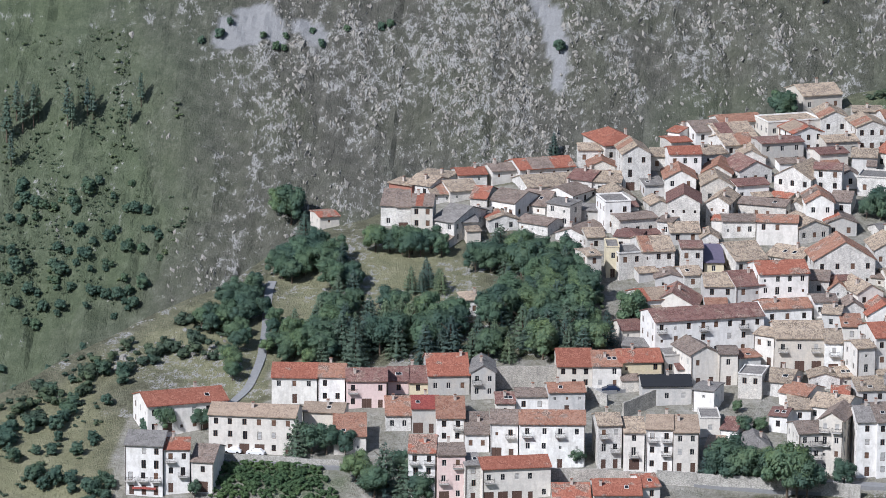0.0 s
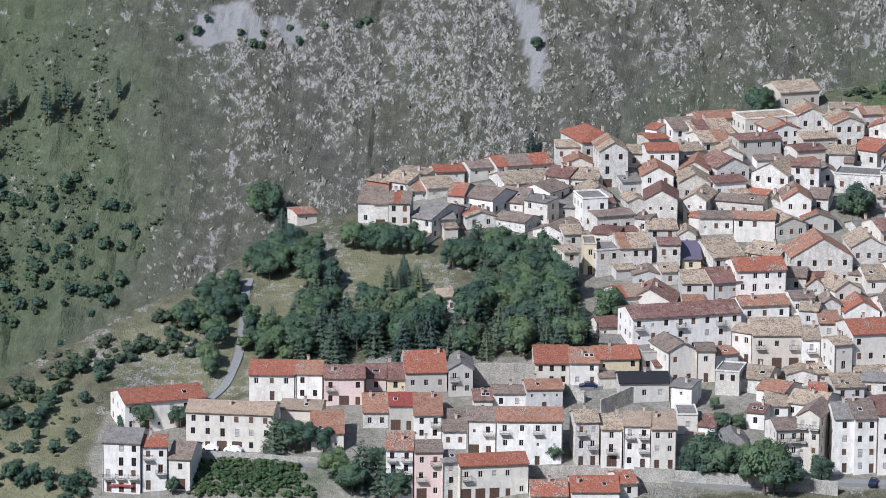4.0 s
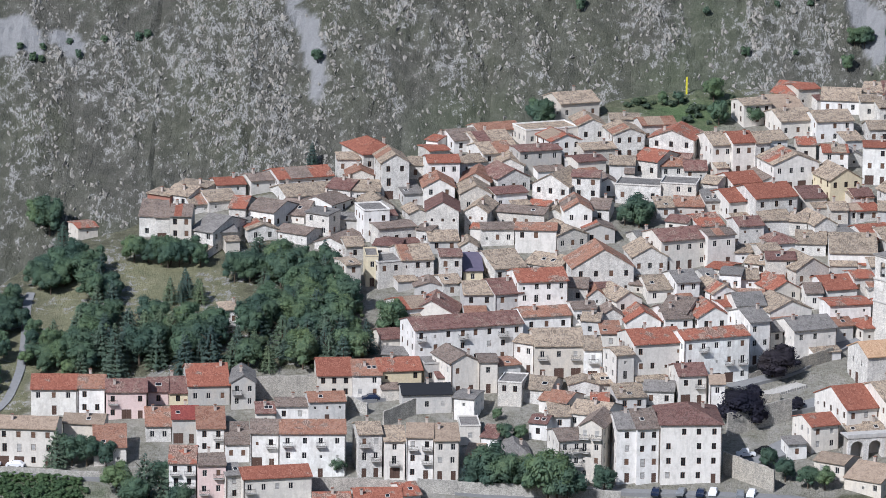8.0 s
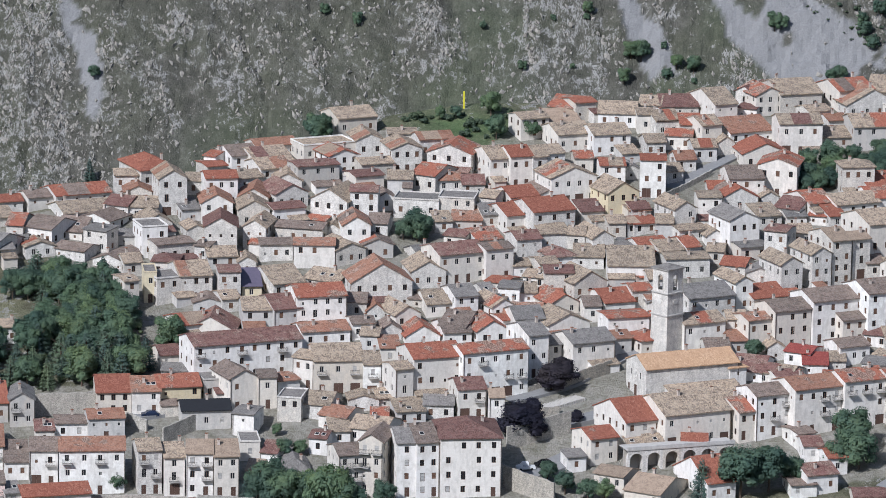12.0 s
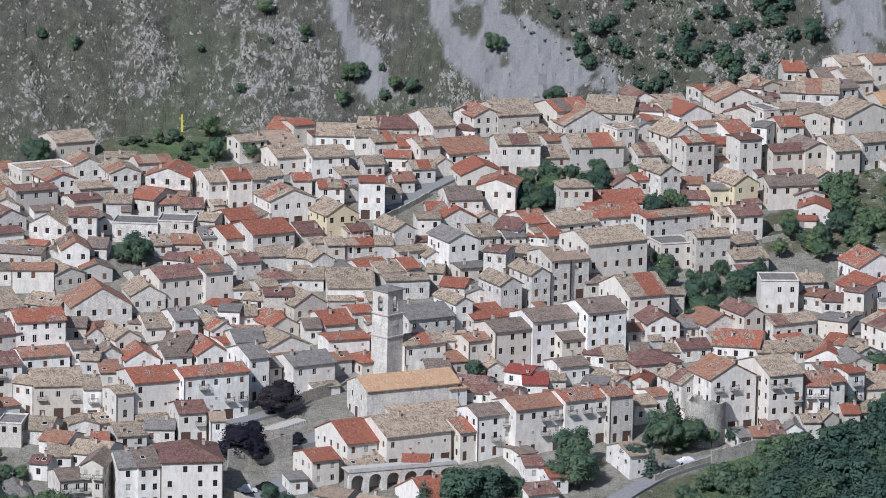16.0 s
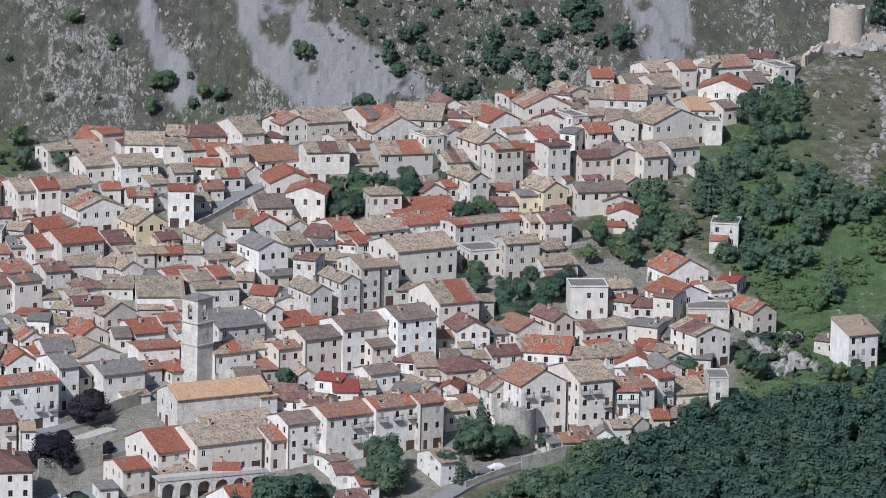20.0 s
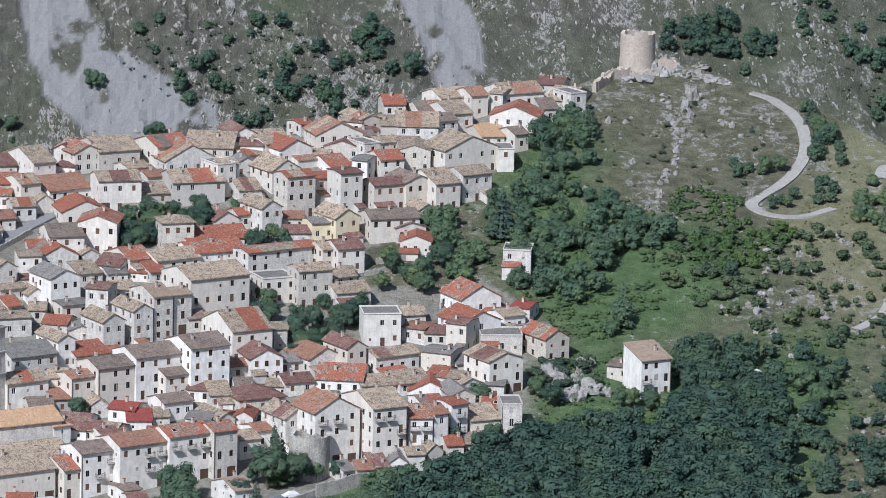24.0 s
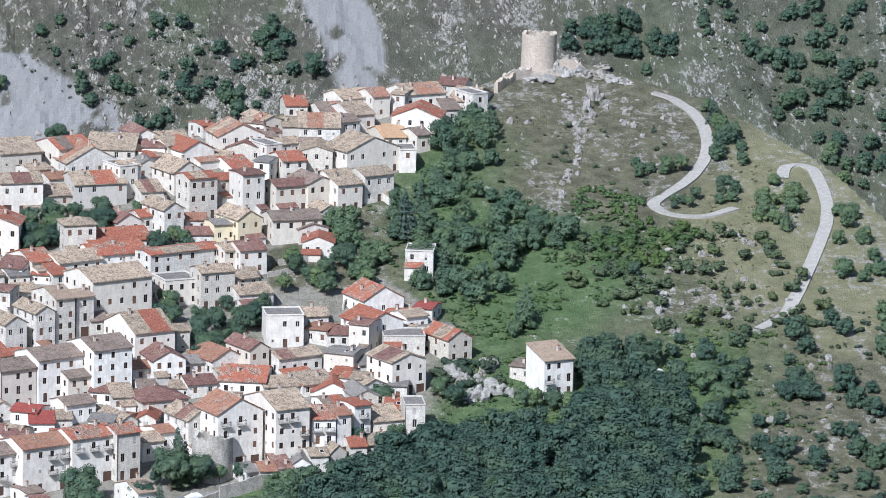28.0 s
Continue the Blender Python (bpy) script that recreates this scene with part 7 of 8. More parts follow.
tree(-14.3, 1091.0, 7.5, "p")
tree(-4.1, 1098.5, 3.3, "p")
tree(-71.7, 1247.0, 7.2, "d")
tree(-41.0, 1262.5, 4.1, "d")
tree(-37.0, 1263.0, 3.8, "d")
tree(-28.1, 1265.0, 7.0, "d")
tree(-26.3, 1250.5, 7.2, "d")
tree(-17.7, 1251.0, 5.2, "d")
tree(-9.9, 1070.0, 5.7, "d")
tree(-6.1, 1065.0, 6.1, "d")
tree(-1.1, 1062.5, 5.6, "d")
tree(2.6, 1062.0, 5.4, "d")
tree(32.0, 1066.0, 12.9, "d")
tree(38.2, 1068.5, 11.3, "d")
tree(43.8, 1071.5, 7.6, "d")
tree(23.6, 1064.0, 9.5, "c")
tree(58.3, 1080.0, 9.7, "d")
tree(53.6, 1080.0, 7.2, "d")
tree(36.2, 1130.0, 5.7, "d")
tree(51.6, 1236.0, 6.5, "d")
tree(57.3, 1238.5, 7.4, "d")
tree(62.9, 1239.5, 5.7, "d")
tree(70.0, 1241.5, 6.3, "d")
tree(49.2, 1225.5, 6.2, "d")
tree(79.3, 1243.0, 4.9, "d")
tree(-70.3, 1247.5, 7.5, "d")
tree(-36.7, 1206.0, 2.8, "d")
tree(-3.6, 1205.0, 4.2, "d")
tree(79.5, 1102.0, 12.7, "y")
tree(81.1, 1099.5, 10.4, "y")
tree(83.8, 1098.0, 8.8, "d")
tree(74.7, 1099.0, 4.0, "d")
tree(120.8, 1115.0, 6.2, "d")
tree(130.6, 1116.5, 6.2, "d")
tree(83.0, 1221.0, 5.1, "d")
tree(90.0, 1221.0, 4.5, "d")
tree(89.6, 1171.5, 7.0, "d")
tree(94.0, 1177.0, 6.5, "d")
tree(99.5, 1178.5, 6.0, "d")
tree(104.2, 1183.0, 5.4, "d")
tree(83.8, 1188.0, 6.0, "d")
tree(82.1, 1192.5, 4.1, "d")
tree(115.6, 1209.0, 5.8, "d")
tree(112.1, 1199.0, 5.0, "d")
tree(122.9, 1204.5, 7.2, "d")
tree(127.8, 1212.5, 7.5, "d")
tree(107.3, 1191.0, 4.1, "d")
tree(96.9, 1188.5, 4.6, "d")
tree(101.1, 1190.5, 3.6, "c")
tree(-99.9, 1159.5, 4.0, "d")
tree(-98.0, 1129.0, 9.1, "d")
tree(-106.8, 1125.5, 6.5, "d")
tree(199.1, 1205.5, 5.0, "d")
tree(160.9, 1282.0, 10.3, "d")
tree(145.0, 1230.0, 12.7, "c")
tree(129.6, 1136.5, 6.5, "d")
tree(146.7, 1136.0, 6.5, "d")
tree(143.5, 1142.0, 5.3, "d")
tree(-223.5, 1422.5, 12.3, "d")
tree(-227.2, 1424.5, 8.2, "d")
tree(-179.9, 1166.5, 8.0, "c")
tree(-311.3, 1439.1, 15.0, "n")
tree(-309.4, 1444.9, 13.0, "n")
tree(-304.2, 1444.4, 14.0, "n")
tree(-303.1, 1445.7, 12.0, "n")
tree(-293.7, 1443.1, 14.0, "n")
tree(-292.1, 1441.9, 12.0, "n")
tree(-288.4, 1446.5, 12.0, "n")
tree(-286.6, 1445.9, 11.0, "n")
tree(-275.2, 1444.4, 9.0, "n")
tree(-272.7, 1449.1, 11.0, "n")
tree(-307.1, 1442.2, 12.0, "n")
tree(-308.7, 1432.8, 12.0, "n")
tree(-73.1, 1481.1, 4.5, "d")
tree(11.3, 1474.3, 7.5, "d")
tree(8.3, 1474.2, 6.0, "d")
tree(21.7, 1470.4, 5.0, "d")
tree(26.8, 1468.9, 6.0, "d")
tree(-4.8, 1483.4, 5.0, "d")
tree(6.4, 1467.2, 5.0, "d")
tree(-16.6, 1488.1, 5.0, "d")
tree(-23.7, 1470.3, 3.5, "d")
tree(-35.7, 1480.1, 3.0, "d")
tree(50.6, 1479.2, 6.5, "d")
tree(53.1, 1479.7, 5.0, "d")
tree(146.5, 1482.1, 8.0, "d")
tree(69.7, 1468.1, 6.0, "d")
tree(67.2, 1467.1, 4.5, "d")
tree(-149.9, 1463.9, 5.0, "d")
tree(56.9, 1087.0, 11.0, "d")
tree(79.8, 1097.5, 12.6, "y")
tree(77.7, 1096.0, 10.6, "d")
tree(70.8, 1087.5, 7.5, "d")
tree(74.5, 1085.5, 7.0, "c")
tree(82.1, 1097.5, 5.8, "d")
tree(184.9, 1133.0, 9.1, "d")
tree(179.8, 1130.0, 9.6, "d")
tree(189.9, 1135.5, 7.8, "d")
tree(196.3, 1142.0, 7.1, "d")
tree(206.8, 1144.5, 8.2, "d")
tree(209.2, 1135.0, 7.0, "d")
tree(228.2, 1143.5, 6.6, "d")
tree(165.3, 1136.0, 5.2, "d")
tree(169.5, 1135.0, 5.7, "d")
tree(173.6, 1133.5, 6.0, "d")
tree(162.8, 1137.0, 4.4, "d")
tree(218.0, 1295.5, 2.4, "c")
tree(217.7, 1270.0, 5.0, "d")
tree(221.7, 1271.5, 4.7, "d")
tree(88.8, 1100.0, 5.1, "d")
tree(93.9, 1100.5, 4.6, "d")
grove([(-154.3, 1129.8), (-140.8, 1127.3), (-126.8, 1131.6), (-123.2, 1123.4), (-138.4, 1118.9), (-151.6, 1120.2)], 14, 6, 9, "cdd", 81)
grove([(-176.8, 1112.8), (-165.9, 1127.9), (-159.2, 1117.8), (-163.7, 1104.4), (-172.4, 1101.7)], 14, 5, 8, "cd", 82)
grove([(-122.0, 1159.3), (-110.4, 1151.3), (-105.7, 1130.8), (-112.8, 1124.1), (-121.6, 1132.1)], 12, 7, 9.5, "cd", 83)
grove([(-184.2, 1127.7), (-179.2, 1121.5), (-176.7, 1104.3), (-179.2, 1103.9)], 5, 4, 6, "d", 84)
grove([(49.0, 1224.1), (55.6, 1232.9), (69.9, 1237.5), (71.7, 1231.5), (58.8, 1226.0), (50.9, 1219.1)], 13, 5, 7.5, "d", 91)
grove([(80.5, 1224.3), (89.2, 1229.0), (90.1, 1222.0), (81.6, 1218.8)], 5, 4, 5.5, "d", 92)
grove([(87.0, 1160.0), (89.6, 1179.9), (100.0, 1183.8), (107.3, 1190.5), (105.6, 1177.4), (93.3, 1164.7)], 15, 4, 6.5, "d", 93)
wild("woodland", "green trees beside the upper houses", [(123.6, 1237.4), (132.1, 1237.4), (138.5, 1215.7), (134.5, 1202.5), (120.6, 1201.6), (127.6, 1218.6)], 16, 5, 8, "d", 94)
grove([(79.5, 1182.1), (85.2, 1185.7), (85.0, 1177.6), (80.6, 1176.3)], 4, 4, 6, "d", 95)
grove([(-47.6, 1196.5), (-40.7, 1196.5), (-41.2, 1189.8), (-47.3, 1190.0)], 4, 4, 6, "d", 96)
grove([(-162.6, 1106.0), (-164.5, 1118.1), (-157.6, 1125.2), (-148.8, 1119.0), (-133.7, 1113.1), (-121.6, 1120.9), (-109.4, 1128.8), (-101.6, 1122.4), (-101.6, 1109.3), (-159.7, 1103.6)], 46, 7, 10.5, "ccd", 1)
grove([(-138.2, 1154.2), (-130.5, 1162.8), (-117.1, 1163.8), (-110.0, 1154.1), (-107.3, 1133.4), (-118.2, 1125.1), (-126.5, 1128.6), (-132.1, 1142.5)], 40, 6.5, 9.5, "ddcd", 31)
grove([(-155.2, 1145.6), (-147.4, 1147.9), (-141.3, 1141.8), (-150.3, 1139.4)], 6, 5, 7, "c", 33)
grove([(-164.4, 1161.3), (-159.1, 1164.3), (-143.9, 1162.2), (-144.9, 1159.1), (-157.2, 1160.1)], 8, 6, 8, "d", 34)
grove([(-175.2, 1154.1), (-169.5, 1156.5), (-162.0, 1137.5), (-162.6, 1106.0), (-167.3, 1102.5), (-171.8, 1118.7), (-165.3, 1128.0)], 26, 5.5, 9, "cdd", 2)
grove([(-178.7, 1124.6), (-171.3, 1115.7), (-167.3, 1102.5), (-176.1, 1100.2), (-176.8, 1112.8)], 9, 4, 6, "d", 35)
grove([(-194.8, 1130.1), (-188.0, 1140.9), (-186.8, 1132.0), (-185.0, 1115.3), (-185.0, 1093.0), (-188.4, 1100.1), (-188.9, 1122.8)], 18, 4.5, 7, "d", 5)
grove([(-185.1, 1148.0), (-176.6, 1163.0), (-173.0, 1152.6), (-180.8, 1142.4)], 12, 5.5, 8, "d", 36)
grove([(-197.4, 1117.8), (-190.4, 1131.4), (-188.4, 1127.5), (-194.0, 1114.0)], 5, 4, 6, "d", 37)
wild("scrub", "undergrowth in the park", [(-162.6, 1106.0), (-165.9, 1127.9), (-149.2, 1121.7), (-129.4, 1131.0), (-109.7, 1156.9), (-101.6, 1122.4), (-101.6, 1109.3)], 90, 1.5, 3.2, "b", 26)
wild("woodland", "small green trees on the shaded mountainside", [(-311.3, 1428.9), (-271.2, 1431.6), (-259.9, 1415.7), (-265.3, 1399.6), (-304.6, 1396.3)], 84, 2.2, 5.0, "d", 70)
wild("woodland", "green trees and bushes down the left hillside", [(-303.0, 1388.3), (-283.8, 1392.1), (-214.0, 1100.9), (-199.9, 1102.5), (-191.6, 1070.6), (-196.4, 1041.5), (-227.2, 1039.2)], 78, 2.2, 5.4, "d", 71)
wild("woodland", "dark green wood on the castle slope", [(170.1, 1306.8), (175.2, 1299.2), (171.8, 1264.8), (173.8, 1253.4), (182.0, 1238.8), (186.7, 1225.9), (183.7, 1219.6), (172.7, 1222.0), (168.3, 1210.5), (163.6, 1200.6), (173.3, 1184.3), (173.5, 1175.4), (158.1, 1172.8), (156.9, 1185.7), (144.2, 1195.3), (145.2, 1217.2), (139.3, 1227.6), (142.4, 1243.9), (154.5, 1261.7), (163.5, 1289.3)], 77, 5, 8.5, "d", 3)
wild("conifers", "dark conifers among the trees", [(170.1, 1306.8), (175.2, 1299.2), (171.8, 1264.8), (173.8, 1253.4), (182.0, 1238.8), (186.7, 1225.9), (183.7, 1219.6), (172.7, 1222.0), (168.3, 1210.5), (163.6, 1200.6), (173.3, 1184.3), (173.5, 1175.4), (158.1, 1172.8), (156.9, 1185.7), (144.2, 1195.3), (145.2, 1217.2), (139.3, 1227.6), (142.4, 1243.9), (154.5, 1261.7), (163.5, 1289.3)], 19, 5, 10.5, "c", 3)
wild("woodland", "roadside trees on the castle hill", [(234.5, 1315.2), (236.7, 1301.4), (238.1, 1289.2), (235.6, 1281.3), (230.8, 1272.5), (234.1, 1294.3)], 10, 3.5, 5.5, "d", 41)
wild("conifers", "dark conifers among the trees", [(234.5, 1315.2), (236.7, 1301.4), (238.1, 1289.2), (235.6, 1281.3), (230.8, 1272.5), (234.1, 1294.3)], 3, 3.5, 7.5, "c", 41)
wild("woodland", "roadside trees between the two roads", [(236.6, 1252.9), (244.3, 1263.1), (250.2, 1262.7), (251.7, 1253.5), (249.2, 1236.6), (243.4, 1233.4), (235.8, 1239.9)], 15, 4, 6, "d", 42)
wild("conifers", "dark conifers among the trees", [(236.6, 1252.9), (244.3, 1263.1), (250.2, 1262.7), (251.7, 1253.5), (249.2, 1236.6), (243.4, 1233.4), (235.8, 1239.9)], 3, 4, 8.0, "c", 42)
wild("woodland", "grey-green shrubs on the castle hill", [(209.3, 1276.1), (219.7, 1275.9), (219.4, 1268.9), (209.3, 1266.4)], 6, 3, 4.5, "d", 44)
wild("woodland", "trees inside the hairpin bend", [(229.1, 1265.2), (235.3, 1262.1), (232.5, 1250.2), (228.1, 1250.5)], 6, 3, 5, "d", 46)
grove([(216.0, 1252.5), (223.0, 1254.7), (221.8, 1247.4), (215.8, 1246.6)], 5, 2.5, 4, "d", 47)
wild("woodland", "low bright green trees on the castle slope", [(192.3, 1225.0), (203.6, 1238.5), (219.5, 1237.8), (219.7, 1230.2), (208.1, 1220.6), (209.8, 1213.2), (195.9, 1206.2), (190.5, 1212.3)], 44, 2.5, 4.5, "d", 72)
wild("undergrowth", "bright green bushes below the castle hill", [(191.3, 1258.9), (203.0, 1263.5), (209.7, 1249.4), (200.9, 1239.3), (188.6, 1239.4)], 110, 0.9, 2.4, "u", 73)
wild("woodland", "dark trees on the mountainside behind the castle", [(221.3, 1493.1), (228.0, 1498.4), (244.7, 1500.1), (246.0, 1489.9), (238.2, 1489.7), (222.7, 1490.4)], 20, 4.5, 7.5, "d", 74)
wild("woodland", "dark trees in a gully behind the castle hill", [(240.7, 1488.8), (248.6, 1489.7), (257.0, 1481.8), (224.8, 1322.6), (217.1, 1327.5)], 16, 4.5, 7, "d", 75)
wild("woodland", "dark trees in a gully behind the castle hill", [(248.6, 1496.2), (257.0, 1494.5), (255.4, 1489.1), (250.7, 1489.7)], 7, 4, 6, "d", 76)
wild("woodland", "sparse trees on the far mountainside", [(281.6, 1502.1), (297.9, 1505.1), (330.8, 1504.2), (323.9, 1463.1), (309.9, 1459.5), (300.5, 1465.6), (296.3, 1472.1), (284.9, 1476.8), (279.5, 1487.6)], 74, 3.5, 7.5, "d", 14)
wild("woodland", "sparse trees on the far mountainside", [(264.1, 1502.2), (282.1, 1505.0), (278.2, 1490.4), (264.1, 1489.6)], 7, 3, 5, "d", 77)
wild("woodland", "scattered trees beside the descending road", [(299.8, 1472.2), (309.9, 1459.5), (321.5, 1449.0), (259.2, 1162.3), (244.2, 1162.1), (252.3, 1219.0), (259.7, 1253.9)], 64, 3.2, 6.5, "d", 78)
wild("scrub", "dark bushes over the far mountainside", [(262.6, 1504.0), (330.9, 1505.2), (323.7, 1461.8), (296.2, 1471.5), (269.7, 1479.6)], 240, 0.5, 1.6, "u", 79)
wild("woodland", "trees behind the hairpin road", [(235.9, 1312.5), (241.9, 1285.5), (236.8, 1268.5)], 8, 3.5, 5.5, "d", 43)
wild("conifers", "dark conifers among the trees", [(235.9, 1312.5), (241.9, 1285.5), (236.8, 1268.5)], 3, 3.5, 7.5, "c", 43)
wild("woodland", "trees beside the lone house", [(179.3, 1159.5), (192.2, 1164), (199, 1155.5), (188.8, 1141.5), (178.5, 1144.5)], 16, 6.2, 8.8, "d", 45)
wild("woodland", "dense dark green deciduous wood below the village", [(97.8, 1071), (104.7, 1085.5), (111.1, 1093.5), (122.1, 1101), (139, 1114), (150.2, 1121), (161, 1123), (169.7, 1119.5), (178.2, 1133), (188.6, 1140), (199.1, 1130.5), (189.5, 1062), (94.8, 1063.5)], 230, 6.9, 12.5, "d", 11)
wild("woodland", "scattered green trees and scrub on the lower slope", [(202.9, 1171), (248, 1183.5), (264.9, 1183.5), (240.4, 1063.5), (188.6, 1064.5)], 100, 2.8, 7.5, "d", 12)
wild("woodland", "green trees below the retaining wall", [(76.7, 1070.5), (88.8, 1084), (102.3, 1096), (108.9, 1098), (104.1, 1056), (75.8, 1055.5)], 46, 5, 8.8, "d", 52)
wild("undergrowth", "bright green undergrowth between the trees", [(202, 1183.5), (242.8, 1170.5), (223.6, 1068.5), (189.4, 1069.5)], 294, 0.6, 1.5, "u", 53)
wild("undergrowth", "bright green undergrowth on the castle slope", [(169.9, 1247), (192, 1239.5), (210.2, 1236), (219.6, 1222.5), (201.3, 1196.5), (167.5, 1183.5), (151.6, 1165.5), (149.1, 1191.5)], 294, 0.6, 1.6, "u", 54)
wild("undergrowth", "bright green undergrowth round the lone house", [(167.2, 1160), (207, 1171), (201.4, 1112), (172.1, 1118), (159.9, 1124.5)], 230, 0.6, 1.7, "u", 55)
wild("grass", "dry grass tufts on the castle hill", [(177.4, 1307.5), (204, 1335.5), (227.3, 1316.5), (232.6, 1293), (212.3, 1249.5), (183.3, 1239.5), (171.2, 1257.5)], 700, 0.2, 0.7, "t", 56)
wild("grass", "dry grass tufts on the open slope", [(230, 1286), (249.9, 1271.5), (247.3, 1209.5), (198.7, 1171), (196.1, 1209), (221.9, 1236.5)], 700, 0.2, 0.8, "t", 57)
wild("scrub", "low dark bushes among pale rocks", [(191.4, 1235.5), (218, 1239.5), (236.6, 1229.5), (247.8, 1197), (242.8, 1170.5), (200.1, 1171), (181.2, 1203)], 110, 1.5, 3.8, "b", 13)
wild("woodland", "small dark trees on the mountainside above the village", [(55.4, 1483.5), (65.7, 1497), (147.2, 1497.5), (137.7, 1478.5), (115.5, 1471.5), (92, 1470), (82.1, 1475)], 52, 3.0, 6.5, "d", 15)
wild("scrub", "low green scrub on the mountainside", [(58.7, 1483), (65.7, 1497), (147.2, 1497.5), (137.7, 1478.5), (115.5, 1471.5), (92, 1470), (82.1, 1475)], 220, 0.5, 1.9, "u", 60)
wild("scrub", "green scrub over the shaded mountainside", [(-318.2, 1465.0), (-279.6, 1468.4), (-258.6, 1446.6), (-253.9, 1419.5), (-259.0, 1410.7), (-272.5, 1402.3), (-304.3, 1396.3)], 900, 0.4, 1.5, "u", 16)
wild("woodland", "green trees at the foot of the hillside", [(-240.1, 1064), (-215.7, 1076.5), (-205.2, 1058.5), (-202.2, 1032.5), (-232.7, 1030)], 26, 3.1, 5.6, "d", 17)
wild("undergrowth", "dark bushes over the lower slope", [(213.3, 1184), (266.2, 1190), (241.6, 1069), (193.2, 1069.5)], 190, 0.7, 2.0, "u", 61)
wild("undergrowth", "bright green undergrowth beside the upper houses", [(147, 1185), (165.3, 1210), (180.4, 1197), (168.5, 1160), (154, 1141), (148, 1158.5)], 294, 0.3, 1.4, "u", 63)
wild("undergrowth", "bright green weeds round the outcrop", [(144, 1159), (164.4, 1160), (165.8, 1129.5), (141.5, 1125)], 182, 0.3, 1.2, "u", 64)
wild("scrub", "low bushes on the castle hill", [(178.4, 1303.5), (201.4, 1328), (223.6, 1312.5), (229, 1289), (212.9, 1253.5), (183.7, 1242.5), (173, 1260.5)], 34, 0.6, 1.6, "b", 62)
wild("undergrowth", "bushes on the foot of the hillside", [(-313.7, 1392), (-220.5, 1100.5), (-205.7, 1061), (-202.2, 1032.5), (-232.7, 1030)], 330, 0.6, 1.9, "u", 58)
wild("scrub", "bushes on the dry grass hillside", [(-239.4, 1072.5), (-217, 1103), (-199.2, 1128), (-189, 1139), (-188.2, 1103), (-207.1, 1099), (-225, 1065)], 70, 1.2, 3.8, "b", 18)
wild("undergrowth", "overgrown bright green bank", [(-182, 1055.5), (-160.1, 1055.5), (-153.3, 1043), (-181.4, 1041)], 260, 0.9, 1.6, "b", 19)
wild("scrub", "garden bushes on the village top", [(-52.5, 1262), (-35.4, 1267.5), (-21, 1269.5), (-20.5, 1249.5), (-34.8, 1249), (-43.6, 1256)], 26, 1.0, 2.4, "b", 20)
wild("scrub", "thin dark bushes on the rock face", [(-259.2, 1469), (-200.1, 1473.5), (-199.6, 1470), (-257.5, 1459.5)], 12, 2.5, 3.8, "d", 21)
wild("scrub", "thin dark bushes on the rock face", [(-85.7, 1484), (31.8, 1483.5), (32, 1464), (-17.7, 1465.5)], 8, 2.2, 4.0, "d", 22)
wild("scrub", "bright undergrowth in the castle wood", [(145, 1271.5), (160.3, 1303), (175.4, 1303.5), (172.6, 1257.5), (193.9, 1243), (187.6, 1209), (163.3, 1172), (147.6, 1178.5), (140.1, 1210.5), (128.7, 1223.5)], 294, 0.6, 1.7, "u", 23)
wild("scrub", "shrubs between the houses and the rock", [(144, 1159), (159, 1159.5), (162.1, 1142), (148, 1135.5), (141.1, 1144.5)], 40, 1.2, 3, "b", 24)
wild("scrub", "roadside shrubs under the front houses", [(99.5, 1107), (121.3, 1120), (134.5, 1122.5), (133.8, 1115.5), (106.6, 1099.5)], 40, 1.5, 3.2, "b", 25)
road("road", "grey asphalt road climbing the dry hillside", [(-183.7, 1084), (-181, 1091), (-180.3, 1104), (-181.6, 1118.5), (-182.9, 1128), (-184.4, 1139.5), (-184.3, 1145)], 2.0)
road("road", "asphalt road along the front of the village", [(-183, 1057.5), (-152.8, 1056.5), (-130.4, 1056.5), (-99.5, 1057), (-81, 1057), (-63.7, 1055), (-44.2, 1055)], 4.5)
road("road", "asphalt road along the front of the village square", [(-53.7, 1059.5), (-31.6, 1058.5), (-4.7, 1058), (15.8, 1053.5)], 5)
road("road", "narrow road on a retaining wall below the village", [(63.2, 1071.5), (75.2, 1086), (88.4, 1095.5), (103, 1103), (112.6, 1110.5)], 6.2)
road("road", "pale hairpin road up to the castle", [(222.2, 1322.8), (226.7, 1320.1), (230.7, 1311.3), (232.3, 1299.5), (231.4, 1288.1), (229.3, 1279.8), (224.5, 1268.8), (219.7, 1261.6), (213.3, 1254.1), (209.9, 1249.1), (212.6, 1245.0), (218.8, 1242.8), (225.5, 1243.7), (231.7, 1248.0)], 3.3)
road("road", "pale road descending the hill behind trees", [(247.3, 1266.6), (249.4, 1275.0), (253.5, 1276.7), (256.4, 1273.7), (256.6, 1260.6), (256.0, 1248.7), (253.3, 1236.8), (249.0, 1224.4), (244.7, 1212.9), (239.9, 1200.0), (233.1, 1184.6), (229.7, 1181.2), (225.3, 1177.7)], 3.3)
road("road", "street up through the square", [(-20.2, 1109), (-13.3, 1113.5), (-5.7, 1118.5), (4.5, 1131), (12.3, 1140)], 6.2)
road("road", "street on the village top", [(16.4, 1224), (24.8, 1234.5), (34.1, 1245), (36.3, 1249)], 5)
road("pavement", "paved parking ground beside the tall house", [(-19.2, 1073), (-11.3, 1078), (-3.9, 1085)], 11.2)
road("pavement", "dark paved square below the church steps", [(-12.9, 1096.5), (-4.1, 1101.5), (4.7, 1107.5)], 8.8)
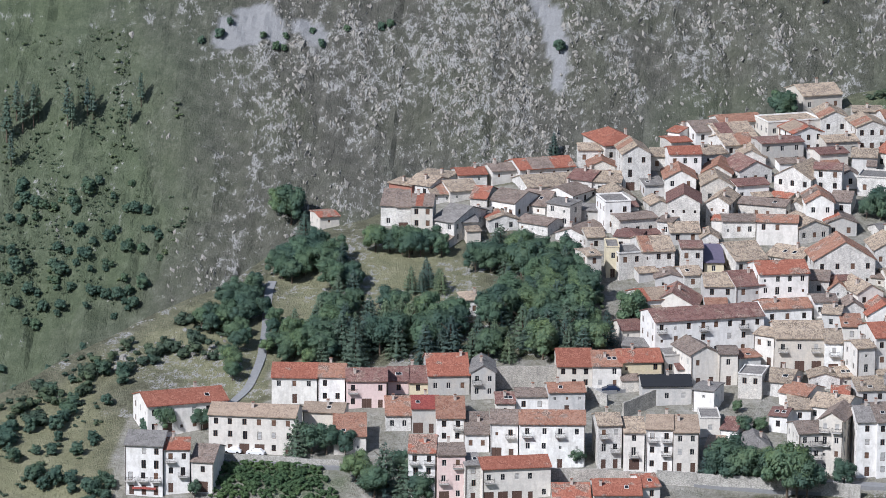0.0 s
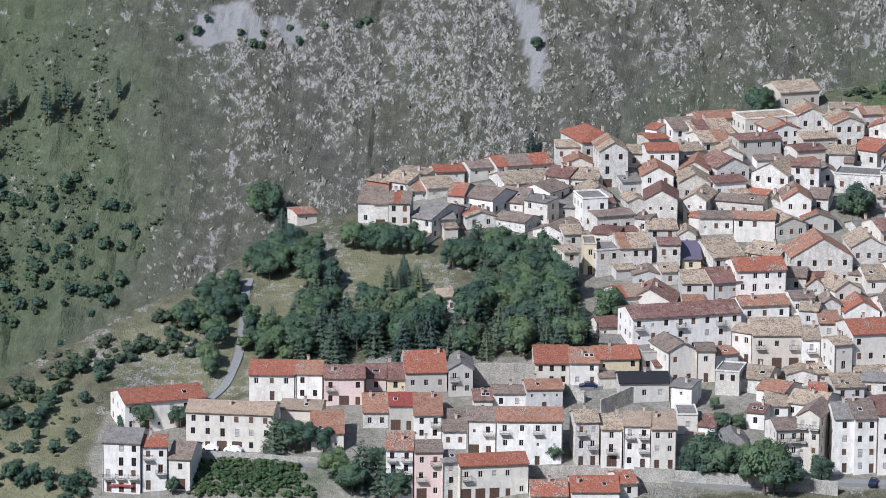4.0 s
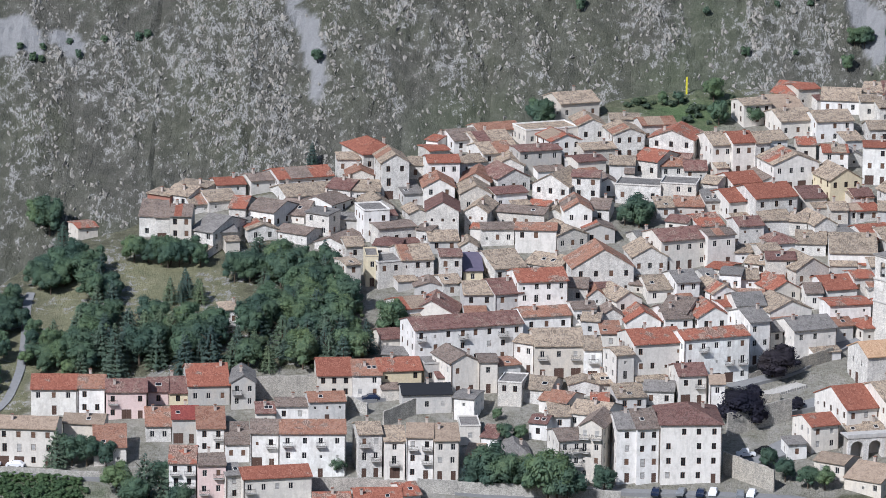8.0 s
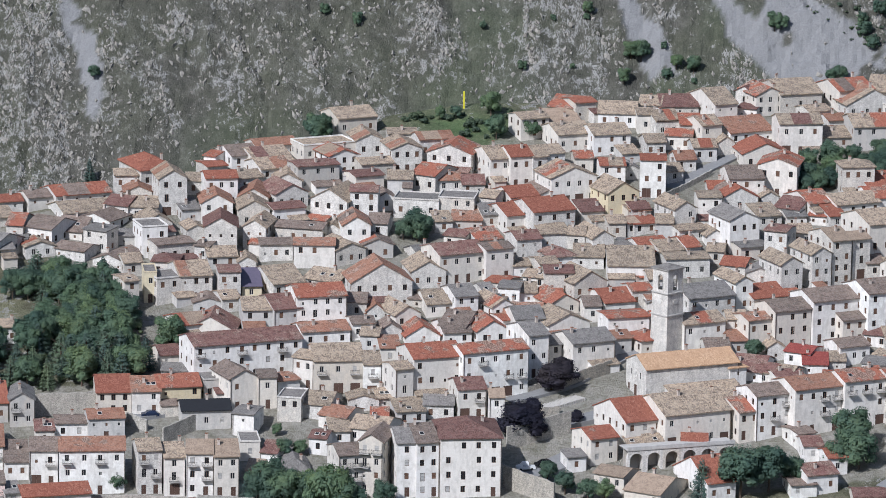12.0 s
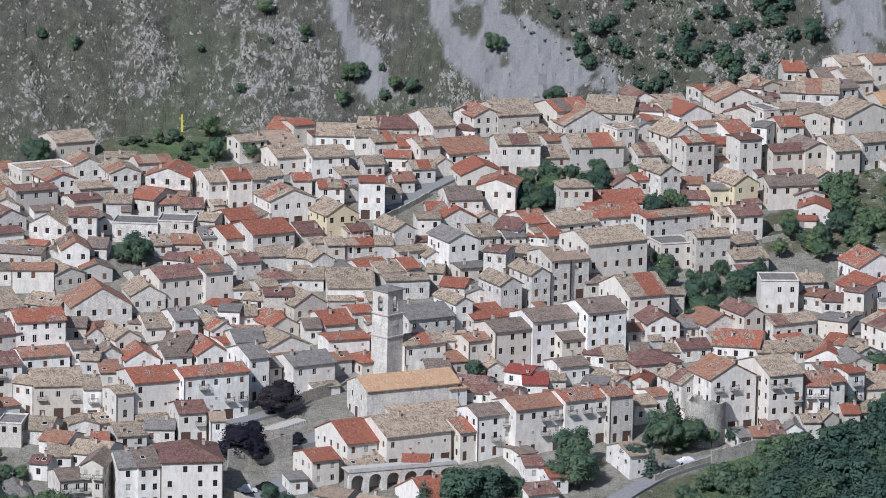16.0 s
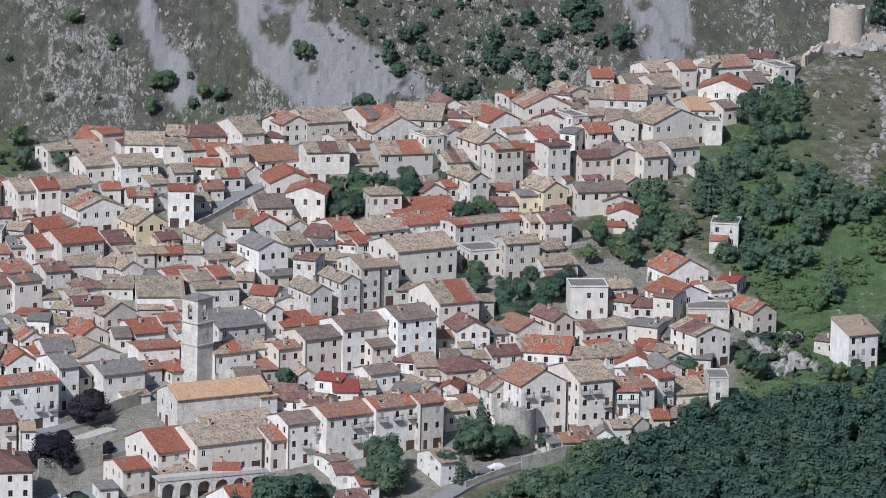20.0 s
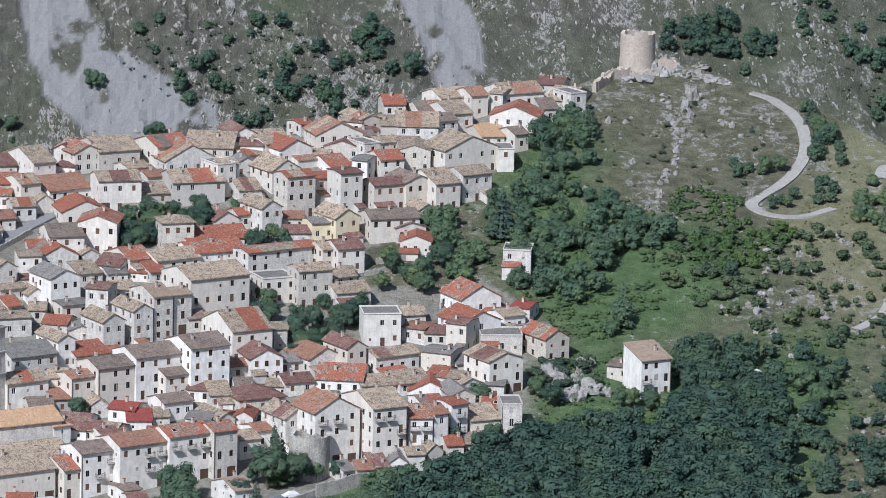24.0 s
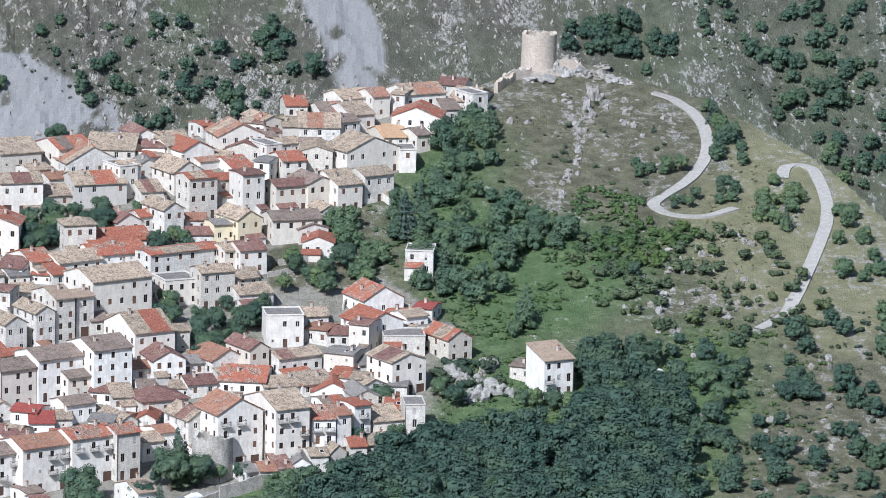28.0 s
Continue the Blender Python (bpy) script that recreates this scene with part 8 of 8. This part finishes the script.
road("pavement", "parking strip under the garden wall", [(-104.7, 1096), (-94.9, 1100)], 6.2)
stone_wall(-181.2, 1056.5, -155.1, 1055.5, 1.7)
stone_wall(-155.1, 1055.5, -150.1, 1055.0, 1.4)
stone_wall(-125.4, 1095.5, -111.9, 1097.5, 5.1)
stone_wall(-108.8, 1054.0, -85.5, 1055.0, 2.6)
stone_wall(-85.5, 1055.0, -41.3, 1052.5, 3.1)
stone_wall(-19.4, 1086.0, -5.3, 1094.0, 5.1)
stone_wall(-19.7, 1068.5, -8.4, 1060.0, 5.0)
stone_wall(-16.8, 1101.0, -8.0, 1103.0, 1.7)
stone_wall(-8.2, 1113.5, 3.5, 1123.5, 3.0)
stone_wall(-15.2, 1113.5, -7.0, 1119.5, 1.2)
stone_wall(75.0, 1082.5, 88.2, 1092.0, 1.9)
stone_wall(88.2, 1091.5, 103.4, 1100.0, 3.2)
stone_wall(16.3, 1218.0, 27.6, 1232.5, 1.4)
stone_wall(102.7, 1107.5, 115.7, 1115.5, 1.5)
stone_wall(-84.6, 1095.5, -95.6, 1083.5, 3.7)
stone_wall(-104.4, 1092.5, -99.6, 1089.0, 2.7)
stone_wall(127.6, 1197.0, 125.5, 1190.0, 1.3)
stone_wall(108.6, 1208.0, 117.2, 1211.5, 1.3)
stone_wall(111.9, 1214.5, 123.4, 1218.0, 1.6)
stone_wall(-20.9, 1112.5, -12.1, 1118.5, 1.5)
car(-99.6, 1096.0, 10, "navy")
car(-95.2, 1098.5, 8, "grey")
car(-179.4, 1060.0, -5, "white")
car(-174.2, 1059.0, -3, "white")
car(-17.1, 1072.5, 5, "white")
car(-14.9, 1075.5, 12, "van")
car(-11.0, 1077.5, 30, "black")
car(-28.4, 1057.0, 80, "grey")
car(-24.2, 1057.0, 85, "navy")
car(-21.5, 1057.5, 85, "white")
car(-15.6, 1057.0, 90, "grey")
car(79.2, 1089.5, 20, "grey")
car(82.5, 1091.5, 22, "white")
car(-2.2, 1125.5, 12, "black")
car(-13.2, 1057.5, 80, "white")
car(-33.9, 1057.0, 85, "navy")
boulders([(179.3, 1323), (206.1, 1339.5), (223.1, 1309), (221.7, 1271.5), (203.1, 1256.5), (171.6, 1260.5)], 34, 0.6, 2, 1)
boulders([(206.6, 1332), (208.9, 1332), (200.2, 1292.5), (193.7, 1267.5), (185, 1245.5), (183, 1248), (193.2, 1274.5), (199, 1300)], 46, 0.6, 2.1, 2)
boulders([(213, 1318), (215, 1316), (211.8, 1299), (210.3, 1301)], 9, 0.6, 1.9, 8)
boulders([(224.3, 1314.5), (225.5, 1312.5), (224.5, 1291), (222.6, 1290.5)], 10, 0.6, 1.8, 9)
boulders([(197.5, 1319.5), (198.9, 1318.5), (198.1, 1297.5), (196.6, 1297.5)], 10, 0.6, 1.8, 10)
boulders([(203, 1236), (237.7, 1236), (247.3, 1209.5), (221, 1172), (193.3, 1171.5), (186.8, 1203)], 70, 0.6, 2.1, 3)
boulders([(206, 1165), (242.8, 1170.5), (229.2, 1098.5), (195.2, 1098)], 44, 0.6, 1.8, 4)
boulders([(143.7, 1156), (159, 1159.5), (162.1, 1142), (148, 1135.5)], 18, 1, 3, 5)
boulders([(-227.6, 1078), (-214, 1101), (-194.8, 1126), (-188.4, 1127.5), (-188.2, 1103), (-207.1, 1099)], 24, 0.5, 1.5, 6)
castle(87.6, 1104.6, 4.6, 8.8, "bastion", "ruined round bastion of rubble stone under the houses", STONE_WALL)
rock(198.0, 1338.5, 5.9, 2.7, 31)
rock(200.2, 1335.5, 3.9, 2.3, 32)
rock(203.6, 1337.0, 4.3, 2.1, 33)
rock(194.2, 1331.5, 4.9, 1.6, 34)
rock(206.8, 1335.5, 3.6, 1.7, 35)
rock(224.0, 1487.0, 5.5, 3.6, 36)
rock(189.9, 1331.0, 4.9, 1.1, 37)
rock(233.7, 1487.0, 5.5, 0.9, 38)
rock(205.8, 1319.0, 3.6, 3.4, 15)
rock(202.4, 1311.0, 2.3, 2.6, 16)
rock(152.7, 1141.0, 5.6, 3.0, 17)
rock(157.1, 1144.5, 5.6, 2.5, 18)
rock(148.0, 1152.5, 5.1, 3.0, 19)

bell_tower(16.1, 1133.1, 4.9, 20.6, 45)
arcade(7.4, 1074.4, 31.0, 1083.1, 5.5, 6)
castle(193.4, 1340.0, 4.75, 10.0)
ruin(188.5, 1335.6, 179.5, 1322.5, 2.2, 1.5, 3)
ruin(182.5, 1329.5, 190.5, 1333.8, 1.8, 1.4, 6)
ruin(189.5, 1333.6, 198.5, 1335.2, 2.0, 1.6, 7)
ruin(198.6, 1337.0, 204.6, 1337.4, 4.2, 1.8, 4)
ruin(204.6, 1337.4, 209.5, 1335.0, 1.1, 2.2, 8)
rock(209.5, 1334.5, 5.2, 1.8, 41)
rock(213.0, 1332.0, 4.6, 1.4, 42)
rock(216.0, 1329.5, 3.6, 1.2, 43)
rock(206.0, 1335.0, 3.4, 1.6, 44)
pole = new("marker_pole", solid("marker_pole", [(-0.22, -0.22, -1, 0.24, 0.24, 4.4, 0)], YELLOW))
pole.matrix_basis = pose(-35.2, 1269.4, height(-35.2, 1269.4))
tagged(pole, "tall plain yellow post standing in a garden", "post")
for k in range(16):
    tread = new("stair_step", solid("stair_step", [(-2.3, 0, -1.0, 2.3, 0.45, 0.0, 0)], CONCRETE))
    tread.matrix_basis = pose(-11.5 + 0.5 * k, 1106.2 + 0.34 * k, height(-11.5 + 0.5 * k, 1106.2 + 0.34 * k) + 0.25, 0, 0, -42)
    tagged(tread, "pale stone step of the square's stairway", "step", "stairway steps")

tarp = bmesh.new()
bmesh.ops.create_icosphere(tarp, subdivisions=3, radius=1.0)
for v in tarp.verts:
    v.co = Vector((v.co.x * 1.6, v.co.y * 1.2, max(-0.3, v.co.z * 0.9 + 0.12 * noise.noise(v.co * 3))))
sheet = bpy.data.meshes.new("tarpaulin")
tarp.to_mesh(sheet)
tarp.free()
sheet.materials.append(PAINTS["white"])
heap = new("tarpaulin", sheet)
heap.matrix_basis = pose(197.0, 1153.0, 20.5, 0, 0, 12)
tagged(heap, "bright white tarpaulin over a heap among trees", "tarpaulin")
hood = [(-2.6 + 5.2 * i / 8, -2.2 * j / 5, 2.3 - 0.9 * (j / 5) ** 1.8 - 0.10 * (abs(i - 4) / 4) ** 2) for j in range(6) for i in range(9)]
awning = new("awning", mesh_of("awning", hood + [(a, b, c - 0.05) for a, b, c in hood], [[j * 9 + i + k, j * 9 + i + 1 + k, j * 9 + i + 10 + k, j * 9 + i + 9 + k] for k in (0, 54) for j in range(5) for i in range(8)], ROOFS["R"]))
awning.matrix_basis = pose(-195.8, 1043.5, -5.6)
tagged(awning, "dark red curved awning over a yard", "awning")
